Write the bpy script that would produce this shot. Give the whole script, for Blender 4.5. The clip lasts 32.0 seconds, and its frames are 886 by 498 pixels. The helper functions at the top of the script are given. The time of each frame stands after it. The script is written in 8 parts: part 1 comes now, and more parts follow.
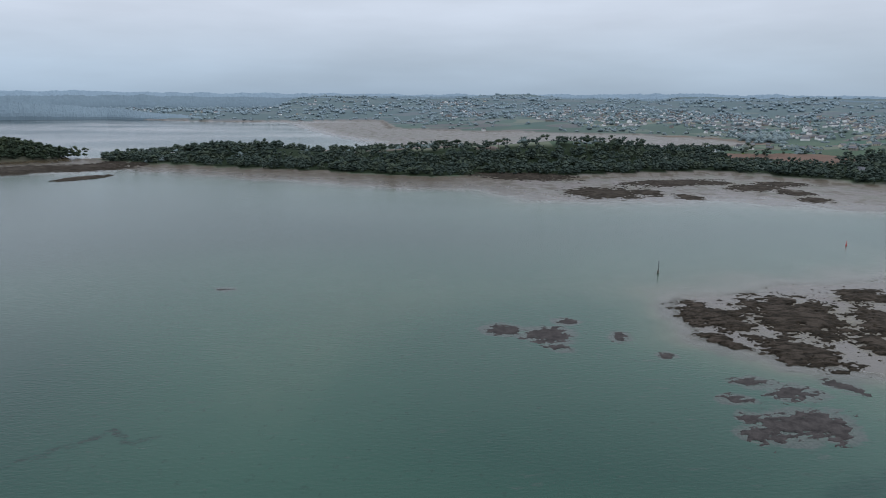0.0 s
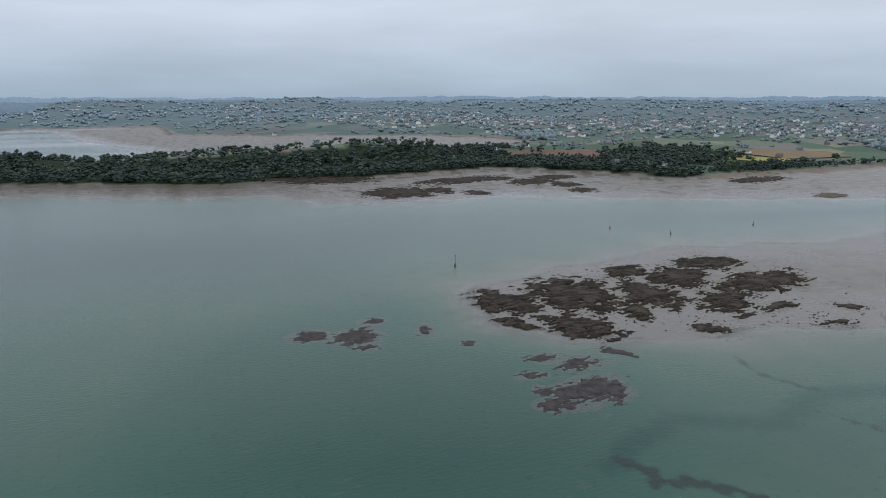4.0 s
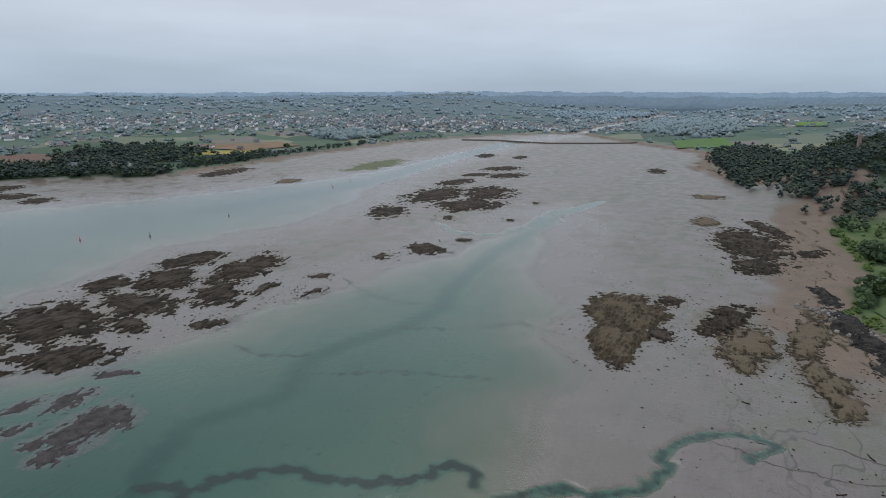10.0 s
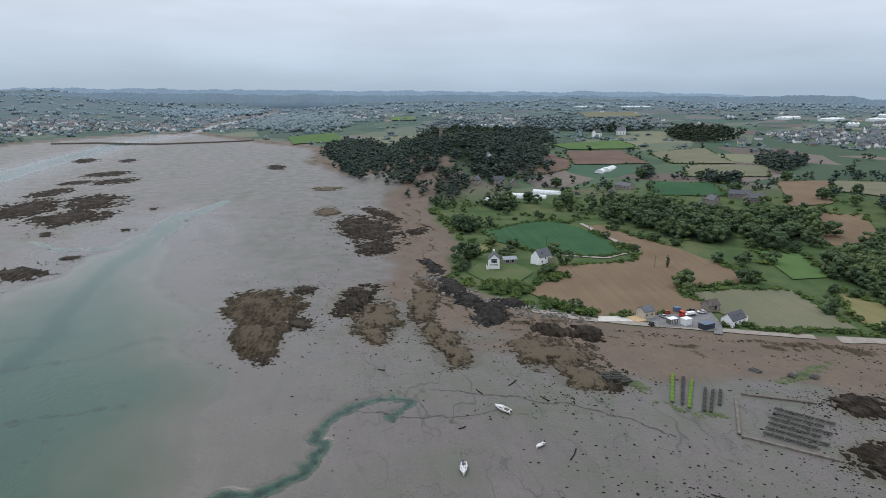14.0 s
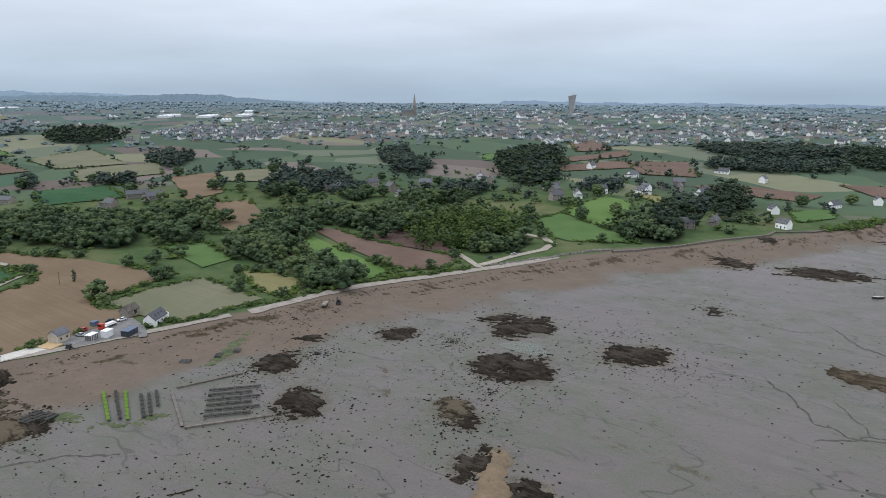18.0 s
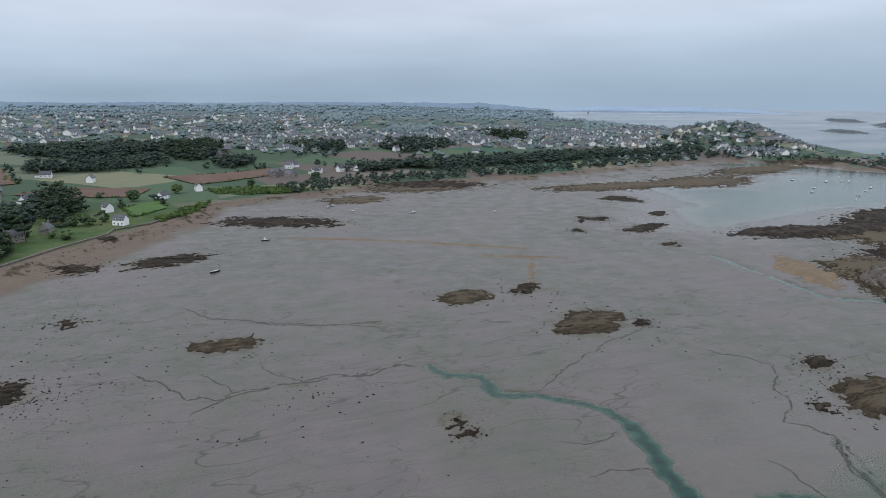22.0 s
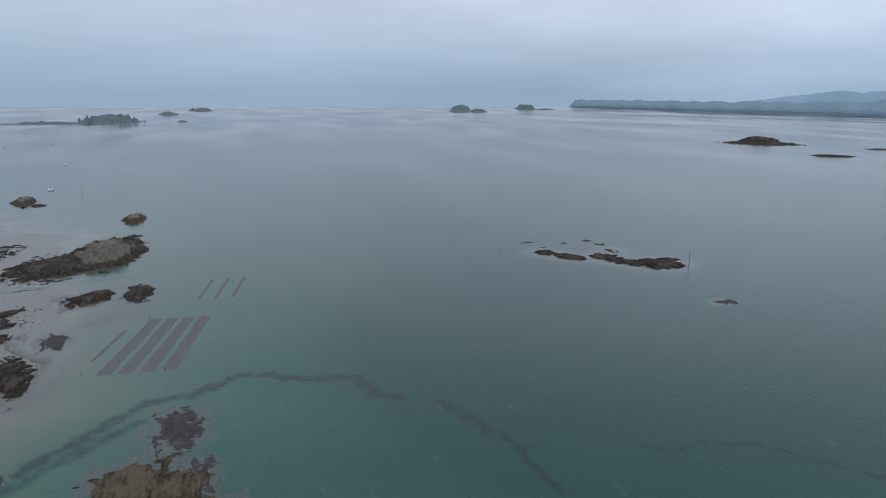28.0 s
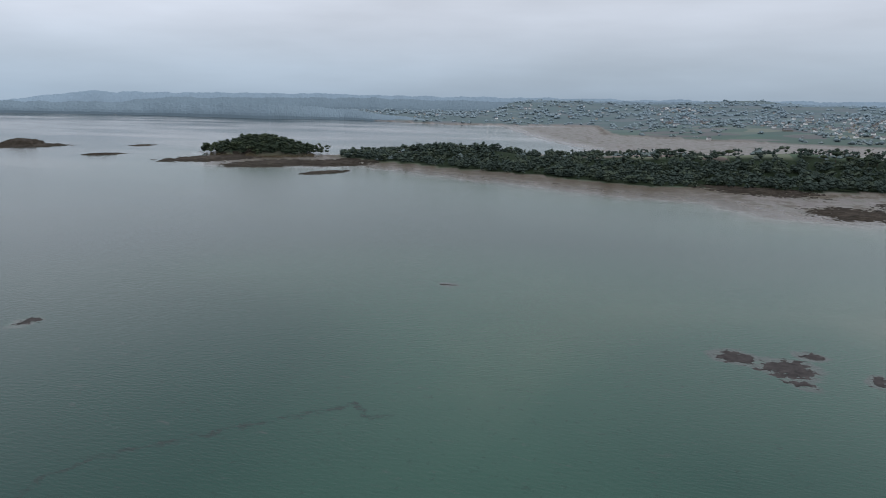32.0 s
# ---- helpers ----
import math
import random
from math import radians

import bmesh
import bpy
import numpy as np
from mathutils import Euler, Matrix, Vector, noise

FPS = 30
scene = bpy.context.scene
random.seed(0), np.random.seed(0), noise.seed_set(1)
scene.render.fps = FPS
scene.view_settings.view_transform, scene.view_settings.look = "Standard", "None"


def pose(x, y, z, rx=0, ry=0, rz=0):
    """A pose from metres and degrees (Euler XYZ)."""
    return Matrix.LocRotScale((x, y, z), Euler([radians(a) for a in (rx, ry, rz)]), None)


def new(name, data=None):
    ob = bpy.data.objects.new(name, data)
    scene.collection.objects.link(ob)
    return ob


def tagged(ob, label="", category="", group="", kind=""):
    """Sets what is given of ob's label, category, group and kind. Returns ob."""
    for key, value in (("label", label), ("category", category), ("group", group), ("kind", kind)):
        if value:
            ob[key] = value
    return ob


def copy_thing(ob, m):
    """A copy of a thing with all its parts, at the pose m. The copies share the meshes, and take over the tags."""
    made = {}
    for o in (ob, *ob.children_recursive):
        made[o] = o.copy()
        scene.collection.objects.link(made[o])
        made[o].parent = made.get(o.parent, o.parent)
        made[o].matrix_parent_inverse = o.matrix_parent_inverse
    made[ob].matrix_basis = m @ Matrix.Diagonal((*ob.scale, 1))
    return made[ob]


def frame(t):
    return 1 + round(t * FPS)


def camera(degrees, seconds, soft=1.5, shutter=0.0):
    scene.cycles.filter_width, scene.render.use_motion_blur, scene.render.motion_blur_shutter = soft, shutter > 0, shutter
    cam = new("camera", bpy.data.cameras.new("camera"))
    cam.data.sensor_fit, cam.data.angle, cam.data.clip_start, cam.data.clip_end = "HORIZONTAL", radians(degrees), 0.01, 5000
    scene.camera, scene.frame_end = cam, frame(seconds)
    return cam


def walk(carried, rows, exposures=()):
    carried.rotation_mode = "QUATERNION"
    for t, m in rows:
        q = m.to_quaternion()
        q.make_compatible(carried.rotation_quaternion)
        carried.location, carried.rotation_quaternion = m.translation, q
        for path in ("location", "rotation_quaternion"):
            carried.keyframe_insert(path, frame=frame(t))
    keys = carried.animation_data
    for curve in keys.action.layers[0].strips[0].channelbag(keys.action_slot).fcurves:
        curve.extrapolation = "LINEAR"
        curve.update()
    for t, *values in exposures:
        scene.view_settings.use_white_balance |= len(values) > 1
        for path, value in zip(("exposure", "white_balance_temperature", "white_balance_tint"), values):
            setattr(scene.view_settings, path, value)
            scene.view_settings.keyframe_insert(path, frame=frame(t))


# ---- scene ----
cam = camera(68.33, 32.0, soft=0.9)
# seconds, east, north, height, heading, pitch, lean
PATH = [
    (0, 0.0, 0.0, 109.4, -1.95, -13.40, 0.27),
    (1, -0.1, 0.1, 110.1, -3.93, -13.34, 0.24),
    (2, -0.1, 0.2, 110.2, -9.05, -13.30, 0.24),
    (2.5, -0.1, 0.2, 110.1, -11.45, -13.28, 0.26),
    (4.5, 0.3, -0.0, 109.2, -23.57, -13.10, -0.12),
    (5, 0.4, 0.1, 109.3, -28.00, -13.10, -0.13),
    (5.5, 0.7, 0.2, 109.3, -32.07, -13.13, -0.17),
    (6, 1.0, 0.3, 109.3, -36.51, -13.16, -0.19),
    (6.5, 1.1, 0.5, 109.3, -40.07, -13.20, -0.18),
    (7, 1.3, 0.7, 109.3, -43.52, -13.23, -0.14),
    (7.5, 1.6, 1.1, 109.5, -46.70, -13.30, -0.11),
    (8, 1.9, 1.5, 109.8, -50.22, -13.35, -0.07),
    (9, 1.7, 1.7, 110.4, -56.97, -13.47, -0.01),
    (10, 1.7, 1.2, 110.5, -63.92, -13.52, -0.03),
    (11, 1.9, 0.5, 110.0, -71.20, -13.50, -0.01),
    (12, 0.9, 0.7, 109.9, -79.09, -13.52, 0.13),
    (13, 0.1, 1.0, 110.1, -87.69, -13.54, 0.17),
    (13.5, 0.0, 1.1, 110.1, -91.90, -13.55, 0.21),
    (15.5, -0.9, -0.9, 110.8, -112.87, -13.74, 0.53),
    (16, -0.8, -0.9, 110.8, -119.53, -13.59, 0.42),
    (17, -0.7, -0.9, 110.5, -132.62, -13.48, 0.41),
    (18, -2.1, -1.1, 110.7, -146.05, -13.45, 0.31),
    (19, -2.3, -0.7, 111.3, -159.74, -13.49, 0.41),
    (20, -3.9, -1.7, 111.7, -173.10, -13.47, 0.50),
    (21, -5.0, -2.5, 111.1, -186.67, -13.40, 0.39),
    (22, -5.2, -2.8, 110.4, -200.44, -13.33, 0.28),
    (23, -5.8, -3.6, 109.8, -214.20, -13.26, 0.22),
    (24, -6.7, -3.3, 109.4, -228.08, -13.24, 0.06),
    (24.5, -6.7, -3.7, 109.1, -235.00, -13.23, 0.06),
    (26.5, -9.1, -4.4, 109.1, -263.69, -13.34, -0.19),
    (27, -9.1, -4.4, 109.3, -271.16, -13.42, -0.15),
    (28, -9.7, -4.1, 109.7, -285.68, -13.52, -0.03),
    (29, -9.7, -3.6, 109.4, -300.16, -13.54, 0.07),
    (30, -10.6, -3.6, 109.2, -314.69, -13.46, 0.31),
    (30.5, -10.7, -3.4, 109.5, -321.73, -13.41, 0.45),
    (31, -10.8, -3.2, 109.9, -329.26, -13.35, 0.59),
    (31.5, -10.9, -3.0, 110.3, -336.33, -13.24, 0.76),
    (32, -11.0, -2.8, 110.5, -343.94, -13.19, 0.78),
]


def heading(x, y, z, yaw, pitch, lean):
    """The pose of a camera that looks along a heading, tips by pitch and leans to its left."""
    return pose(x, y, z, 0, 0, yaw) @ pose(0, 0, 0, 90 + pitch) @ pose(0, 0, 0, 0, 0, lean)


# the film camera's own exposure and white balance drift as it turns towards the open sea
TONE = [(0.0, 0.10, 6300, 10), (9.0, 0.09, 6350, 10), (13.0, 0.17, 6350, 10), (17.0, 0.33, 6400, 10), (21.0, 0.18, 6300, 10), (24.0, 0.04, 6020, 10), (27.0, 0.0, 5880, 10), (30.0, 0.02, 6400, 11), (32.0, 0.03, 6500, 11)]
walk(cam, [(t, heading(*r)) for t, *r in PATH], TONE)

# ---- world and light ----
SUN_ELEVATION, SUN_TURN = 48.0, 60.0
world = bpy.data.worlds.new("overcast")
scene.world = world
world.use_nodes = True


def build_world():
    nt = world.node_tree
    nt.nodes.clear()
    N, K = nt.nodes.new, nt.links.new
    out = N("ShaderNodeOutputWorld")
    sky = N("ShaderNodeTexSky")
    sky.sky_type, sky.sun_disc = "NISHITA", False
    sky.sun_elevation, sky.sun_rotation = radians(SUN_ELEVATION), radians(SUN_TURN)
    clear = N("ShaderNodeBackground")
    clear.inputs["Strength"].default_value = 0.1
    K(sky.outputs[0], clear.inputs["Color"])
    # the cloud deck: brighter overhead, with soft streaks, sinking into sea mist
    coord, split = N("ShaderNodeTexCoord"), N("ShaderNodeSeparateXYZ")
    K(coord.outputs["Generated"], split.inputs[0])
    ramp = N("ShaderNodeValToRGB")
    K(split.outputs["Z"], ramp.inputs[0])
    e = ramp.color_ramp.elements
    e[0].position, e[0].color = 0.0, (0.328, 0.420, 0.522, 1)
    e[1].position, e[1].color = 1.0, (1.15, 1.205, 1.33, 1)
    for at, col in ((0.035, (0.40, 0.489, 0.594)), (0.10, (0.560, 0.618, 0.710)), (0.22, (0.685, 0.716, 0.785)), (0.45, (0.90, 0.94, 1.03))):
        k = e.new(at)
        k.color = (*col, 1)
    squash = N("ShaderNodeMapping")
    squash.inputs["Scale"].default_value = (1.0, 1.0, 5.5)
    K(coord.outputs["Generated"], squash.inputs["Vector"])
    tex = N("ShaderNodeTexNoise")
    tex.inputs["Scale"].default_value, tex.inputs["Detail"].default_value, tex.inputs["Roughness"].default_value = 2.6, 5, 0.5
    K(squash.outputs[0], tex.inputs["Vector"])
    streak = N("ShaderNodeMapRange")
    streak.inputs["From Min"].default_value, streak.inputs["From Max"].default_value = 0.3, 0.7
    streak.inputs["To Min"].default_value, streak.inputs["To Max"].default_value = 0.88, 1.1
    K(tex.outputs["Fac"], streak.inputs["Value"])
    mul = N("ShaderNodeVectorMath")
    mul.operation = "SCALE"
    K(ramp.outputs[0], mul.inputs[0])
    K(streak.outputs[0], mul.inputs["Scale"])
    # the cloud is thinner, and brighter, to the north-west and to the east
    glow = mul.outputs[0]
    for way, least, more in (((-0.68, 0.73, 0.06), 0.92, 1.15), ((0.998, -0.05, 0.06), 0.94, 1.06)):
        toward = N("ShaderNodeVectorMath")
        toward.operation = "DOT_PRODUCT"
        toward.inputs[1].default_value = way
        K(coord.outputs["Generated"], toward.inputs[0])
        lift = N("ShaderNodeVectorMath")
        lift.operation = "SCALE"
        K(glow, lift.inputs[0])
        K(span(nt, toward.outputs["Value"], least, 1.0, 1.0, more), lift.inputs["Scale"])
        glow = lift.outputs[0]
    # a bluer bank of sea mist stands over the open water to the west
    west = N("ShaderNodeVectorMath")
    west.operation = "DOT_PRODUCT"
    west.inputs[1].default_value = (-0.90, -0.40, -4.5)
    K(coord.outputs["Generated"], west.inputs[0])
    cloud = N("ShaderNodeBackground")
    K(mixrgb(nt, span(nt, west.outputs["Value"], 0.2, 0.95, 0, 0.55), glow, (0.31, 0.405, 0.51)), cloud.inputs["Color"])
    mix = N("ShaderNodeMixShader")
    mix.inputs[0].default_value = 0.94
    K(clear.outputs[0], mix.inputs[1])
    K(cloud.outputs[0], mix.inputs[2])
    K(mix.outputs[0], out.inputs["Surface"])


sun = new("sun", bpy.data.lights.new("sun", "SUN"))
sun.data.energy, sun.data.angle, sun.data.color = 0.7, radians(20), (1.0, 0.96, 0.9)
sun.rotation_euler = (radians(90 - SUN_ELEVATION), 0, radians(180 - SUN_TURN))

# ---- materials ----


def ramp_node(nt, stops, fac):
    r = nt.nodes.new("ShaderNodeValToRGB")
    e = r.color_ramp.elements
    while len(e) < len(stops):
        e.new(0.5)
    for k, (at, c) in zip(e, stops):
        k.position, k.color = at, (*c, 1)
    nt.links.new(fac, r.inputs[0])
    return r.outputs[0]


def noise_node(nt, scale, detail=4, rough=0.55, vec=None, stretch=None):
    n = nt.nodes.new("ShaderNodeTexNoise")
    n.inputs["Scale"].default_value, n.inputs["Detail"].default_value, n.inputs["Roughness"].default_value = scale, detail, rough
    if vec is None:
        geo = nt.nodes.new("ShaderNodeNewGeometry")
        vec = geo.outputs["Position"]
    if stretch:
        mp = nt.nodes.new("ShaderNodeMapping")
        mp.inputs["Scale"].default_value = stretch[:3]
        if len(stretch) > 3:
            mp.inputs["Rotation"].default_value = (0, 0, radians(stretch[3]))
        nt.links.new(vec, mp.inputs["Vector"])
        vec = mp.outputs[0]
    nt.links.new(vec, n.inputs["Vector"])
    return n.outputs["Fac"]


def mixrgb(nt, fac, a, b, mode="MIX"):
    m = nt.nodes.new("ShaderNodeMix")
    m.data_type, m.blend_type = "RGBA", mode
    for sock, v in ((m.inputs["Factor"], fac), (m.inputs["A"], a), (m.inputs["B"], b)):
        if isinstance(v, (int, float)):
            sock.default_value = v
        elif isinstance(v, tuple):
            sock.default_value = (*v, 1)
        else:
            nt.links.new(v, sock)
    return m.outputs["Result"]


def span(nt, v, a, b, c=0.0, d=1.0):
    m = nt.nodes.new("ShaderNodeMapRange")
    for k, val in (("From Min", a), ("From Max", b), ("To Min", c), ("To Max", d)):
        m.inputs[k].default_value = val
    nt.links.new(v, m.inputs["Value"])
    return m.outputs[0]


def math_node(nt, op, a, b=0.0):
    m = nt.nodes.new("ShaderNodeMath")
    m.operation = op
    for sock, v in zip(m.inputs, (a, b)):
        if isinstance(v, (int, float)):
            sock.default_value = v
        else:
            nt.links.new(v, sock)
    return m.outputs[0]


def attr(nt, name):
    a = nt.nodes.new("ShaderNodeAttribute")
    a.attribute_name = name
    return a.outputs["Fac"]


def bump_node(nt, h, dist, strength=0.6):
    b = nt.nodes.new("ShaderNodeBump")
    b.inputs["Distance"].default_value, b.inputs["Strength"].default_value = dist, strength
    nt.links.new(h, b.inputs["Height"])
    return b.outputs[0]


def base_mat(name, rough=0.9, spec=0.3):
    m = bpy.data.materials.new(name)
    m.use_nodes = True
    b = m.node_tree.nodes["Principled BSDF"]
    b.inputs["Roughness"].default_value = rough
    b.inputs["Specular IOR Level"].default_value = spec
    return m, m.node_tree, b


def mottled(name, a, b2, scale, rough=0.9, spec=0.25, fine=6.0, vary=0.0, bump=0.0, stretch=None):
    """Two colours mixed by broad and fine noise; vary shifts each object's or island's tone."""
    m, nt, b = base_mat(name, rough, spec)
    n1 = noise_node(nt, scale, 4, 0.6, stretch=stretch)
    n2 = noise_node(nt, scale * fine, 3, 0.6, stretch=stretch)
    f = span(nt, math_node(nt, "ADD", math_node(nt, "MULTIPLY", n1, 0.6), math_node(nt, "MULTIPLY", n2, 0.4)), 0.36, 0.64)
    col = mixrgb(nt, f, a, b2)
    if vary:
        info, geo = nt.nodes.new("ShaderNodeObjectInfo"), nt.nodes.new("ShaderNodeNewGeometry")
        both = math_node(nt, "FRACT", math_node(nt, "ADD", info.outputs["Random"], geo.outputs["Random Per Island"]))
        tone = span(nt, both, 0, 1, 1 - vary, 1 + vary)
        cmb = nt.nodes.new("ShaderNodeVectorMath")
        cmb.operation = "SCALE"
        nt.links.new(col, cmb.inputs[0])
        nt.links.new(tone, cmb.inputs["Scale"])
        col = cmb.outputs[0]
    nt.links.new(col, b.inputs["Base Color"])
    if bump:
        nt.links.new(bump_node(nt, n2, bump), b.inputs["Normal"])
    return m


def ground_mat():
    """Sea bed, mud, sand, weed stain, turf: shared out by the height and the shore plan."""
    m, nt, b = base_mat("shore_and_turf", 0.6, 0.35)
    big, mid, fine = noise_node(nt, 0.012, 5, 0.6), noise_node(nt, 0.07, 5, 0.65), noise_node(nt, 0.6, 4, 0.7)
    lines = noise_node(nt, 0.05, 4, 0.6, stretch=(0.35, 2.2, 1, 25))
    mud = mixrgb(nt, span(nt, mid, 0.35, 0.65), (0.106, 0.092, 0.086), (0.140, 0.122, 0.114))
    mud = mixrgb(nt, span(nt, lines, 0.50, 0.62, 0, 0.42), mud, (0.080, 0.080, 0.070))
    green = math_node(nt, "MULTIPLY", span(nt, big, 0.42, 0.52), span(nt, mid, 0.38, 0.56))
    mud = mixrgb(nt, math_node(nt, "MULTIPLY", math_node(nt, "MULTIPLY", green, attr(nt, "algae")), 0.6), mud, (0.080, 0.096, 0.060))
    ripples = noise_node(nt, 0.30, 3, 0.6, stretch=(0.25, 2.4, 1, 15))
    mud = mixrgb(nt, span(nt, ripples, 0.54, 0.66, 0, 0.22), mud, (0.075, 0.073, 0.064))
    # winding runnels and scattered crumbs of weed
    for scale, seed_turn, thin, dark in ((0.022, 20, 0.007, 1.0), (0.05, 70, 0.010, 0.7)):
        n = noise_node(nt, scale, 3, 0.5, stretch=(0.6, 1.5, 1, seed_turn))
        edge = span(nt, math_node(nt, "ABSOLUTE", math_node(nt, "SUBTRACT", n, 0.5)), thin * 0.2, thin, 1, 0)
        gate = span(nt, noise_node(nt, 0.011, 3, 0.5, stretch=(1, 1, 1, seed_turn + 30)), 0.43, 0.52, 0, dark)
        mud = mixrgb(nt, math_node(nt, "MULTIPLY", math_node(nt, "MULTIPLY", edge, gate), attr(nt, "algae")), mud, (0.050, 0.052, 0.040))
    crumbs = math_node(nt, "MULTIPLY", span(nt, noise_node(nt, 0.9, 3, 0.65), 0.59, 0.64), span(nt, noise_node(nt, 0.022, 5, 0.65), 0.50, 0.62, 0, 0.9))
    mud = mixrgb(nt, math_node(nt, "MULTIPLY", crumbs, attr(nt, "algae")), mud, (0.045, 0.040, 0.026))
    grit = noise_node(nt, 1.7, 4, 0.7)
    mud = mixrgb(nt, span(nt, grit, 0.5, 0.68, 0, 0.5), mud, (0.082, 0.078, 0.070))
    mud = mixrgb(nt, span(nt, grit, 0.5, 0.32, 0, 0.35), mud, (0.170, 0.152, 0.141))
    # dark and yellow-green growth round the reefs, purplish where it is awash
    ring = math_node(nt, "ADD", attr(nt, "fringe"), span(nt, math_node(nt, "ADD", math_node(nt, "MULTIPLY", mid, 0.6), math_node(nt, "MULTIPLY", fine, 0.5)), 0.35, 0.75, -0.55, 0.55))
    growth = mixrgb(nt, span(nt, fine, 0.4, 0.6), (0.052, 0.046, 0.030), mixrgb(nt, span(nt, big, 0.4, 0.6), (0.128, 0.116, 0.066), (0.095, 0.079, 0.066)))
    growth = mixrgb(nt, attr(nt, "awash"), growth, mixrgb(nt, span(nt, fine, 0.4, 0.6), (0.070, 0.060, 0.064), (0.120, 0.108, 0.108)))
    mud = mixrgb(nt, span(nt, ring, 0.42, 0.62, 0, 0.65), mud, growth)
    pale = noise_node(nt, 0.018, 5, 0.65, stretch=(0.5, 1.6, 1, 50))
    mud = mixrgb(nt, span(nt, pale, 0.5, 0.7, 0, 0.25), mud, (0.146, 0.131, 0.120))
    mud = mixrgb(nt, span(nt, math_node(nt, "ADD", attr(nt, "wet"), span(nt, mid, 0.3, 0.7, -0.2, 0.2)), 0.1, 1.0, 0, 0.62), mud, (0.106, 0.100, 0.084))
    sand = mixrgb(nt, span(nt, fine, 0.3, 0.7), (0.132, 0.104, 0.081), (0.178, 0.138, 0.107))
    sand = mixrgb(nt, span(nt, mid, 0.3, 0.7), sand, (0.125, 0.10, 0.08))
    col = mixrgb(nt, attr(nt, "sand"), mud, sand)
    weed = mixrgb(nt, span(nt, fine, 0.35, 0.65), (0.030, 0.026, 0.018), (0.085, 0.066, 0.040))
    wv = math_node(nt, "ADD", attr(nt, "weed"), span(nt, math_node(nt, "ADD", mid, math_node(nt, "MULTIPLY", fine, 0.7)), 0.5, 1.2, -0.6, 0.6))
    col = mixrgb(nt, span(nt, wv, 0.4, 0.62), col, weed)
    turf = mixrgb(nt, span(nt, mid, 0.35, 0.65), (0.050, 0.084, 0.034), (0.086, 0.116, 0.052))
    turf = mixrgb(nt, span(nt, big, 0.5, 0.68, 0, 0.6), turf, (0.15, 0.14, 0.075))
    cell = nt.nodes.new("ShaderNodeTexVoronoi")
    cell.inputs["Scale"].default_value = 0.0085
    geo, mp = nt.nodes.new("ShaderNodeNewGeometry"), nt.nodes.new("ShaderNodeMapping")
    mp.inputs["Scale"].default_value = (1.0, 1.5, 0.0)
    nt.links.new(geo.outputs["Position"], mp.inputs["Vector"])
    nt.links.new(mp.outputs[0], cell.inputs["Vector"])
    tint = nt.nodes.new("ShaderNodeSeparateColor")
    nt.links.new(cell.outputs["Color"], tint.inputs[0])
    # outer field tones raised and slightly blued, a little haze in the colour
    plots = ramp_node(nt, [(0.0, (0.068, 0.099, 0.073)), (0.36, (0.086, 0.124, 0.084)), (0.55, (0.142, 0.159, 0.122)), (0.68, (0.185, 0.152, 0.146)), (0.8, (0.139, 0.109, 0.108)), (0.9, (0.200, 0.200, 0.138)), (0.97, (0.062, 0.114, 0.084))], tint.outputs[0])
    plots.node.color_ramp.interpolation = "CONSTANT"
    plots = mixrgb(nt, span(nt, mid, 0.2, 0.8, 0, 0.35), plots, turf)
    turf = mixrgb(nt, attr(nt, "farm"), turf, plots)
    # near-black ground colour under the woods keeps gaps between crowns dark
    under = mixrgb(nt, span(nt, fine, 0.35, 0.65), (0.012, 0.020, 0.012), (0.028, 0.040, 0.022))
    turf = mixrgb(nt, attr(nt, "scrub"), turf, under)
    # far turf blends into blue-grey, haze painted as base colour
    turf = mixrgb(nt, attr(nt, "haze_tint"), turf, (0.116, 0.156, 0.176))
    col = mixrgb(nt, attr(nt, "turf"), col, turf)
    nt.links.new(col, b.inputs["Base Color"])
    r = span(nt, mid, 0.3, 0.7, 0.32, 0.55)
    dry = math_node(nt, "MAXIMUM", attr(nt, "turf"), math_node(nt, "MULTIPLY", attr(nt, "sand"), 0.8))
    rr = math_node(nt, "ADD", math_node(nt, "MULTIPLY", r, math_node(nt, "SUBTRACT", 1.0, dry)), math_node(nt, "MULTIPLY", dry, 0.95))
    wet = math_node(nt, "MULTIPLY", attr(nt, "wet"), math_node(nt, "SUBTRACT", 1.0, dry))
    rr = math_node(nt, "MULTIPLY", rr, math_node(nt, "SUBTRACT", 1.0, math_node(nt, "MULTIPLY", wet, 0.55)))
    nt.links.new(rr, b.inputs["Roughness"])
    nt.links.new(span(nt, dry, 0.0, 1.0, 0.21, 0.02), b.inputs["Specular IOR Level"])
    nt.links.new(bump_node(nt, math_node(nt, "ADD", fine, math_node(nt, "MULTIPLY", mid, 2.0)), 0.35, 0.5), b.inputs["Normal"])
    return m


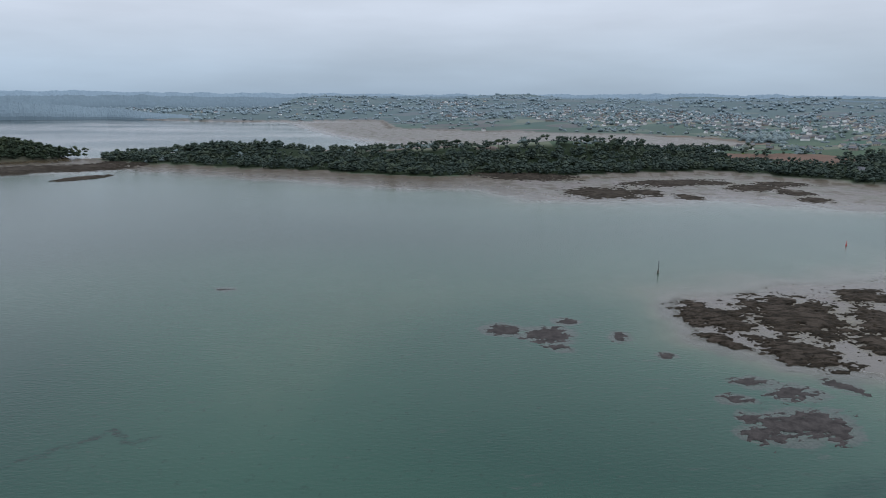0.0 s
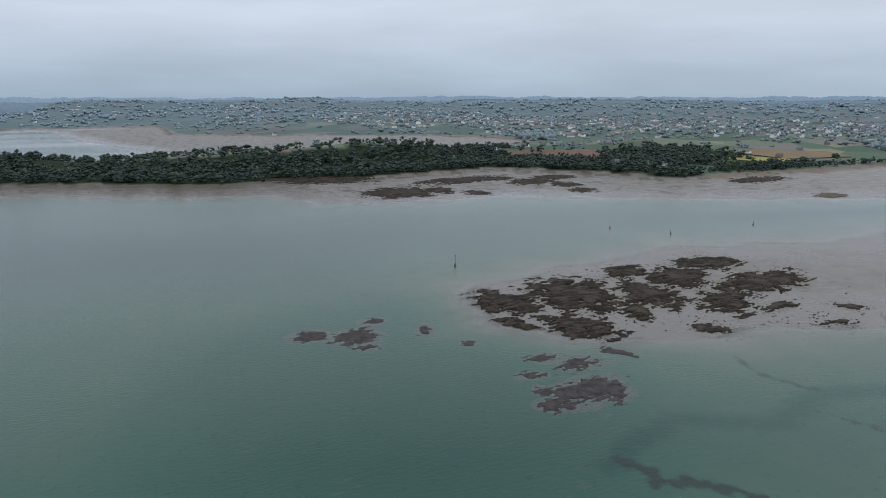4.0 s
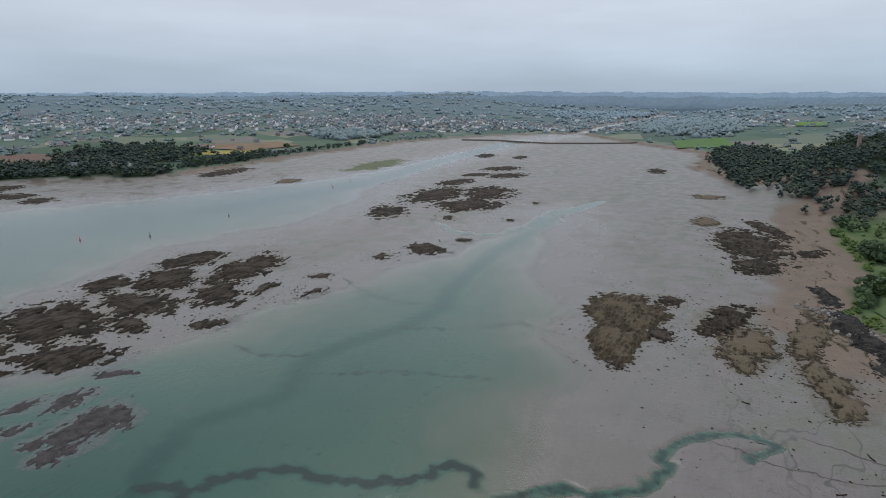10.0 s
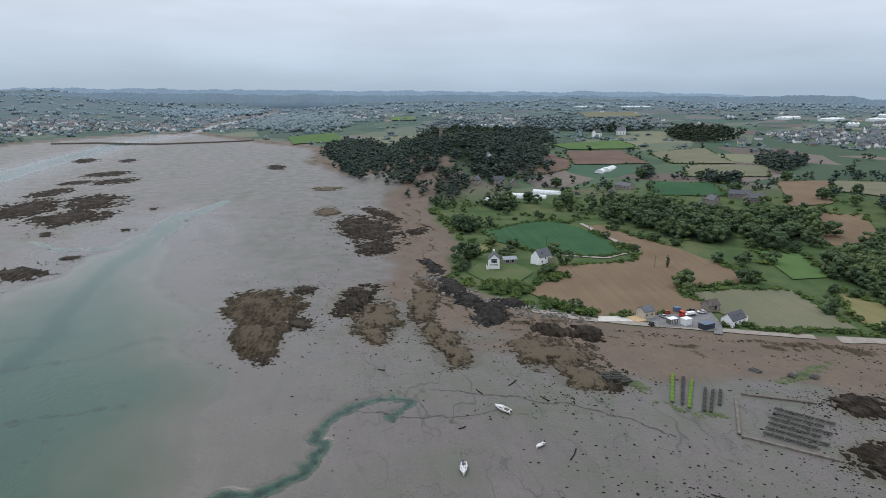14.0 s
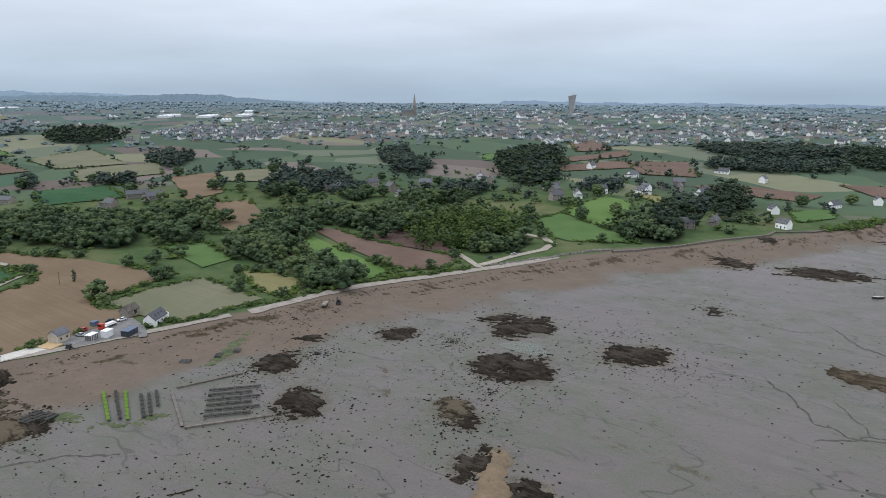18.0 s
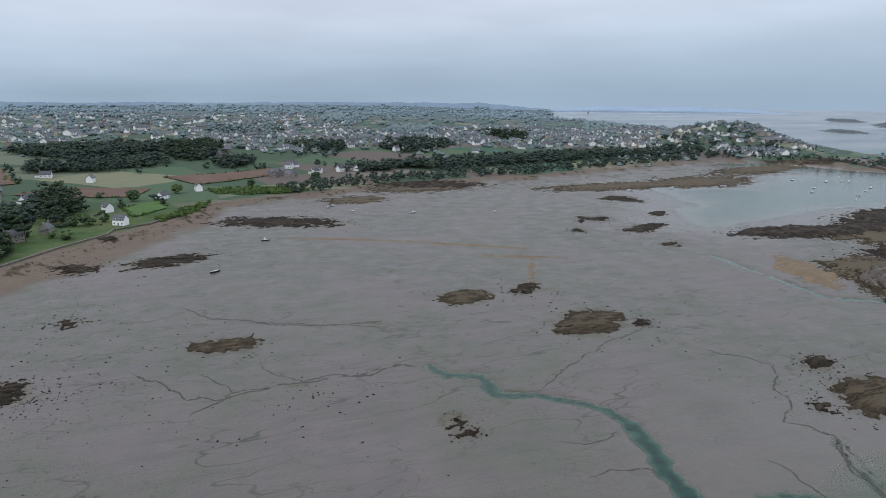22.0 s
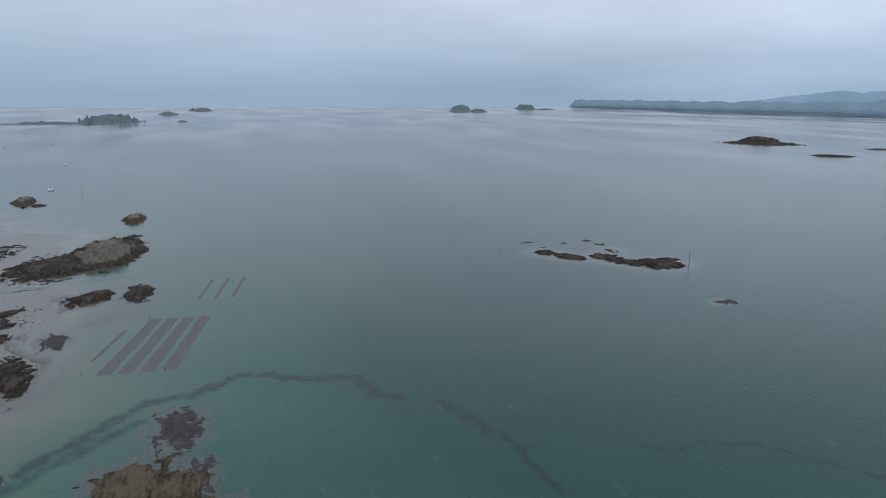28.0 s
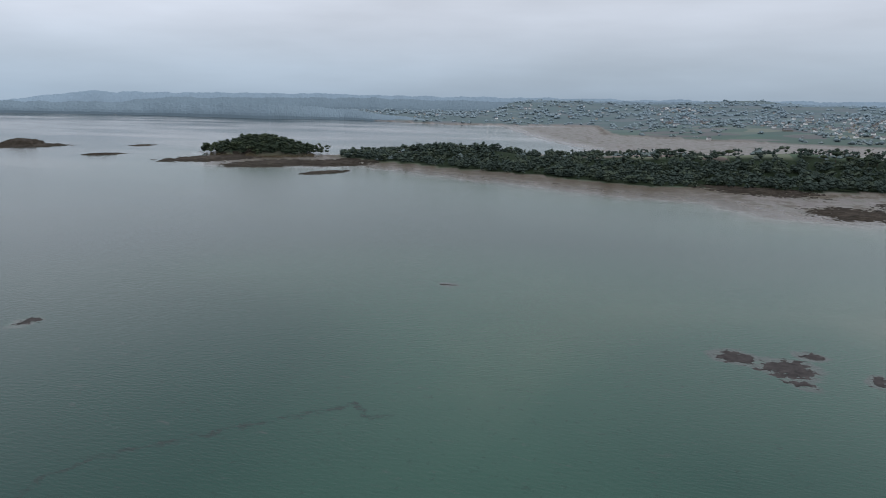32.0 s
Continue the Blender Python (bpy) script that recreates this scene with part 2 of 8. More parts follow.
def water_mat():
    """Turbid green tidal water: the bed shows through where it is shallow."""
    m = bpy.data.materials.new("tidal_water")
    m.use_nodes = True
    nt = m.node_tree
    nt.nodes.clear()
    N, K = nt.nodes.new, nt.links.new
    out = N("ShaderNodeOutputMaterial")
    depth, turb = attr(nt, "depth"), noise_node(nt, 0.006, 4, 0.55)
    fog = math_node(nt, "SUBTRACT", 1.0, math_node(nt, "POWER", 2.718, math_node(nt, "MULTIPLY", depth, -2.8)))
    body = N("ShaderNodeBsdfDiffuse")
    tone = ramp_node(nt, [(0.0, (0.165, 0.160, 0.118)), (0.05, (0.120, 0.150, 0.105)), (0.12, (0.062, 0.110, 0.079)), (0.26, (0.027, 0.076, 0.056)), (0.5, (0.010, 0.046, 0.036)), (1.0, (0.005, 0.033, 0.031))], span(nt, depth, 0.0, 5.0))
    tone = mixrgb(nt, span(nt, turb, 0.35, 0.65, 0, 0.3), tone, (0.026, 0.058, 0.046))
    bloom = math_node(nt, "ADD", attr(nt, "shoal"), span(nt, noise_node(nt, 0.11, 5, 0.7, stretch=(0.6, 1.5, 1, 20)), 0.3, 0.7, -0.7, 0.7))
    lilac = span(nt, bloom, 0.4, 0.85, 0, 0.55)
    tone = mixrgb(nt, lilac, tone, mixrgb(nt, span(nt, noise_node(nt, 0.8, 4, 0.7), 0.35, 0.65), (0.050, 0.047, 0.049), (0.105, 0.099, 0.100)))
    strands = span(nt, math_node(nt, "ADD", attr(nt, "weed"), span(nt, noise_node(nt, 0.25, 4, 0.7), 0.3, 0.7, -0.45, 0.45)), 0.2, 0.8, 0, 0.85)
    K(mixrgb(nt, strands, tone, (0.012, 0.022, 0.019)), body.inputs["Color"])
    clear = N("ShaderNodeBsdfTransparent")
    clear.inputs["Color"].default_value = (0.99, 1.0, 0.99, 1)
    mix = N("ShaderNodeMixShader")
    K(math_node(nt, "MAXIMUM", math_node(nt, "MAXIMUM", fog, math_node(nt, "MULTIPLY", lilac, 0.8)), math_node(nt, "MULTIPLY", strands, 0.9)), mix.inputs[0])
    K(clear.outputs[0], mix.inputs[1])
    K(body.outputs[0], mix.inputs[2])
    gloss = N("ShaderNodeBsdfGlossy")
    gloss.inputs["Roughness"].default_value = 0.12
    patch = noise_node(nt, 0.004, 3, 0.5, stretch=(0.5, 1.6, 1, 30))
    K(span(nt, patch, 0.35, 0.65, 0.09, 0.2), gloss.inputs["Roughness"])
    ripple = noise_node(nt, 0.55, 3, 0.55, stretch=(0.5, 1.5, 1, -35))
    nrm = bump_node(nt, ripple, 0.26, 0.5)
    K(nrm, gloss.inputs["Normal"])
    facing = N("ShaderNodeLayerWeight")
    facing.inputs["Blend"].default_value = 0.5
    K(nrm, facing.inputs["Normal"])
    sheen = span(nt, math_node(nt, "POWER", facing.outputs["Facing"], 5.0), 0.0, 1.0, 0.02, 1.0)
    top = N("ShaderNodeMixShader")
    # a film of water only wets the mud, whose own gloss then does
    K(math_node(nt, "MULTIPLY", sheen, span(nt, depth, 0.0, 0.15, 0.15, 1.0)), top.inputs[0])
    K(mix.outputs[0], top.inputs[1])
    K(gloss.outputs[0], top.inputs[2])
    K(top.outputs[0], out.inputs["Surface"])
    return m


build_world()
GROUND, WATER = ground_mat(), water_mat()
WEED = mottled("wrack_on_rock", (0.009, 0.008, 0.006), (0.046, 0.036, 0.024), 0.25, 0.9, 0.06, 7, bump=0.4)
GREY_ROCK = mottled("lichen_rock", (0.075, 0.070, 0.065), (0.24, 0.225, 0.20), 0.25, 0.9, 0.2, 6, bump=0.5)


def leaf_mat(name, dark, light, scale=0.25, mist=0.0):
    """Leaves: each tree has a tone of its own, each clump and spray varies round it; mist paints haze into the colour.
    """
    m, nt, b = base_mat(name, 0.85, 0.12)
    info, geo = nt.nodes.new("ShaderNodeObjectInfo"), nt.nodes.new("ShaderNodeNewGeometry")
    tree = math_node(nt, "FRACT", math_node(nt, "ADD", attr(nt, "tree"), info.outputs["Random"]))
    spray = geo.outputs["Random Per Island"]
    mix = math_node(nt, "ADD", math_node(nt, "MULTIPLY", tree, 0.5), math_node(nt, "MULTIPLY", spray, 0.3))
    mix = math_node(nt, "ADD", mix, span(nt, noise_node(nt, scale, 4, 0.7), 0.3, 0.7, -0.15, 0.35))
    col = mixrgb(nt, mix, dark, light)
    col = mixrgb(nt, span(nt, tree, 0.72, 0.8, 0, 0.35), col, (light[0] * 1.25, light[1] * 1.1, light[2] * 0.75))
    # haze painted into the leaf colour, stronger the farther out a tree stands
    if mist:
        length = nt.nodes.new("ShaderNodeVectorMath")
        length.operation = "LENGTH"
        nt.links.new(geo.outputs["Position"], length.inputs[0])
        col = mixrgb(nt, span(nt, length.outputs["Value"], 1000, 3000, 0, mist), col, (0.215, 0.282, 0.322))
    nt.links.new(col, b.inputs["Base Color"])
    return m


LEAF = leaf_mat("leaves", (0.028, 0.048, 0.026), (0.092, 0.132, 0.062))
PINE = leaf_mat("pine_needles", (0.018, 0.030, 0.020), (0.052, 0.072, 0.046))
BUSH = leaf_mat("bright_leaves", (0.032, 0.058, 0.018), (0.095, 0.142, 0.044))
# pale blue-grey rather than leaf green: haze is in the colour
HAZED_WOOD = leaf_mat("haze_tinted_leaves", (0.108, 0.142, 0.140), (0.150, 0.188, 0.182), 0.01, 0.85)
# duller, bluer copy of the oak leaves, some haze put into it
HAZED_LEAF = leaf_mat("haze_tinted_woodland", (0.032, 0.049, 0.042), (0.060, 0.083, 0.066))
BARK = mottled("bark", (0.05, 0.04, 0.03), (0.11, 0.09, 0.07), 1.5)

# ---- the plan ----
# coasts run as chains of turning points; metres east and north of the camera's first place
SOUTH_COAST = [(1750, 430), (1494, 247), (1291, 80), (1043, 70), (865, 2), (765, -101), (678, -64), (595, -48), (450, -61), (365, -39), (308, -75),
    (286, -106), (267, -160), (250, -222), (237, -270), (199, -340), (172, -398), (147, -436), (117, -475), (63, -559), (27, -606), (1, -688), (-100, -730),
    (-217, -774), (-324, -793), (-445, -808), (-600, -860), (-760, -900), (-884, -880), (-958, -800), (-975, -700), (-1170, -720), (-1190, -790),
    (-1230, -950), (-1440, -1322), (-1500, -1700), (-1650, -2600), (-2500, -3900), (-3600, -6000), (-4000, -12000), (12000, -12000), (12000, 430)]
NORTH_COAST = [(1750, 500), (1640, 620), (1471, 705), (1317, 747), (1127, 754), (964, 760), (795, 739), (666, 733), (595, 714), (524, 825), (417, 929),
    (318, 898), (194, 871), (79, 871), (11, 853), (-113, 902), (-287, 971), (-473, 1041), (-540, 1090), (-500, 1150), (-425, 1230), (-250, 1260),
    (-53, 1290), (182, 1290), (421, 1290), (631, 1380), (800, 1450), (737, 1684), (564, 1845), (337, 1916), (176, 1966), (-81, 2112), (-147, 2669), (-746, 2569),
    (-1278, 2805), (-1594, 2700), (-2324, 2777), (-3082, 2624), (-4500, 2330), (-4700, 3100), (-12000, 6500), (-12000, 12000), (12000, 12000), (12000, 500)]
# the edge of the drying flats
SOUTH_FLAT = [(132, 318), (165, 351), (285, 373), (327, 391), (371, 372), (435, 362), (507, 363), (568, 375), (723, 434), (867, 463), (1089, 475), (1400, 500),
    (1760, 470), (2000, 0), (900, -400), (400, -900), (-700, -1000), (-838, -693), (-750, -724), (-635, -634), (-516, -677), (-490, -561), (-443, -525),
    (-400, -451), (-418, -431), (-600, -470), (-780, -430), (-760, -330), (-640, -240), (-560, -150), (-440, -150), (-386, -113), (-331, -115), (-301, -101), (-246, -105), (-199, -134),
    (-163, -122), (-126, -112), (-40, -60)]
SOUTH_FLAT += [(60, 35), (150, 54), (190, 54), (236, 56), (290, 72), (340, 97), (435, 138), (560, 162), (600, 172), (537, 181), (450, 200),
    (400, 195), (352, 209), (293, 225), (249, 227), (216, 237), (178, 244), (134, 280)]
NORTH_FLAT = [(-640, 880), (-471, 930), (-440, 965), (-262, 886), (-31, 777), (69, 758), (128, 679), (240, 671), (303, 678), (367, 651), (463, 606),
    (499, 578), (592, 548), (709, 511), (819, 501), (1038, 494), (1269, 489), (1700, 490), (1800, 800), (-300, 1100), (-480, 1120), (-760, 1010)]
BACK_FLAT = [(-60, 1250), (-120, 1500), (-300, 1900), (-500, 2500), (0, 2800), (900, 1700), (760, 1300)]


def chain_distance(x, y, pts, closed=True):
    """Distance to a chain of straight runs, less than nought inside when it closes."""
    d, inside = np.full(x.shape, 1e18), np.zeros(x.shape, bool)
    ends = list(zip(pts, pts[1:] + pts[:1])) if closed else list(zip(pts, pts[1:]))
    for (ax, ay), (bx, by) in ends:
        ux, uy = bx - ax, by - ay
        h = np.clip(((x - ax) * ux + (y - ay) * uy) / (ux * ux + uy * uy + 1e-9), 0, 1)
        d = np.minimum(d, (x - ax - h * ux) ** 2 + (y - ay - h * uy) ** 2)
        if closed and ay != by:
            inside ^= ((ay > y) != (by > y)) & (x < (bx - ax) * (y - ay) / (by - ay) + ax)
    d = np.sqrt(d)
    return np.where(inside, -d, d)


def wave(x, y, scale, seed=0):
    """Cheap smooth noise in -1..1: a few crossed waves."""
    r = np.random.RandomState(seed)
    v = np.zeros_like(x)
    for k in range(7):
        a, ph, f = r.uniform(0, 6.283), r.uniform(0, 6.283), r.uniform(0.6, 1.9) / scale
        v += np.sin((x * np.cos(a) + y * np.sin(a)) * f * 6.283 + ph + 1.3 * np.sin((x * np.sin(a) - y * np.cos(a)) * f * 4.1))
    return v / 4.2


def lobe(x, y, cx, cy, rx, ry, turn):
    """Of an ellipse: 1 in the middle, nought on the rim, less outside."""
    c, s = math.cos(radians(turn)), math.sin(radians(turn))
    u, v = ((x - cx) * c + (y - cy) * s) / rx, (-(x - cx) * s + (y - cy) * c) / ry
    return 1 - np.sqrt(u * u + v * v)


def smooth(v, a, b):
    t = np.clip((v - a) / (b - a), 0, 1)
    return t * t * (3 - 2 * t)


# the country: fields, woods, houses, boats
FIELDS = []


def field_plan(*plan):
    FIELDS.append(plan)


field_plan("crop", [(490, -85), (514, -118), (522, -149), (469, -166), (404, -168), (396, -149), (420, -110), (459, -88)])
field_plan("tan", [(488, -166), (490, -179), (393, -206), (338, -223), (329, -166), (292, -173), (291, -135), (292, -108), (310, -93), (334, -83), (382, -114), (381, -160), (399, -173)])
field_plan("pale", [(323, -165), (325, -199), (320, -228), (263, -223), (268, -176), (289, -171)])
field_plan("straw", [(319, -249), (294, -261), (272, -262), (255, -233), (272, -231)])
field_plan("tan", [(474, -348), (458, -378), (405, -352), (382, -315), (415, -307)])
field_plan("meadow", [(398, -252), (384, -278), (338, -264), (337, -240)])
field_plan("lime", [(348, -322), (341, -338), (237, -306), (243, -278)])
field_plan("brown", [(369, -357), (337, -363), (298, -357), (224, -359), (218, -331), (235, -312), (303, -333)])
field_plan("plough", [(316, -362), (303, -399), (255, -386), (227, -364), (283, -358)])
field_plan("lime", [(231, -538), (224, -625), (198, -618), (176, -581), (176, -511), (193, -511)])
field_plan("meadow", [(238, -492), (228, -530), (175, -502), (139, -473), (186, -447), (201, -453)])
field_plan("brown", [(721, -153), (799, -225), (839, -260), (895, -281), (1002, -269), (877, -249), (769, -189)])
field_plan("brown", [(1002, -301), (967, -377), (826, -365), (849, -308), (869, -276)])
field_plan("meadow", [(1083, -302), (1087, -425), (971, -413), (1017, -314)])
field_plan("pale", [(923, -405), (961, -511), (752, -443), (806, -387)])
field_plan("pale", [(775, -387), (720, -461), (647, -419), (679, -345)])
field_plan("crop", [(669, -297), (623, -343), (550, -320), (591, -265)])
field_plan("tan", [(624, -411), (606, -457), (493, -378), (494, -340)])
field_plan("pale", [(606, -457), (573, -507), (499, -441), (535, -412)])
field_plan("brown", [(464, -1088), (435, -1174), (355, -983), (397, -953)])
field_plan("brown", [(359, -803), (321, -972), (296, -917), (338, -773)])
field_plan("brown", [(283, -861), (217, -923), (193, -828), (230, -793)])
field_plan("meadow", [(493, -842), (481, -883), (415, -765), (428, -734)])
field_plan("straw", [(212, -657), (180, -664), (170, -629)])
field_plan("straw", [(451, -60), (448, -83), (430, -80), (412, -61), (422, -55)])
field_plan("lawn", [(376, -56), (396, -66), (391, -90), (371, -96), (353, -83), (351, -65)])
field_plan("brown", [(173, -755), (135, -802), (47, -791), (61, -745), (124, -743)])
field_plan("brown", [(38, -861), (-28, -882), (-97, -926), (-105, -880), (-3, -808)])
field_plan("tan", [(155, -1194), (105, -1295), (90, -1207), (136, -1123)])
field_plan("brown", [(334, -748), (285, -857), (255, -813), (312, -724)])
field_plan("brown", [(273, -832), (198, -875), (180, -815), (235, -775)])
field_plan("brown", [(435, -1044), (403, -1111), (340, -952), (376, -915)])
field_plan("meadow", [(66, -678), (36, -723), (27, -672), (53, -628)])
field_plan("brown", [(490, 1076), (645, 1033), (695, 979), (580, 930), (490, 1020)])
field_plan("yellow", [(730, 1009), (927, 848), (881, 803), (767, 904)])
field_plan("tan", [(861, 964), (1087, 917), (1073, 847), (931, 849)])
field_plan("meadow", [(771, 893), (873, 798), (784, 779), (745, 848)])
field_plan("lime", [(-422, 1443), (-341, 1513), (-283, 1356), (-314, 1102)])
field_plan("pale", [(2064, -668), (2067, -856), (1857, -785), (1854, -617)])
field_plan("lime", [(1987, -63), (2134, -140), (1917, -134), (1831, -61)])
field_plan("meadow", [(1540, 188), (1584, 85), (1412, 51), (1358, 155)])
WOODS = []


def wood(*plan):
    WOODS.append(plan)


wood("oak", 950, -14, 279, 58.3, -168)
wood("oak", 1088, -152, 357.1, 128.8, 175)
wood("oak", 851, -185, 140.6, 30.1, 155)
wood("pine", 1359, -180, 379.2, 70.5, 173)
wood("oak", 504, -234, 61, 36.9, -153)
wood("oak", 453, -238, 37.5, 27.6, 177)
wood("oak", 438, -290, 48.4, 19, 147)
wood("oak", 345, -295, 32.5, 20.9, 137)
wood("oak", 254, -266, 21.9, 15.2, 96)
wood("oak", 285, -282, 20.9, 12.7, 171)
wood("oak", 376, -345, 33.6, 24.7, 133)
wood("oak", 479, -479, 56.1, 32.7, 123)
wood("oak", 322, -413, 44.9, 28, 62)
wood("poplar", 259, -421, 54.2, 38.8, 94)
wood("oak", 220, -402, 25.4, 16.5, 70)
wood("pine", 377, -764, 155.8, 39.1, 116)
wood("oak", 544, -696, 83.2, 20.8, 128)
wood("oak", 160, -522, 42.6, 15, 104)
wood("pine", 145, -558, 53.2, 17.2, 101)
wood("oak", 746, -496, 89.3, 24, 147)
wood("oak", 816, -170, 87.2, 30.5, 147)
wood("oak", 1266, -267, 307.6, 74.2, 169)
wood("pine", 1498, -501, 194.7, 123, -167)
wood("pine", 1185, -619, 123.9, 60.3, 159)
wood("oak", 600, -119, 26.1, 12.1, -177)
wood("oak", 509, -75, 27, 7.8, 174)
wood("bush", 304, -98, 12.9, 4.6, -136)
wood("bush", 343, -73, 15.5, 8.1, -141)
wood("oak", 401, -57, 21.5, 6.3, 173)
wood("bush", 363, -105, 12.4, 7.1, 162)
wood("oak", 721, -315, 32.3, 6.1, 158)
wood("oak", 638, -365, 23.5, 17.1, 173)
wood("oak", 555, -233, 22, 9, 165)
wood("oak", 344, -563, 33.2, 20.9, 112)
wood("oak", 344, -506, 34.9, 26.5, 84)
wood("oak", 416, -469, 33.5, 16, 126)
wood("oak", 241, -669, 27.6, 15.2, 90)
wood("oak", 316, -657, 33.2, 20.1, 96)
wood("oak", 97, -1120, 126.2, 71.2, 54)
wood("pine", 2, -1086, 113.1, 40.2, 87)
wood("oak", 113, -950, 96.9, 37.1, -156)
wood("oak", 144, -512, 39.4, 25.4, 99)
wood("pine", 122, -696, 77.2, 17.8, 99)
wood("oak", 145, -639, 35, 16.6, 97)
wood("oak", -51, -963, 40.8, 24.1, 61)
wood("bush", -65, -759, 49.6, 23.4, 169)
wood("bush", 10, -648, 42.7, 6.8, 65)
wood("oak", 365, -389, 23, 15.8, 141)
wood("oak", 467, -433, 35, 26.5, 134)
wood("oak", 385, -781, 120.2, 36.7, 117)
wood("oak", 467, -627, 47.9, 24.7, 130)
wood("oak", 422, -312, 21.8, 11.3, 150)
wood("oak", 342, -291, 26.5, 19.1, 172)
wood("oak", -367, -1111, 82.5, 52.6, 50)
wood("oak", 3, -1107, 122.9, 46.4, 90)
wood("oak", 147, -1093, 99.4, 77.3, -152)
wood("oak", -248, -909, 62.7, 24.7, -171)
wood("oak", -409, -929, 137.1, 33.8, -165)
wood("oak", -569, -966, 163.5, 34.4, -163)
wood("oak", -756, -981, 106.7, 40.5, 173)
wood("pine", -2289, -2653, 459.8, 116.8, 48)
wood("pine", -618, -1248, 89.4, 40.2, 60)
wood("oak", -468, -1441, 107.9, 59.4, 73)
wood("oak", -400, -1890, 194.1, 54.8, 81)
wood("oak", -107, -1491, 93, 67.1, 120)
wood("oak", -192, -1111, 50.7, 47.7, 90)
wood("oak", -1016, -1530, 232, 31, 56)
wood("oak", 732, 917, 126.8, 92.8, -168)
wood("oak", 500, 947, 92.4, 51.1, 149)
wood("oak", 797, 780, 87.6, 30, -176)
wood("oak", 1320, 908, 109.4, 47.5, -161)
wood("oak", 832, 1577, 125.3, 45.3, 65)
wood("oak", 1197, 30, 187.7, 52.1, -179)
wood("oak", 2033, 197, 402.3, 127.4, -168)
wood("oak", 2956, 634, 502, 145.3, 164)
wood("oak", 1328, 902, 104.7, 62.7, 175)
HOUSES = []


def house_at(*plan):
    HOUSES.append(plan)


house_at("white", 233, -639, 60)
house_at("white", 201, -668, 150)
house_at("farm", 176, -716, 100)
house_at("white", 151, -715, 60)
house_at("white", 77, -663, 120)
house_at("white", 279, -622, 30)
house_at("villa", 775, -140, 0)
house_at("farm", 707, -115, 150)
house_at("farm", 708, -140, 100)
house_at("farm", 708, -157, 0)
house_at("villa", 1248, -439, 120)
house_at("villa", 1268, -496, 60)
house_at("white", 1207, -302, 30)
house_at("farm", 937, -242, 60)
house_at("farm", 781, -158, 0)
house_at("farm", 607, -232, 150)
house_at("barn", 642, -258, 30)
house_at("farm", 535, -296, 15)
house_at("barn", 515, -275, 150)
house_at("barn", 542, -325, 60)
house_at("barn", 523, -328, 100)
house_at("white", 1502, -778, 150)
house_at("farm", 401, -507, 150)
house_at("white", 375, -489, 150)
house_at("farm", 388, -547, 30)
house_at("farm", 392, -403, 80)
house_at("farm", 429, -511, 80)
house_at("barn", 444, -469, 80)
house_at("barn", 272, -610, 100)
house_at("farm", 285, -618, 150)
house_at("farm", 254, -575, 60)
house_at("white", 245, -606, 120)
house_at("white", 294, -764, 80)
house_at("farm", 260, -670, 30)
house_at("white", 239, -694, 60)
house_at("white", 240, -757, 60)
house_at("white", 201, -682, 150)
house_at("farm", 194, -714, 120)
house_at("farm", 185, -748, 30)
house_at("farm", 150, -728, 15)
house_at("farm", 126, -549, 30)
house_at("farm", 111, -580, 80)
house_at("white", 60, -597, 150)
house_at("white", 33, -734, 60)
house_at("white", -2, -774, 100)
house_at("white", 162, -867, 0)
house_at("white", 112, -835, 80)
house_at("white", 365, -619, 120)
house_at("farm", 344, -604, 120)
house_at("farm", -92, -872, 150)
house_at("farm", -105, -879, 60)
house_at("white", -129, -934, 15)
house_at("white", -154, -884, 150)
house_at("white", -200, -909, 30)
house_at("farm", -124, -940, 0)
house_at("farm", -94, -861, 80)
house_at("farm", -112, -853, 120)
house_at("white", -145, -870, 80)
house_at("white", -186, -890, 30)
house_at("white", -209, -897, 80)
house_at("white", -812, -1090, 30)
house_at("farm", -664, -1066, 150)
house_at("white", -121, -923, 150)
house_at("white", -151, -882, 15)
house_at("white", -188, -906, 150)
house_at("white", -201, -900, 150)
house_at("farm", -98, -871, 120)
house_at("farm", -118, -863, 0)
house_at("white", -314, -1057, 30)
house_at("farm", -264, -1098, 100)
house_at("farm", -288, -1107, 30)
house_at("white", -444, -1023, 150)
house_at("white", -493, -987, 15)
house_at("white", -102, -1076, 100)
house_at("farm", -46, -1058, 0)
house_at("farm", -32, -1026, 150)
house_at("white", 185, 1951, 15)
house_at("white", 649, 1323, 120)
house_at("barn", 699, 1380, 0)
# built-up parts: x, y, half lengths, turn, houses
TOWNS = []


def town(*plan):
    TOWNS.append(plan)


town(678, -1586, 737.2, 488.2, -137, 260)
town(-44, -1696, 442.5, 257.3, -140, 150)
town(953, -965, 274.7, 165.2, -166, 90)
town(420, -1207, 277.5, 128.5, -146, 60)
town(-282, -1307, 283.7, 213.6, 144, 110)
town(-702, -1320, 305.5, 265.4, -139, 150)
town(-1015, -1269, 558.2, 176.2, 55, 90)
town(-942, -904, 71.7, 26.1, 163, 20)
town(-169, -1229, 279.7, 159.3, -174, 80)
town(-725, -1228, 283.6, 151.5, -176, 110)
town(733, 2442, 515.9, 377.5, 103, 170)
town(1134, 1886, 459.9, 358, 77, 170)
town(1407, 1397, 396.9, 307.7, -143, 150)
town(1721, 1124, 354, 188.6, -160, 130)
town(1766, 815, 327.2, 133.1, 151, 160)
town(1934, 495, 212.1, 125.8, 144, 60)
town(2490, 449, 367, 211.8, -177, 60)
town(178, 3515, 222.4, 128.9, 110, 30)
town(175, 2759, 263.3, 92.9, 90, 30)
town(2265, 115, 496.5, 182.4, -159, 40)
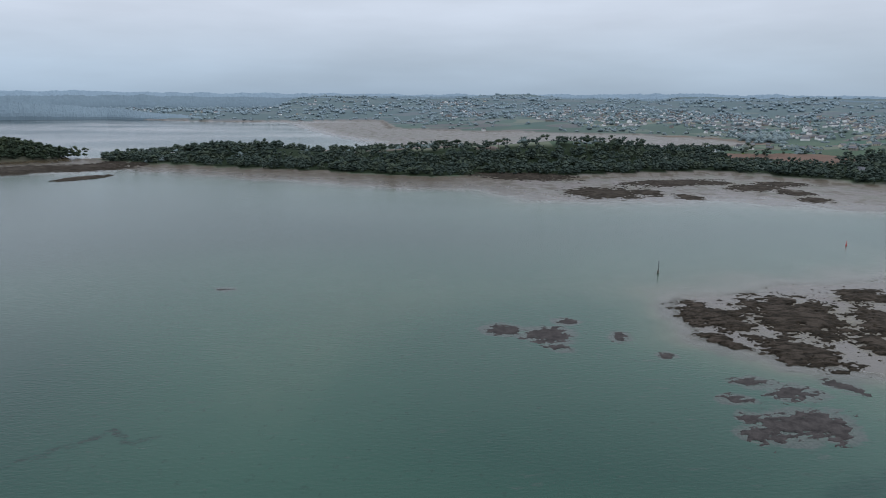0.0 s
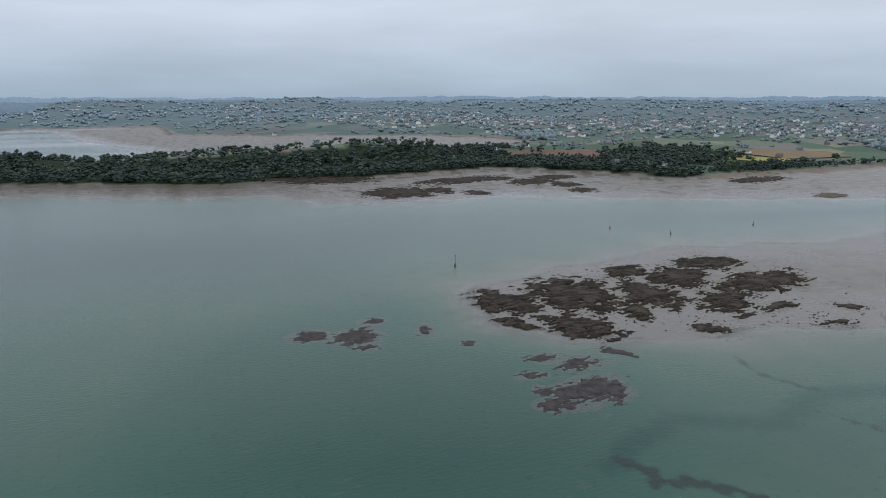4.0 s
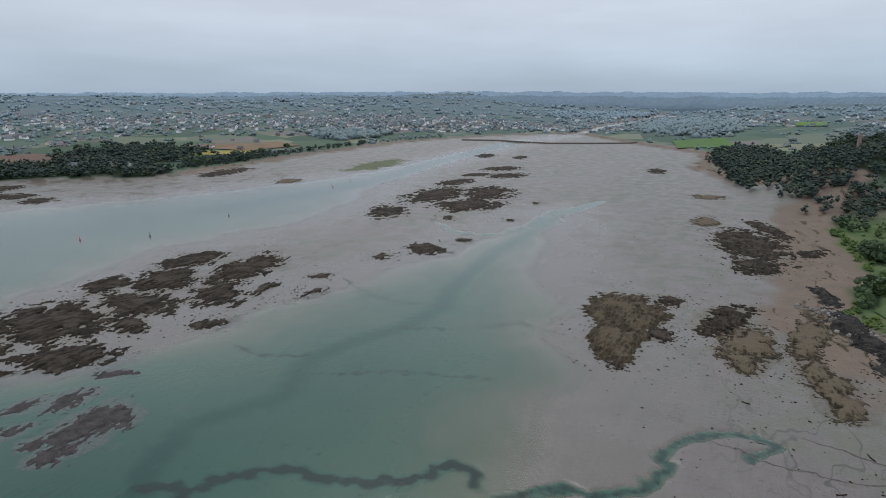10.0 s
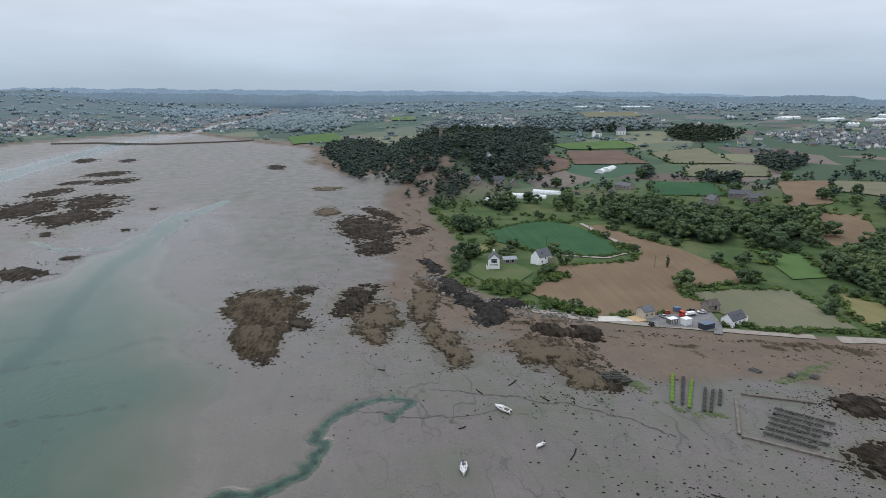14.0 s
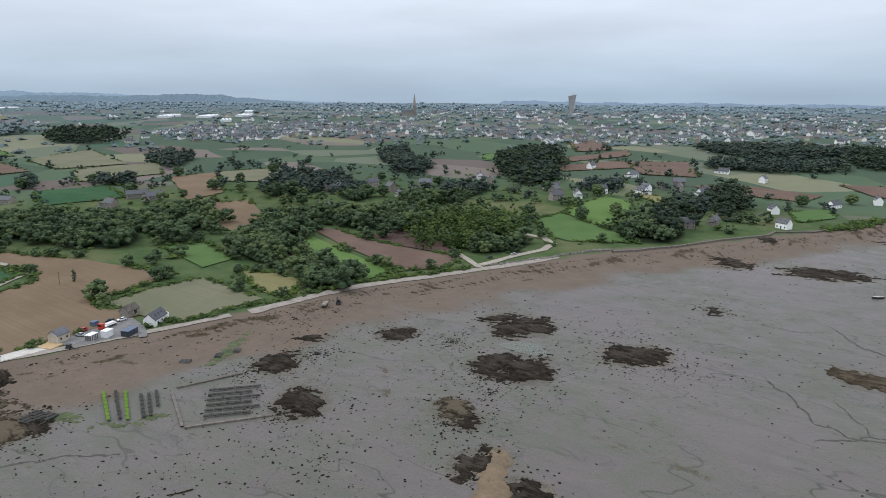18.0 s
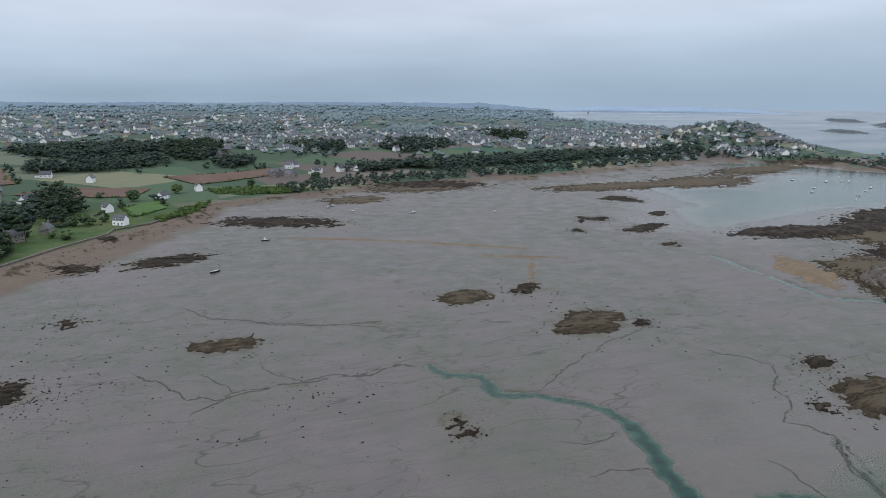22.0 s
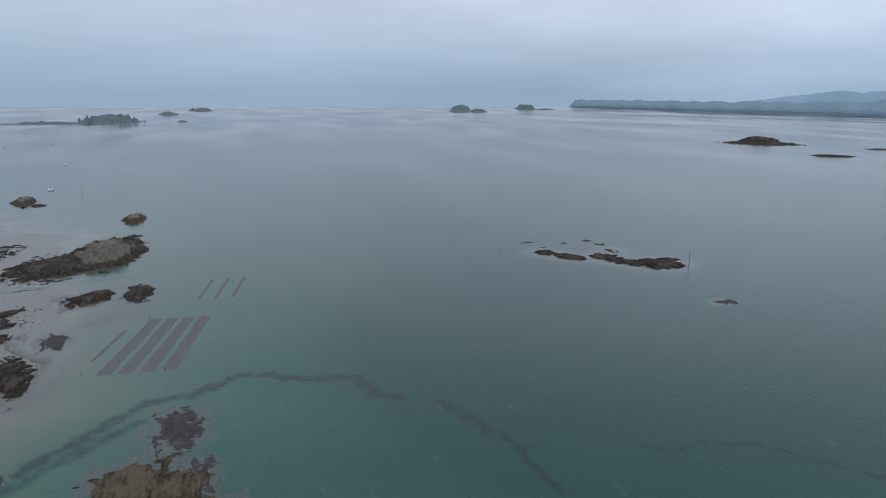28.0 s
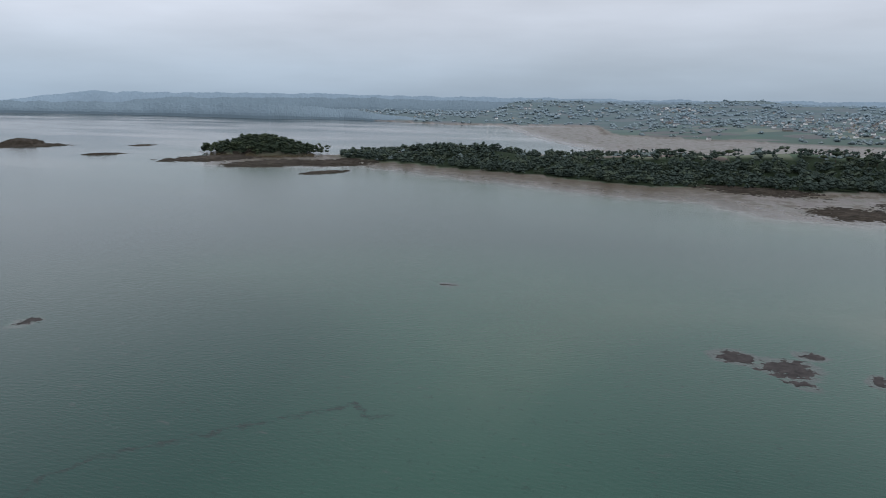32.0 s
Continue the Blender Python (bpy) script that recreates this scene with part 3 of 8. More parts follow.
town(1907, -347, 166.3, 139.1, -175, 30)
town(1801, -395, 246, 102.5, 174, 30)
town(1034, -821, 184.5, 141, 158, 60)
MOORINGS = []


def mooring(*plan):
    MOORINGS.append(plan)


mooring(-679, -567)
mooring(-681, -513)
mooring(-753, -661)
mooring(-803, -629)
mooring(-751, -555)
mooring(-809, -623)
mooring(-779, -632)
mooring(-849, -556)
mooring(-814, -528)
mooring(-973, -519)
mooring(-1343, -684)
mooring(-1265, -553)
mooring(-836, -326)
mooring(-1054, -457)
mooring(-912, -510)
mooring(-1138, -300)
mooring(-1619, -435)
mooring(-847, -238)
mooring(-1216, -514)
mooring(-1220, -457)
mooring(-892, -533)
mooring(-755, -531)
mooring(-1552, -507)
mooring(-1142, -294)
mooring(-780, -570)
mooring(-709, -531)
mooring(-713, -593)
mooring(-848, -669)
mooring(-930, -705)
mooring(-944, -531)
mooring(-1009, -529)
mooring(-852, -327)
mooring(-1088, -466)
mooring(-1301, -613)
mooring(-1270, -468)
mooring(-848, -235)
mooring(-1513, -585)
mooring(-1622, -426)
mooring(-1544, -703)
mooring(-1291, -554)
DRY_BOATS = [(-48, -507), (-121, -639), (-140, -612), (-192, -587), (-268, -566), (-482, -647), (-9, -424), (-127, -648), (-146, -625)]
# far islets: x, y, half lengths, turn, height
FAR_ISLETS = [
    (-2735, -527, 120, 118, 103, 22),
    (-2660, -723, 146, 70, 74, 6),
    (-2405, -903, 195, 40, -159, 10),
    (-2210, -1355, 149, 70, -136, 7),
    (-2524, -1789, 262, 70, -140, 9),
    (-1945, -1544, 99, 51, 65, 4),
    (-2822, -1461, 189, 70, -141, 5),
    (-1852, -971, 66, 36, -139, 3),
    (-2434, -1239, 82, 39, -145, 3),
    (-1125, -452, 33, 17, -152, 4),
    (-2803, -2233, 222, 70, 49, 6),
    (-2764, -1200, 132, 27, -156, 4),
    (-3176, -1792, 148, 70, -139, 5),
    (-2729, -277, 86, 18, -174, 3),
    (-3646, -432, 205, 46, -173, 8),
    (-4378, -331, 293, 66, -175, 10),
    (-3883, 1194, 373, 70, 163, 26),
    (-3619, 1224, 220, 51, 161, 10),
    (-4140, 1727, 301, 70, 157, 22),
    (-3962, 1789, 141, 64, 154, 4),
]

# banks of rock and weed: sort, height, then ellipses melted together
BANKS = []


def bank(*plan):
    BANKS.append(plan)


bank("dark", 0.9, [(147, 308, 24.2, 18.1, 113), (137, 276, 13.8, 6.8, 122), (165, 261, 23.8, 15.9, 114), (190, 309, 38.8, 27.3, 81), (229, 294, 27.1, 16.8, 81), (204, 270, 13.5, 7.2, 57)])
bank("dark", 0.9, [(269, 318, 28.8, 17.9, -135), (310, 341, 26.9, 17.2, -173), (247, 340, 19.2, 12.6, -151)])
bank("dark", 0.9, [(310, 293, 41.4, 17.4, -167), (262, 270, 22.5, 14.3, -148), (280, 253, 13.8, 4.4, -169), (255, 247, 10.8, 2.5, -166)])
bank("dark", 0.4, [(224, 238, 9.9, 6, 164)])
bank("purple", 0.35, [(129, 198, 19.8, 9.9, -162), (110, 192, 5.5, 5.1, 148), (139, 195, 11.1, 5.2, 57)])
bank("purple", 0.15, [(141, 222, 10.8, 6.2, -163), (129, 232, 7.8, 3.9, 175)])
bank("purple", 0.15, [(162, 229, 7.6, 4.5, 122)])
bank("purple", 0.15, [(116, 218, 6.3, 3.6, 162), (114, 204, 4.6, 3.2, 84)])
bank("purple", 0.2, [(39, 292, 10.3, 7.6, 156), (58, 286, 13.5, 10.2, -168), (71, 303, 5.7, 4, -169), (60, 271, 6.4, 3.3, 147)])
bank("purple", 0.2, [(92, 282, 6.8, 3.3, 73)])
bank("purple", 0.2, [(106, 259, 3.6, 3.2, -162)])
bank("purple", 0.1, [(-112, 361, 5.3, 3.2, 168)])
bank("dark", 0.8, [(527, 317, 36.4, 18.4, -151), (640, 322, 61.9, 29.7, -174), (595, 263, 42.3, 31.9, 177), (677, 275, 49.9, 28.3, -166)])
bank("dark", 0.5, [(833, 310, 32.8, 23.5, 171)])
bank("dark", 0.5, [(906, 346, 34.4, 24.5, 155), (822, 351, 23.4, 16.6, 149)])
bank("dark", 0.4, [(1087, 446, 41.5, 18.2, -161)])
bank("dark", 0.4, [(1080, 379, 29.2, 12.8, -165)])
bank("dark", 0.6, [(409, 215, 19.5, 14.6, -139)])
bank("dark", 0.4, [(447, 202, 8, 5.8, -174)])
bank("dark", 0.4, [(375, 231, 9.6, 5.3, -151)])
bank("dark", 0.4, [(318, 240, 6.7, 6.3, -163), (288, 224, 7.8, 2.8, 166)])
bank("dark", 0.3, [(523, 251, 10.7, 4.8, -157)])
bank("dark", 0.3, [(538, 198, 7.8, 4.4, -169)])
bank("dark", 0.3, [(634, 205, 10, 3.5, -164)])
bank("dark", 0.4, [(744, 345, 38.5, 17.8, 170)])
bank("dark", 0.5, [(208, 730, 47.6, 43.4, 162), (258, 732, 28.9, 17.9, 83)])
bank("dark", 0.4, [(292, 700, 21, 16, 112)])
bank("dark", 0.4, [(401, 769, 43.9, 26.8, -151), (370, 808, 26.7, 15.3, -162)])
bank("dark", 0.4, [(452, 800, 34.5, 24.2, -174)])
bank("dark", 0.4, [(421, 677, 20.6, 17, 71)])
bank("dark", 0.4, [(427, 727, 23.7, 20.7, 94)])
bank("dark", 0.5, [(693, 682, 57.2, 23.9, -168)])
bank("green", 0.3, [(873, 542, 94.3, 27.5, -173)])
bank("tan", 0.3, [(661, 544, 23.4, 17, -155)])
bank("dark", 0.5, [(136, 868, 72.6, 32.7, 166)])
bank("dark", 0.5, [(319, 813, 75.7, 29.6, -165)])
bank("dome", 4, [(328, 57, 34.4, 18.4, -168), (285, 54, 25.4, 10.8, -166)])
bank("dark", 0.8, [(305, 37, 10, 6.1, -171), (358, 39, 9, 8, -161)])
bank("dark", 0.8, [(261, 48, 4.1, 3.6, 58)])
bank("tan", 1.4, [(308, -1, 28.4, 12.6, 179), (284, 0, 12.5, 6.3, -158)])
bank("dark", 1.2, [(339, 10, 29, 10.7, 165)])
bank("tan", 1.2, [(327, -26, 33.5, 8.3, 174), (288, -27, 14.7, 6.5, 173)])
bank("tan", 1.2, [(259, -34, 14.8, 7.4, -176), (274, -32, 10.9, 6.9, 168)])
bank("dark", 1, [(524, 4, 59, 26.2, -168), (458, -3, 24.5, 16.3, 177)])
bank("tan", 0.8, [(604, 41, 26.8, 11.7, -176)])
bank("tan", 0.4, [(750, 50, 18.3, 18.1, 85)])
bank("dark", 0.8, [(972, 137, 30.2, 13.4, -171)])
bank("tan", 1.2, [(255, -76, 22.5, 16.8, -159), (232, -81, 15.2, 9, -151), (264, -69, 12, 10, 46)])
bank("dark", 1.6, [(281, -81, 10.7, 6.2, 51), (275, -96, 10.7, 7.4, -154)])
bank("dark", 1.2, [(225, -92, 9.1, 4.5, 153)])
bank("black", 2.2, [(306, -58, 16.8, 9.6, 164)])
bank("black", 2.2, [(350, -42, 24.8, 6.7, -170), (396, -36, 18.9, 4.4, -170)])
bank("dark", 1.2, [(508, -36, 12.8, 8.8, 170)])
bank("black", 2.6, [(327, -50, 12.7, 6, -162), (315, -71, 9.3, 5.1, -147)])
bank("dark", 1, [(589, -8, 39.2, 10, -158)])
bank("green", 0.06, [(200, -108, 7, 2.4, 47), (196, -117, 4, 1.8, 47)])
bank("green", 0.06, [(224, -98, 9, 2.6, 20)])
bank("green", 0.06, [(226, -172, 17, 2.6, -62)])
bank("dark", 0.9, [(197, -174, 11.4, 8.6, 126)])
bank("dark", 0.9, [(162, -153, 12.9, 8.8, 136)])
bank("dark", 0.7, [(206, -201, 7.9, 5.1, 50)])
bank("dark", 0.8, [(133, -270, 16, 14, 73), (147, -276, 11.2, 6, 57)])
bank("dark", 0.9, [(114, -226, 17.2, 12.8, 48), (104, -224, 11, 7.6, 79)])
bank("tan", 0.8, [(113, -180, 9.7, 5.9, 135)])
bank("dark", 0.8, [(106, -177, 7.1, 3.6, 121)])
bank("dark", 0.8, [(76, -266, 16.3, 9.2, 54)])
bank("dark", 0.5, [(176, -229, 10.6, 7.1, 57)])
bank("dark", 0.6, [(91, -153, 7.5, 3.9, 107)])
bank("dark", 0.6, [(69, -150, 8.7, 5, 157)])
bank("dark", 0.6, [(88, -157, 7.4, 3.9, 100)])
bank("orange", 0.9, [(82, -155, 15.0, 4.4, 115), (77, -145, 11, 5.2, 110)])
bank("dome", 0.7, [(-10, -293, 14.3, 8.1, 172)])
bank("dome", 0.8, [(-139, -323, 15.3, 11.4, -157)])
bank("dark", 0.8, [(-178, -327, 12.2, 6.5, -145)])
bank("dome", 0.9, [(-181, -266, 21.4, 13.4, -153)])
bank("dark", 0.7, [(-206, -255, 6.2, 3.4, -149)])
bank("dark", 0.7, [(-81, -194, 5.5, 3.6, 59), (-82, -185, 4.1, 2.1, 179)])
bank("dark", 0.4, [(61, -348, 6.2, 4, 111)])
bank("dark", 0.8, [(76, -267, 13.4, 10.1, -166)])
bank("dark", 0.6, [(75, -460, 15.1, 11.8, 135)])
bank("dark", 0.6, [(20, -464, 28.5, 15.4, -164)])
bank("dark", 0.5, [(-65, -581, 61, 23.7, 157)])
bank("tan", 0.5, [(-157, -680, 36.8, 26.2, -175)])
bank("tan", 0.5, [(-250, -745, 68.2, 36.3, -178)])
bank("dark", 0.4, [(63, -543, 9.6, 6.7, 108)])
bank("dark", 0.5, [(-432, -599, 20.7, 17.1, -168)])
bank("dark", 0.4, [(-323, -499, 7.8, 3.3, 52)])
bank("dark", 0.6, [(-361, -458, 28.4, 9.5, -157)])
bank("dark", 0.4, [(-337, -397, 7.9, 4.1, -167)])
bank("dark", 0.3, [(-348, -506, 10.2, 6, -159)])
bank("dark", 0.3, [(-295, -462, 6.8, 3.4, 48)])
bank("dark", 0.3, [(-419, -515, 11.1, 6, -157)])
bank("orange", 0.25, [(-110, -490, 52, 3.6, 154), (-185, -445, 50, 3.6, 146)])
bank("orange", 0.25, [(-212, -396, 27.8, 3.2, 154)])
bank("orange", 0.3, [(-201, -364, 29, 1.9, 63)])
bank("dome", 3.5, [(-238, -159, 18.8, 13, -152)])
bank("dark", 0.7, [(-211, -159, 4.3, 3.6, 142)])
bank("dark", 0.9, [(-244, -134, 12, 8.8, -139), (-249, -147, 7.8, 5.4, 142)])
bank("dark", 0.9, [(-306, -161, 15.4, 11.5, 63), (-300, -175, 6.5, 5.4, 168)])
bank("dome", 4.5, [(-296, -134, 24.4, 15.4, -167)])
bank("dark", 0.8, [(-327, -131, 15.7, 10.3, 151), (-356, -130, 9.3, 5.6, -173)])
bank("dark", 0.8, [(-285, -103, 26.1, 7.7, -161)])
bank("dark", 0.6, [(-257, -115, 10, 7.4, 160), (-236, -118, 11.5, 4.4, 135)])
bank("dark", 0.5, [(-245, -189, 8.1, 4.9, -163)])
bank("dark", 0.5, [(-373, -132, 8.6, 5.2, 148)])
bank("islet", 2.6, [(-390, -97, 15.7, 9.9, 133), (-394, -74, 19.2, 9, -178)])
bank("dark", 0.3, [(-355, -80, 10, 2.5, 134)])
bank("purple", 0.15, [(-323, -98, 12.5, 6, -170)])
bank("islet", 3.5, [(-469, -132, 37.7, 30.2, 161), (-506, -109, 51.2, 23.7, -176)])
bank("rock", 9, [(-491, -108, 41.5, 20.4, -178)])
bank("rock", 7, [(-396, -267, 36.8, 17.2, -148)])
bank("tan", 2, [(-409, -296, 40.5, 23.9, -162), (-380, -246, 23.3, 15.4, -153)])
bank("orange", 1.5, [(-366, -301, 36.3, 14.5, 64)])
bank("rock", 7, [(-494, -306, 48.1, 20.5, -150)])
bank("islet", 3, [(-474, -308, 46, 28.6, -152), (-512, -224, 48.5, 38.1, 107), (-515, -282, 43.9, 28.5, -161)])
bank("islet", 3, [(-605, -336, 74.6, 32.8, -154)])
bank("rock", 6, [(-614, -334, 53, 18.3, -153)])
bank("islet", 2, [(-476, -397, 70.5, 25.2, 168), (-538, -390, 44, 21.7, 173)])
bank("islet", 2, [(-616, -423, 82.8, 32.8, -168), (-684, -414, 75.2, 30.7, -179)])
bank("islet", 3, [(-788, -401, 78.9, 29.9, 175), (-834, -385, 44.5, 15.8, -157)])
bank("tan", 1, [(-523, -359, 54, 30.5, 172)])
bank("dark", 0.5, [(-730, -354, 18.1, 13.3, 158)])
bank("rock", 5, [(-524, -234, 25.6, 13.4, -162)])
bank("rock", 5, [(-627, -113, 23, 9.3, -176)])
bank("rock", 5, [(-763, -238, 32.4, 10.2, -165)])
bank("dark", 1, [(-737, -219, 17.5, 8.4, -172)])
bank("tan", 0.6, [(-614, -686, 108.9, 47.4, -171), (-525, -688, 48.9, 30.6, -180)])
bank("dark", 0.4, [(-433, -588, 20, 12, 126)])
bank("dark", 0.4, [(-412, -507, 10.8, 9.3, 91)])
bank("dark", 0.5, [(-353, -452, 22, 11.2, -151)])
bank("dark", 0.3, [(-336, -505, 13, 8.1, 123)])
bank("dark", 0.5, [(-297, -459, 5.2, 4, 93)])
bank("dark", 0.3, [(-334, -392, 6.3, 4.2, 126)])
bank("tan", 0.8, [(-827, -780, 150.9, 41.3, -163)])
bank("tan", 0.8, [(-473, -684, 96.1, 31.4, -180)])
bank("dark", 0.8, [(-270, -758, 77.2, 30.8, 174)])
bank("dome", 3, [(-189, -41, 20.7, 18.1, -152), (-171, -39, 24.2, 16.4, 91)])
bank("purple", 0.3, [(-224, -36, 16.9, 7.7, -171)])
bank("purple", 0.3, [(-195, -27, 10.3, 3.6, -173)])
bank("dark", 1.2, [(-419, 185, 10.3, 8.5, 172), (-404, 196, 12.9, 9.1, -146)])
bank("dark", 1.2, [(-395, 219, 14, 12.4, -158), (-379, 228, 11.2, 10.4, -169)])
bank("dark", 1.8, [(-371, 246, 18.1, 15.2, 110)])
bank("dark", 1, [(-411, 233, 7.9, 5.2, 46)])
bank("purple", 0.15, [(-434, 190, 5, 3.5, 83)])
bank("purple", 0.15, [(-441, 211, 5.9, 3.7, 81)])
bank("purple", 0.15, [(-445, 233, 4.6, 3.6, 104)])
bank("purple", 0.15, [(-431, 234, 5.2, 3.6, 88)])
bank("purple", 0.15, [(-452, 187, 4.3, 3.7, 96)])
bank("purple", 0.15, [(-291, 231, 7.7, 4.6, 90)])
bank("purple", 0.12, [(-203, -98, 4.6, 2, 145)])
bank("purple", 0.12, [(-206, -89, 4.5, 2.5, 128)])
bank("purple", 0.12, [(-196, -92, 3.5, 1.5, 136)])
bank("purple", 0.12, [(-206, -84, 2.1, 1.5, 155)])
bank("islet", 2.5, [(-1167, -733, 58.3, 31.8, -152), (-1109, -755, 69.6, 44.7, -152)])
bank("islet", 2.5, [(-974, -639, 43.9, 37.1, -178)])
bank("islet", 2, [(-716, 975, 94.4, 54.3, 55), (-577, 938, 77.8, 50.8, 63)])
bank("islet", 2, [(-440, 861, 41.1, 19.2, 54)])
bank("dark", 1.2, [(-487, 988, 67.6, 53.9, -148)])
bank("islet", 9, [(-1262, 1094, 107.5, 39.7, 138)])
bank("islet", 2.5, [(-1211, 1055, 84.7, 59.7, 51)])
bank("islet", 1.5, [(-935, 967, 41.7, 27.9, 54)])
bank("islet", 1.2, [(-1016, 1167, 34, 26.8, 66)])
# hills: x, y, half lengths, turn, height
HILLS = [(870, -120, 240, 150, -20, 40), (120, 1060, 360, 150, 0, 15), (-300, 1110, 200, 90, -20, 12), (330, 1080, 260, 130, 0, 10), (620, 790, 90, 60, -30, 8),
    (-1040, -1080, 330, 190, 35, 34), (-690, 1105, 95, 62, 10, 14), (-1000, -830, 160, 90, 60, 6)]
ISLETS = [(-690, 1100, 150, 70, 10, 5), (-1215, 1060, 75, 26, 62, 5), (-930, 960, 55, 12, 50, 1.5)]
# tidal creeks: half width, depth, how much weed lines them, turning points
CREEKS = []


def creek(*plan):
    CREEKS.append(plan)


creek(5, 0.9, 0, [(561, 163), (492, 164), (425, 166), (375, 161), (322, 154), (298, 146), (261, 149), (235, 161), (208, 166), (177, 153), (161, 161), (146, 168), (124, 160), (108, 150)])
creek(2.4, 0.7, 1, [(111, 154), (118, 145), (115, 138), (120, 137), (126, 136), (135, 126), (140, 117), (139, 110), (141, 101), (149, 85), (157, 81), (163, 77), (164, 72), (157, 66)])
creek(2.1, 0.6, 0.62, [(151, 59), (166, 43), (167, 32), (176, 22), (191, 17), (195, 21), (209, 15), (219, 5), (222, -6), (217, -12), (207, -5)])
creek(1.1, 0.35, 0.7, [(207, -5), (199, -7), (200, -17), (203, -42), (204, -63), (200, -84)])
creek(15, 1.2, 0, [(453, 476), (537, 461), (623, 449), (711, 447), (831, 462), (989, 482), (1204, 500), (1352, 512), (1482, 510)])
creek(5, 0.6, 0, [(678, 146), (624, 158), (599, 172), (565, 174), (522, 172)])
creek(1.6, 0.3, 0.7, [(207, 204), (203, 187), (212, 169)])
creek(1.6, 0.3, 0.6, [(319, 224), (298, 192), (294, 169), (298, 146)])
creek(1.8, 0.3, 0.3, [(198, 155), (211, 134), (219, 112), (224, 90)])
creek(1.8, 0.3, 0.3, [(261, 149), (270, 120), (292, 101), (286, 82)])
creek(1.5, 0.4, 0.4, [(-130, -435), (-111, -380), (-108, -343), (-96, -316), (-81, -286), (-93, -270), (-90, -257), (-89, -241), (-92, -231)])
creek(2.6, 0.7, 0.45, [(-89, -241), (-92, -231), (-105, -226), (-104, -208), (-118, -203), (-133, -188), (-138, -175), (-135, -158), (-128, -137), (-126, -131)])
creek(1, 0.3, 0.9, [(9, -339), (-17, -321), (-52, -304), (-85, -299)])
creek(1, 0.3, 0.8, [(-14, -243), (-37, -242), (-56, -244), (-75, -246), (-89, -241)])
creek(1.2, 0.3, 0.9, [(-122, -206), (-136, -218), (-165, -233), (-185, -241)])
creek(1.2, 0.3, 0.8, [(-215, -185), (-200, -164), (-191, -155), (-197, -143), (-188, -132), (-179, -110), (-174, -108), (-160, -118), (-149, -122), (-142, -116), (-141, -107), (-131, -115)])
creek(2.7, 1, 0.45, [(-138, -170), (-131, -147), (-128, -131), (-129, -116), (-141, -107), (-142, -116), (-149, -122), (-160, -118), (-175, -101), (-172, -82), (-177, -72), (-183, -73), (-187, -86), (-193, -87), (-204, -76), (-219, -63), (-233, -49)])
creek(2.6, 0.9, 0.75, [(-209, -79), (-233, -60), (-247, -50), (-251, -32), (-264, -17), (-260, -5), (-253, 8), (-249, 28), (-233, 32), (-227, 41)])
creek(2.4, 0.9, 0.6, [(-220, 54), (-200, 63), (-183, 70), (-170, 70), (-158, 72)])
creek(1.5, 0.8, 0.6, [(-173, 107), (-168, 115), (-170, 129), (-164, 142), (-133, 173), (-102, 200), (-94, 191), (-86, 196)])
creek(1, 0.3, 0.9, [(183, -204), (173, -201), (154, -192), (137, -170), (109, -142), (101, -129)])
creek(2.2, 0.4, 0, [(-340, -357), (-330, -256), (-358, -236), (-390, -229), (-394, -197), (-426, -184), (-417, -150), (-425, -122), (-432, -77)])
creek(2.5, 0.5, 0, [(501, 250), (470, 219), (476, 183), (573, 164), (676, 147)])
creek(1, 0.2, 0.9, [(65, -190), (51, -192), (36, -188), (19, -189)])
creek(1, 0.2, 0.8, [(65, -188), (43, -187), (25, -187), (14, -182)])
creek(0.9, 0.2, 0.8, [(12, -349), (-19, -321), (-53, -308), (-87, -299)])
creek(0.9, 0.2, 0.7, [(19, -257), (-7, -251), (-34, -239), (-49, -243), (-74, -240)])
creek(1, 0.25, 0.8, [(204, -3), (194, -8), (202, -22), (207, -49), (200, -73), (198, -94)])
creek(0.9, 0.2, 0.7, [(-221, -190), (-205, -171), (-194, -157), (-200, -142), (-195, -136), (-183, -114)])


def creek_distance(x, y, pts, reach):
    """Distance to a winding creek for the places within its reach, and which those are."""
    px, py = [p[0] for p in pts], [p[1] for p in pts]
    near = (x > min(px) - reach) & (x < max(px) + reach) & (y > min(py) - reach) & (y < max(py) + reach)
    u, v = x[near], y[near]
    return chain_distance(u + wave(u, v, 14, 12) * 1.6, v + wave(u, v, 14, 13) * 1.6, pts, closed=False), near


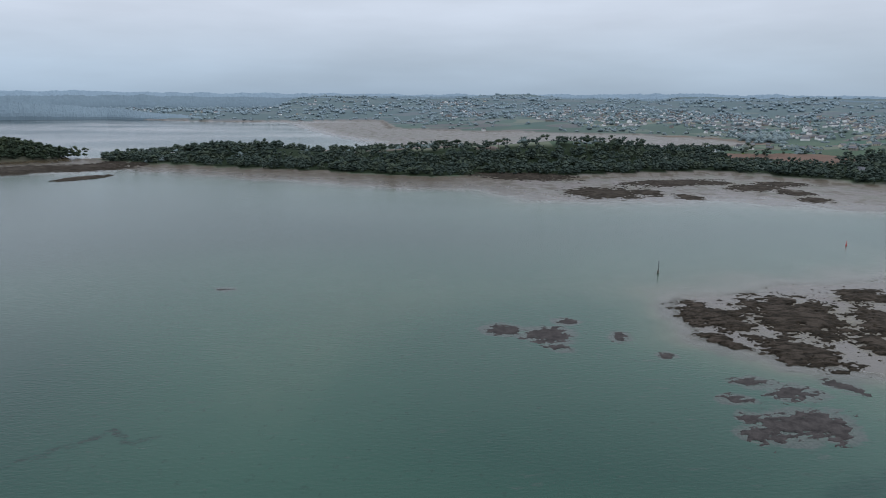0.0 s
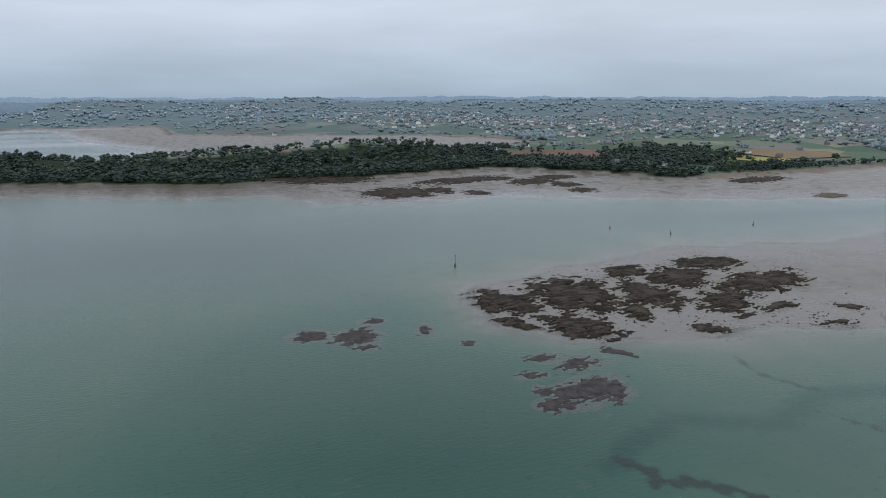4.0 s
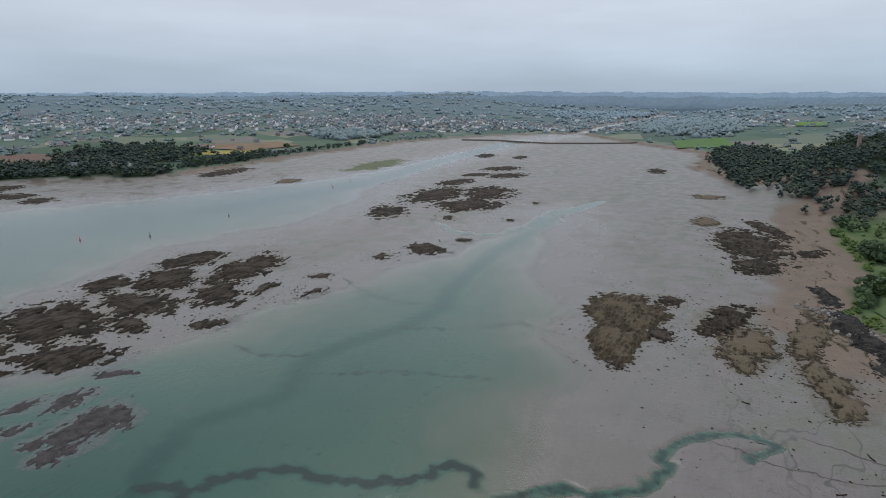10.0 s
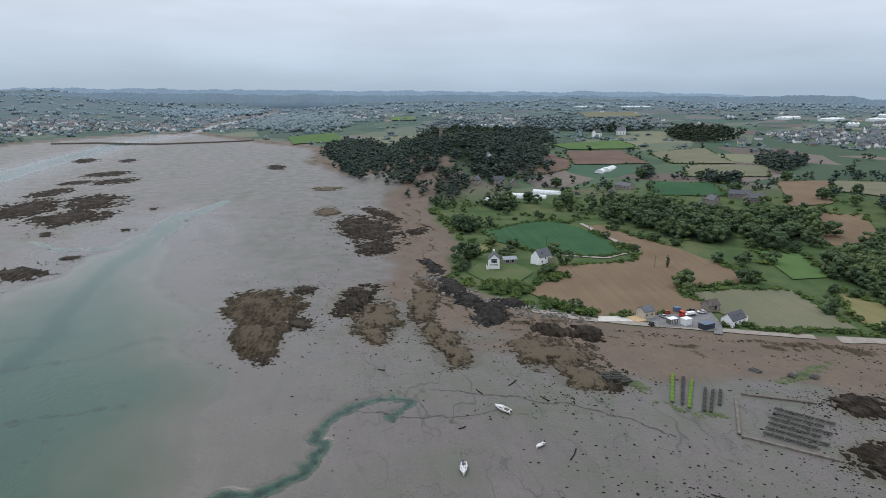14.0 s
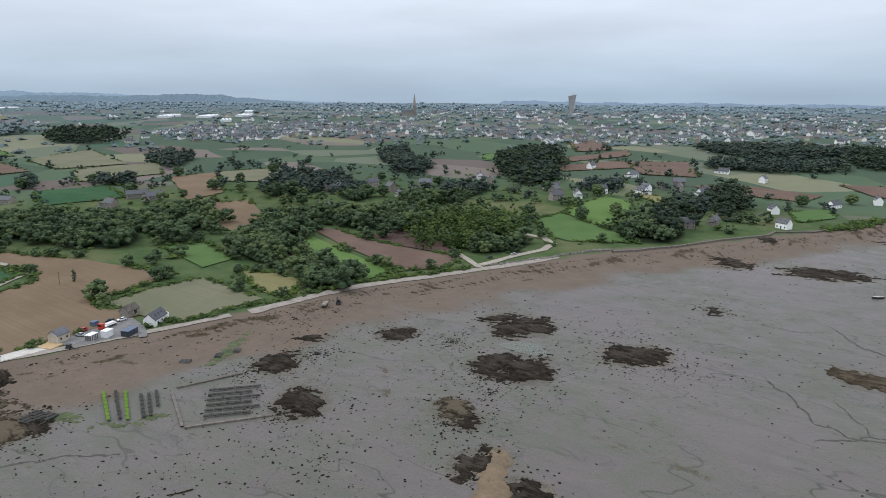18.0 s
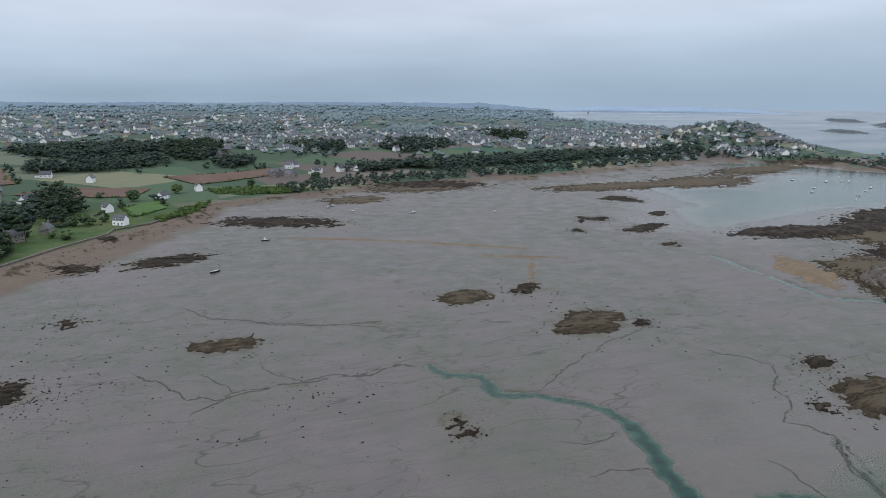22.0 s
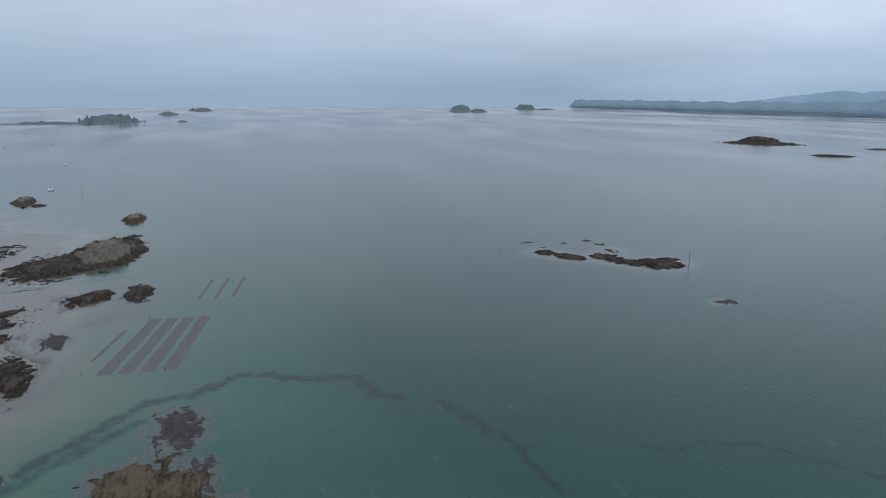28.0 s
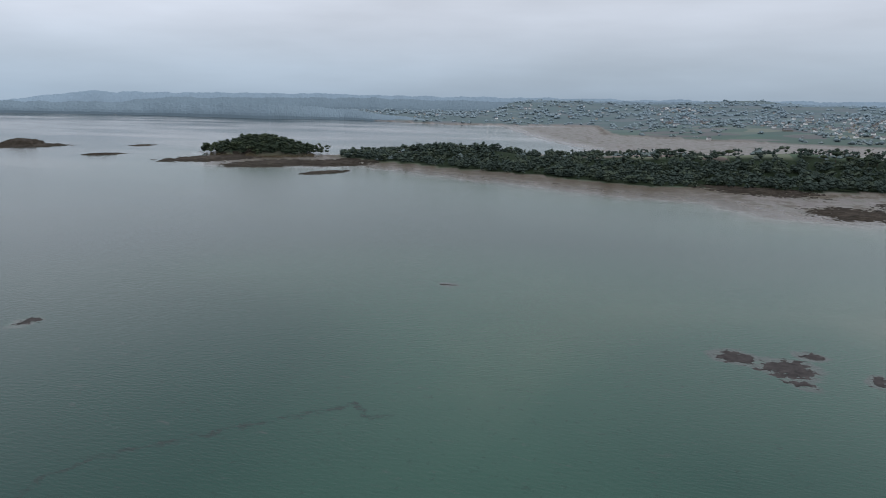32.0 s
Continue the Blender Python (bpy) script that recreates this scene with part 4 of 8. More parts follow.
def land_height(x, y):
    """Ground height, and the distances to the coast and to the flats' edge."""
    jx, jy = wave(x, y, 55, 3) * 5, wave(x, y, 55, 4) * 5
    coast = np.minimum(chain_distance(x + jx, y + jy, SOUTH_COAST), chain_distance(x + jx, y + jy, NORTH_COAST))
    kx, ky = wave(x, y, 110, 5) * 9 + wave(x, y, 24, 15) * 2.5, wave(x, y, 110, 6) * 9 + wave(x, y, 24, 16) * 2.5
    flat = np.minimum(np.minimum(chain_distance(x + kx, y + ky, SOUTH_FLAT), chain_distance(x + kx, y + ky, NORTH_FLAT)),
                      chain_distance(x + kx, y + ky, BACK_FLAT))
    far = np.hypot(x, y)
    inland = -coast
    z_sea = np.where(flat < 0, 0.008 + 0.007 * np.minimum(-flat, 100), -0.004 - 0.016 * np.clip(flat, 0, 60) - 0.009 * np.maximum(flat - 60, 0))
    # a sandy shelf to the north, a deeper pool to the west
    shelf = smooth(lobe(x, y, -150, 300, 280, 240, 10), 0.0, 0.6)
    z_sea = np.where(flat > 0, np.maximum(z_sea, z_sea * (1 - 0.52 * shelf)), z_sea)
    z_sea -= 0.6 * smooth(lobe(x, y, 75, 240, 130, 130, 0), 0.0, 0.5) * smooth(flat, 5, 40)
    z_sea -= 1.6 * smooth(lobe(x, y, -260, 170, 210, 190, 30), 0.0, 0.6) * smooth(flat, 20, 120)
    z_sea = np.maximum(z_sea + (0.05 * wave(x, y, 38, 7) + 0.03 * wave(x, y, 13, 17)) * smooth(np.abs(flat), 12, 60), -9)
    z_sea = np.where((flat < -20), np.maximum(z_sea, 0.10), z_sea)
    z_land = 3.2 + 22 * smooth(inland, 15, 420) + 24 * smooth(inland, 350, 1500) + 3.5 * wave(x, y, 420, 8) * smooth(inland, 30, 300)
    z_land += smooth(far, 2300, 4700) * (8 + 26 * smooth(y, 600, 2000) + 14 * wave(x, y, 1500, 9)) * smooth(y, -2600, -900)
    z_land -= 16 * smooth(-y, 1900, 3900)
    z_land = np.where((x < -700) & (y > 2100), np.minimum(z_land, 22), z_land)
    z = np.where(coast < 0, z_land, z_sea)
    z = np.where((coast >= 0) & (coast < 32), z_sea + (3.2 - z_sea) * smooth(32 - coast, 0, 32) ** 1.2, z)
    for cx, cy, rx, ry, a, h in HILLS:
        z += h * smooth(lobe(x, y, cx, cy, rx, ry, a), 0, 0.9)
    for cx, cy, rx, ry, a, h in ISLETS:
        z += (h + 2) * smooth(lobe(x, y, cx, cy, rx, ry, a) + 0.15 * wave(x, y, 20, 11), 0, 0.8)
    for width, depth, weed, pts in CREEKS:
        d, near = creek_distance(x, y, pts, 4 * width)
        cut = np.where(z[near] > 0, np.minimum(z[near] + 1.3, 2.2), depth) if width > 2 else depth * 0.5
        z[near] -= cut * smooth(1.7 * width - d, 0, 1.6 * width)
    return z, coast, flat


def height_at(x, y):
    z, _, _ = land_height(np.array([float(x)]), np.array([float(y)]))
    return float(z[0])


def sheet(name, verts, faces, material, values=None):
    me = bpy.data.meshes.new(name)
    me.vertices.add(len(verts))
    me.vertices.foreach_set("co", np.asarray(verts, dtype=np.float32).ravel())
    n = len(faces)
    k = faces.shape[1]
    me.loops.add(n * k)
    me.loops.foreach_set("vertex_index", faces.astype(np.int32).ravel())
    me.polygons.add(n)
    me.polygons.foreach_set("loop_start", np.arange(n, dtype=np.int32) * k)
    me.polygons.foreach_set("use_smooth", np.ones(n, bool))
    me.update(calc_edges=True)
    for key, v in (values or {}).items():
        a = me.attributes.new(key, "FLOAT", "POINT")
        a.data.foreach_set("value", v.astype(np.float32))
    me.materials.append(material)
    return new(name, me)


def rings(steps, n_turn):
    """A round net of quads. steps: from radius, to radius, growth from ring to ring."""
    r = np.concatenate([a * (b / a) ** np.linspace(0, 1, int(math.log(b / a) / math.log(k)), endpoint=False) for a, b, k in steps] + [[steps[-1][1]]])
    n_ring = len(r)
    a = np.arange(n_turn) * 2 * np.pi / n_turn
    x, y = np.outer(r, np.cos(a)).ravel(), np.outer(r, np.sin(a)).ravel()
    i, j = np.meshgrid(np.arange(n_ring - 1), np.arange(n_turn), indexing="ij")
    k = (j + 1) % n_turn
    f = np.stack([i * n_turn + j, (i + 1) * n_turn + j, (i + 1) * n_turn + k, i * n_turn + k], -1).reshape(-1, 4)
    return x, y, f


def bank_fringe(x, y, reach=0.0):
    """How near a place lies to the reefs: 1 at their rims, nought some metres off."""
    fringe = np.zeros_like(x)
    for sort, high, lobes in BANKS:
        for cx, cy, rx, ry, a in lobes:
            if sort in ("dark", "tan", "dome", "purple", "islet", "rock") and math.hypot(cx, cy) < 1000:
                spread = reach if sort in ("dark", "islet") else 0.0
                near = (np.abs(x - cx) < rx + 26) & (np.abs(y - cy) < rx + 26)
                fringe[near] = np.maximum(fringe[near], smooth(lobe(x[near], y[near], cx, cy, rx + min(10, 2 + 0.35 * rx) + spread, ry + min(8, 2 + 0.35 * rx) + spread, a), 0, 0.45))
    return fringe


def build_ground():
    x, y, f = rings([(0.05, 140, 1.5), (140, 450, 1.0075), (450, 900, 1.0125), (900, 5200, 1.026), (5200, 11000, 1.1)], 1200)
    z, coast, flat = land_height(x, y)
    turf = smooth(-coast, -2, 5)
    for cx, cy, rx, ry, a, h in ISLETS[:1]:
        turf = np.maximum(turf, smooth(lobe(x, y, cx, cy, rx, ry, a), 0.35, 0.5))
    north = (y > 650) & (x < 640)
    wide = 40 + 24 * smooth(x, -60, 60) * smooth(-y, -30, 40)
    beach = np.where(north, 0.3, 1.0) * smooth(wide - coast + 10 * wave(x, y, 70, 21), 4, 26) * (coast > -4)
    weed = np.zeros_like(x)
    for width, depth, dark, pts in CREEKS:
        d, near = creek_distance(x, y, pts, 4 * width)
        weed[near] = np.maximum(weed[near], dark * (0.45 if width < 1.3 or width > 2.5 else 1.0) * smooth(1.5 * width - d, 0, 0.8 * width))
    weed = np.maximum(weed, 0.75 * smooth(6 - np.abs(coast - 14 - 3 * wave(x, y, 60, 31)), 0, 5) * smooth(wave(x, y, 90, 32), 0.0, 0.5))
    for off, grow in ((9, 0.7), (14, 0.85), (19, 0.8), (26, 0.65)):
        weed = np.maximum(weed, grow * smooth(1.7 - np.abs(coast - off - 2.5 * wave(x, y, 45, 60 + off)), 0, 1.2) * smooth(wave(x, y, 60, 70 + off), -0.4, 0.3) * ~north)
    for cx, cy, rx, ry, a, h in ISLETS:
        weed = np.maximum(weed, (0.85 if h > 1 and cx > -800 else 1.15) * smooth(lobe(x, y, cx, cy, rx, ry, a), -0.15, 0.0))
    weed = np.maximum(weed, 0.95 * smooth(wave(x, y, 45, 34) + 0.6 * wave(x, y, 14, 35), -0.5, 0.3) * smooth(coast, 2, 8) * smooth(45 - coast, 0, 20) * north)
    weed = np.maximum(weed, 0.74 * smooth(wave(x, y, 60, 36) + 0.7 * wave(x, y, 16, 37), 0.1, 0.6) * smooth(-flat, 5, 30) * smooth(coast, 20, 60) * (y > 560) * (x < 760))
    weed = np.maximum(weed, 0.66 * smooth(wave(x, y, 70, 38) + 0.7 * wave(x, y, 18, 39), -0.1, 0.5) * smooth(coast, 14, 30) * smooth(120 - coast, 0, 50) * (x < -120) * (y < -560))
    weed = np.maximum(weed, 0.82 * smooth(-flat, 0, 12) * smooth(-x, -200, -60) * (y > 560) * (y < 1100))
    farm = smooth(np.hypot(x, y), 620, 760)
    # haze painted into the far land's colour, growing outwards from the bay
    haze_tint = 0.8 * smooth(np.hypot(x, y), 900, 3200)
    # where the ground takes the near-black colour: inside the wood outlines
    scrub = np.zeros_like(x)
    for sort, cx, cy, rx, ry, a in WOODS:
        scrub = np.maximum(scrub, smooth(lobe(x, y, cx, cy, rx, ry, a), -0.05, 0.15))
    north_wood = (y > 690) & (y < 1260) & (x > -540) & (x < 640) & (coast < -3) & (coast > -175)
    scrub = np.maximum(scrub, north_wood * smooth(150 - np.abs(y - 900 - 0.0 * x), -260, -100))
    wet = smooth(80 + flat + 16 * wave(x, y, 45, 33), 0, 80) * (coast > 15)
    algae = smooth(-flat, 10, 60)
    fringe = bank_fringe(x, y)
    awash = smooth(-z, -0.16, -0.02)
    return tagged(sheet("ground", np.stack([x, y, z], -1), f, GROUND, {"turf": turf, "sand": beach, "weed": weed, "algae": algae, "farm": farm, "scrub": scrub, "wet": wet, "fringe": fringe, "awash": awash, "haze_tint": haze_tint}), kind="structure",
                  label="tidal mud, sand and turf round a bay", category="ground")


def build_water():
    x, y, f = rings([(0.05, 140, 1.5), (140, 450, 1.0085), (450, 900, 1.014), (900, 5200, 1.04), (5200, 11000, 1.1)], 960)
    z, coast, flat = land_height(x, y)
    depth = np.maximum(-z, 0)
    # shoals round the reefs
    shoal = bank_fringe(x, y, 9.0)
    depth = np.where(shoal > 0, np.minimum(depth, 1.0 + 3.0 * (1 - shoal)), depth)
    # tall weed fills some creeks almost to the surface
    weed = 0.15 * shoal
    for width, cut, dark, pts in CREEKS:
        if dark > 0.2 and (width < 2.5 or dark > 0.4):
            d, near = creek_distance(x, y, pts, 4 * width)
            weed[near] = np.maximum(weed[near], max(dark, 0.5) * smooth(1.3 * width - d, 0, width))
    low = (z < 0.25)[f].any(axis=1)
    f = f[low]
    used = np.unique(f)
    back = np.zeros(len(x), int)
    back[used] = np.arange(len(used))
    ob = sheet("water", np.stack([x, y, np.zeros_like(x)], -1)[used], back[f], WATER, {"depth": depth[used], "weed": weed[used] * (depth[used] > 0.05), "shoal": (shoal * (depth > 0.02))[used]})
    return tagged(ob, kind="structure", label="shallow green tidal water", category="water")


ground, water = build_ground(), build_water()


# ---- helpers for things ----
def thing(name, x, y, z, turn=0, label="", category="", group="", kind=""):
    """An Empty at a thing's base."""
    ob = new(name)
    ob.matrix_world = pose(x, y, z, 0, 0, turn)
    return tagged(ob, label, category, group, kind)


def part(name, bm, material, parent, label=""):
    """Links a bmesh as one mesh object under a thing or a part."""
    me = bpy.data.meshes.new(name)
    bm.to_mesh(me)
    bm.free()
    me.materials.append(material)
    ob = new(name, me)
    if parent:
        ob.parent = parent
    return tagged(ob, label) if label else ob


def bm_box(bm, x, y, z, sx, sy, sz, turn=0.0):
    """A box by its middle, bottom and sizes."""
    m = pose(x, y, z + sz / 2, 0, 0, turn) @ Matrix.Diagonal((sx, sy, sz, 1))
    bmesh.ops.create_cube(bm, size=1, matrix=m)
    return bm


def box(x, y, z, sx, sy, sz, turn=0.0):
    return bm_box(bmesh.new(), x, y, z, sx, sy, sz, turn)


def bm_rod(bm, a, b, r, sides=8, r2=None):
    a, b = Vector(a), Vector(b)
    d = b - a
    m = Matrix.Translation((a + b) / 2) @ d.to_track_quat("Z", "Y").to_matrix().to_4x4()
    bmesh.ops.create_cone(bm, cap_ends=True, segments=sides, radius1=r, radius2=r if r2 is None else r2, depth=d.length, matrix=m)
    return bm


def rod(a, b, r, sides=8, r2=None):
    return bm_rod(bmesh.new(), a, b, r, sides, r2)


def prism(points, z0, z1):
    """A plan outline raised from z0 to z1."""
    bm = bmesh.new()
    low, top = [bm.verts.new((x, y, z0)) for x, y in points], [bm.verts.new((x, y, z1)) for x, y in points]
    n = len(points)
    bm.faces.new(top)
    bm.faces.new(low[::-1])
    for k in range(n):
        bm.faces.new((low[k], low[(k + 1) % n], top[(k + 1) % n], top[k]))
    bmesh.ops.recalc_face_normals(bm, faces=bm.faces)
    return bm


def loft(sections):
    """Skin between rings of equal count."""
    bm = bmesh.new()
    rows = [[bm.verts.new(p) for p in s] for s in sections]
    for a, b in zip(rows, rows[1:]):
        for k in range(len(a)):
            n = (k + 1) % len(a)
            bm.faces.new((a[k], a[n], b[n], b[k]))
    bm.faces.new(rows[0][::-1])
    bm.faces.new(rows[-1])
    bmesh.ops.recalc_face_normals(bm, faces=bm.faces)
    return bm


def joined(name, verts, tris, material, label, category, values=None):
    """Many small pieces in one mesh, of kind stuff."""
    ob = sheet(name, verts, tris, material, values)
    return tagged(ob, label, category, kind="stuff")


# ---- reefs, rocks and bars on the flats ----
SANDBAR = mottled("ochre_sand", (0.128, 0.098, 0.066), (0.200, 0.148, 0.094), 0.15, 0.9, 0.2, 6, bump=0.2)
AWASH = mottled("wrack_awash", (0.022, 0.020, 0.020), (0.068, 0.061, 0.059), 0.3, 0.85, 0.1, 7, bump=0.3)
BLACK_ROCK = mottled("wet_black_rock", (0.010, 0.010, 0.010), (0.055, 0.050, 0.045), 0.3, 0.85, 0.1, 6, bump=0.5)
GREEN_WEED = mottled("green_weed", (0.040, 0.055, 0.025), (0.10, 0.12, 0.055), 0.2, 0.8, 0.2, 6)


def crown_rock_mat(name, low, high, at, band):
    """Weed below, bare stone above a height that wavers."""
    m, nt, b = base_mat(name, 0.92, 0.06)
    geo, sep = nt.nodes.new("ShaderNodeNewGeometry"), nt.nodes.new("ShaderNodeSeparateXYZ")
    nt.links.new(geo.outputs["Position"], sep.inputs[0])
    n1, n2 = noise_node(nt, 0.22, 5, 0.65), noise_node(nt, 1.6, 4, 0.7)
    h = math_node(nt, "ADD", sep.outputs["Z"], span(nt, n1, 0.3, 0.7, -band, band))
    lo = mixrgb(nt, span(nt, n2, 0.35, 0.65), low[0], low[1])
    hi = mixrgb(nt, span(nt, math_node(nt, "ADD", math_node(nt, "MULTIPLY", n2, 0.6), math_node(nt, "MULTIPLY", n1, 0.4)), 0.38, 0.62), high[0], high[1])
    nt.links.new(mixrgb(nt, span(nt, h, at - 0.4, at + 0.4), lo, hi), b.inputs["Base Color"])
    nt.links.new(bump_node(nt, n2, 0.25), b.inputs["Normal"])
    return m


def reef_mat(name, dark, mid, pale, bare, rim):
    """Weed and stone in patches: dark wrack along the rim, paler stone towards the core."""
    m, nt, b = base_mat(name, 0.9, 0.08)
    n1, n2 = noise_node(nt, 0.10, 5, 0.65), noise_node(nt, 0.75, 5, 0.72, stretch=(0.6, 1.4, 1, 15))
    n3, n4 = noise_node(nt, 2.6, 4, 0.7), noise_node(nt, 0.30, 4, 0.7, stretch=(0.45, 1.8, 1, 15))
    core = attr(nt, "core")
    col = mixrgb(nt, span(nt, math_node(nt, "ADD", math_node(nt, "MULTIPLY", n2, 0.55), math_node(nt, "MULTIPLY", n4, 0.45)), 0.40, 0.60), dark, mid)
    open_stone = math_node(nt, "ADD", math_node(nt, "ADD", math_node(nt, "MULTIPLY", n1, 0.9), math_node(nt, "MULTIPLY", n4, 0.7)), math_node(nt, "MULTIPLY", core, rim))
    col = mixrgb(nt, span(nt, open_stone, bare, bare + 0.16, 0, 0.9), col, mixrgb(nt, span(nt, n3, 0.35, 0.65), mid, pale))
    col = mixrgb(nt, span(nt, n3, 0.56, 0.66, 0, 0.7), col, dark)
    nt.links.new(col, b.inputs["Base Color"])
    nt.links.new(bump_node(nt, math_node(nt, "ADD", n2, math_node(nt, "MULTIPLY", n3, 0.5)), 0.5, 0.8), b.inputs["Normal"])
    return m


WEED_BANK = reef_mat("wrack_bank", (0.009, 0.008, 0.006), (0.040, 0.032, 0.023), (0.084, 0.069, 0.058), 0.94, 0.20)
STONE_BANK = reef_mat("stony_bank", (0.018, 0.015, 0.010), (0.074, 0.060, 0.039), (0.158, 0.129, 0.094), 1.0, 0.42)
DOME = reef_mat("weed_covered_hump", (0.020, 0.016, 0.010), (0.068, 0.054, 0.035), (0.124, 0.100, 0.069), 0.95, 0.25)
ISLET = reef_mat("islet_rock", (0.015, 0.013, 0.010), (0.048, 0.040, 0.031), (0.096, 0.081, 0.066), 0.98, 0.22)
ROCK = crown_rock_mat("bare_rock", ((0.025, 0.021, 0.016), (0.085, 0.067, 0.045)), ((0.055, 0.048, 0.041), (0.17, 0.152, 0.132)), 3.2, 1.6)
REEFS = {
    "dark": (WEED_BANK, "seaweed_reef", "low reef under dark brown wrack on wet mud", 0.30),
    "tan": (STONE_BANK, "stony_reef", "flat tan stone bank with patches of wrack", 0.16),
    "purple": (AWASH, "submerged_reef", "purplish weed bed just awash in shallow water", 0.08),
    "dome": (DOME, "rock_hump", "rounded brown rock hump covered in dry weed", 0.22),
    "black": (BLACK_ROCK, "shore_crag", "jagged wet black rocks at the foot of the shore", 0.9),
    "orange": (SANDBAR, "sand_bar", "ochre bar of coarse sand on the mud", 0.06),
    "islet": (ISLET, "rock_islet", "low dark rock islet fringed with wrack", 0.32),
    "rock": (ROCK, "bare_crag", "bare grey crag above a weedy dark foot", 0.55),
    "green": (GREEN_WEED, "weed_bank", "low mud bank greened over with weed", 0.1),
}
rock_dice = np.random.RandomState(5)
SPECKS = []


def reef(sort, height, lobes):
    """A rough bank: ellipses (x, y, half length, half width, turn) melted together, with a ragged rim."""
    material, name, label, rough = REEFS[sort]
    x0, x1 = min(l[0] - l[2] for l in lobes), max(l[0] + l[2] for l in lobes)
    y0, y1 = min(l[1] - l[2] for l in lobes), max(l[1] + l[2] for l in lobes)
    gap = max(0.5, math.hypot((x0 + x1) / 2, (y0 + y1) / 2) * 0.0026)
    pad = 2 * gap + 2
    gx, gy = np.arange(x0 - pad, x1 + pad, gap), np.arange(y0 - pad, y1 + pad, gap)
    if len(gx) * len(gy) > 26000:
        gap *= math.sqrt(len(gx) * len(gy) / 26000)
        gx, gy = np.arange(x0 - pad, x1 + pad, gap), np.arange(y0 - pad, y1 + pad, gap)
    x, y = np.meshgrid(gx, gy, indexing="ij")
    shape = x.shape
    x, y = x + rock_dice.uniform(-0.3, 0.3, shape) * gap, y + rock_dice.uniform(-0.3, 0.3, shape) * gap
    v = np.max([lobe(x, y, *l) * min(1.0, l[3] / 6) for l in lobes], axis=0)
    seed = int(abs(lobes[0][0]) + abs(lobes[0][1]))
    along_strike, across = 0.97 * x + 0.26 * y, -0.26 * x + 0.97 * y
    strata = wave(along_strike * 0.2, across, 5.5, seed + 7) * (0.34 if sort == "purple" else 0.05 if sort in ("dome", "orange") else 0.22)
    v0 = v
    v = v + 0.07 + 0.24 * wave(x, y, 30, seed) + 0.20 * wave(x, y, 9, seed + 1) + 0.15 * wave(x, y, 3.6, seed + 2) + strata + rock_dice.uniform(-0.16, 0.16, shape) * (0.3 if sort == "dome" else 1.0)
    form = v0 + 0.07 + 0.24 * wave(x, y, 30, seed) + 0.20 * wave(x, y, 9, seed + 1)
    if sort == "dome":
        v = v0 + 0.09 + 0.85 * (v - v0)
    # gaps where the mud shows between the stones
    gaps = {"dark": 0.55, "tan": 0.3, "islet": 0.3, "purple": 0.4}.get(sort, 0.0)
    if gaps:
        v = v - gaps * smooth(wave(along_strike * 0.6, across, 15, seed + 8) + 0.7 * wave(along_strike * 0.7, across, 5, seed + 9), 0.2, 0.95)
    crag = np.abs(wave(x, y, 9, seed + 3)) * 0.5 + np.abs(wave(x, y, 3.5, seed + 4)) * 0.3
    g, _, _ = land_height(x.ravel(), y.ravel())
    g = np.maximum(g.reshape(shape), -0.12 if sort == "purple" else -0.4)
    z = g - 0.35 + 0.5 * smooth(v, 0.0, 0.14) + height * (0.6 if sort == "dome" else 1.0) * smooth(form, 0.06, 0.8) * smooth(v, 0.0, 0.2) * (1 - 0.45 * crag * (rough > 0.5))
    z += rough * (rock_dice.uniform(-0.5, 0.6, shape) + crag) * smooth(v, 0.06, 0.22)
    idx = np.arange(x.size).reshape(shape)
    f = np.stack([idx[:-1, :-1], idx[1:, :-1], idx[1:, 1:], idx[:-1, 1:]], -1).reshape(-1, 4)
    f = f[(v.ravel()[f] > -0.02).any(axis=1)]
    if not len(f):
        return
    cx, cy = (x0 + x1) / 2, (y0 + y1) / 2
    pts = np.stack([x.ravel() - cx, y.ravel() - cy, z.ravel()], -1)
    mark = np.full(x.size, x.size)
    mark[np.unique(f)] = np.unique(f)
    while True:
        least = mark[f].min(axis=1)
        before = mark.copy()
        np.minimum.at(mark, f.ravel(), np.repeat(least, 4))
        mark = np.minimum(mark, mark[np.minimum(mark, x.size - 1)])
        if (mark == before).all():
            break
    ids, counts = np.unique(mark[f[:, 0]], return_counts=True)
    whole = None
    for n, ident in sorted(zip(counts, ids), reverse=True):
        if n < 14 and whole:
            break
        piece = f[mark[f[:, 0]] == ident]
        used = np.unique(piece)
        back = np.zeros(x.size, int)
        back[used] = np.arange(len(used))
        ob = sheet(name if whole is None else "outcrop", pts[used], back[piece], material, {"core": smooth(v.ravel()[used], 0.0, 0.55)})
        if rough > 0.5:
            ob.data.polygons.foreach_set("use_smooth", np.zeros(len(piece), bool))
        if whole is None:
            whole = ob
            ob.location = (cx, cy, 0)
            tagged(ob, label, "reef" if sort != "orange" else "sand bar", group="reefs on the flats")
        else:
            ob.parent = whole
    if sort in ("dark", "tan", "dome") and math.hypot(cx, cy) < 650:
        n = int(26 + 1.3 * (x1 - x0))
        for _ in range(n):
            l = lobes[rock_dice.randint(len(lobes))]
            a, q = rock_dice.uniform(0, 6.283), 1 + abs(rock_dice.normal(0, 0.5))
            SPECKS.append((l[0] + l[2] * q * math.cos(a), l[1] + l[2] * q * math.sin(a), 0.12 + 0.5 * rock_dice.uniform() ** 2))


for bank_plan in BANKS:
    reef(*bank_plan)


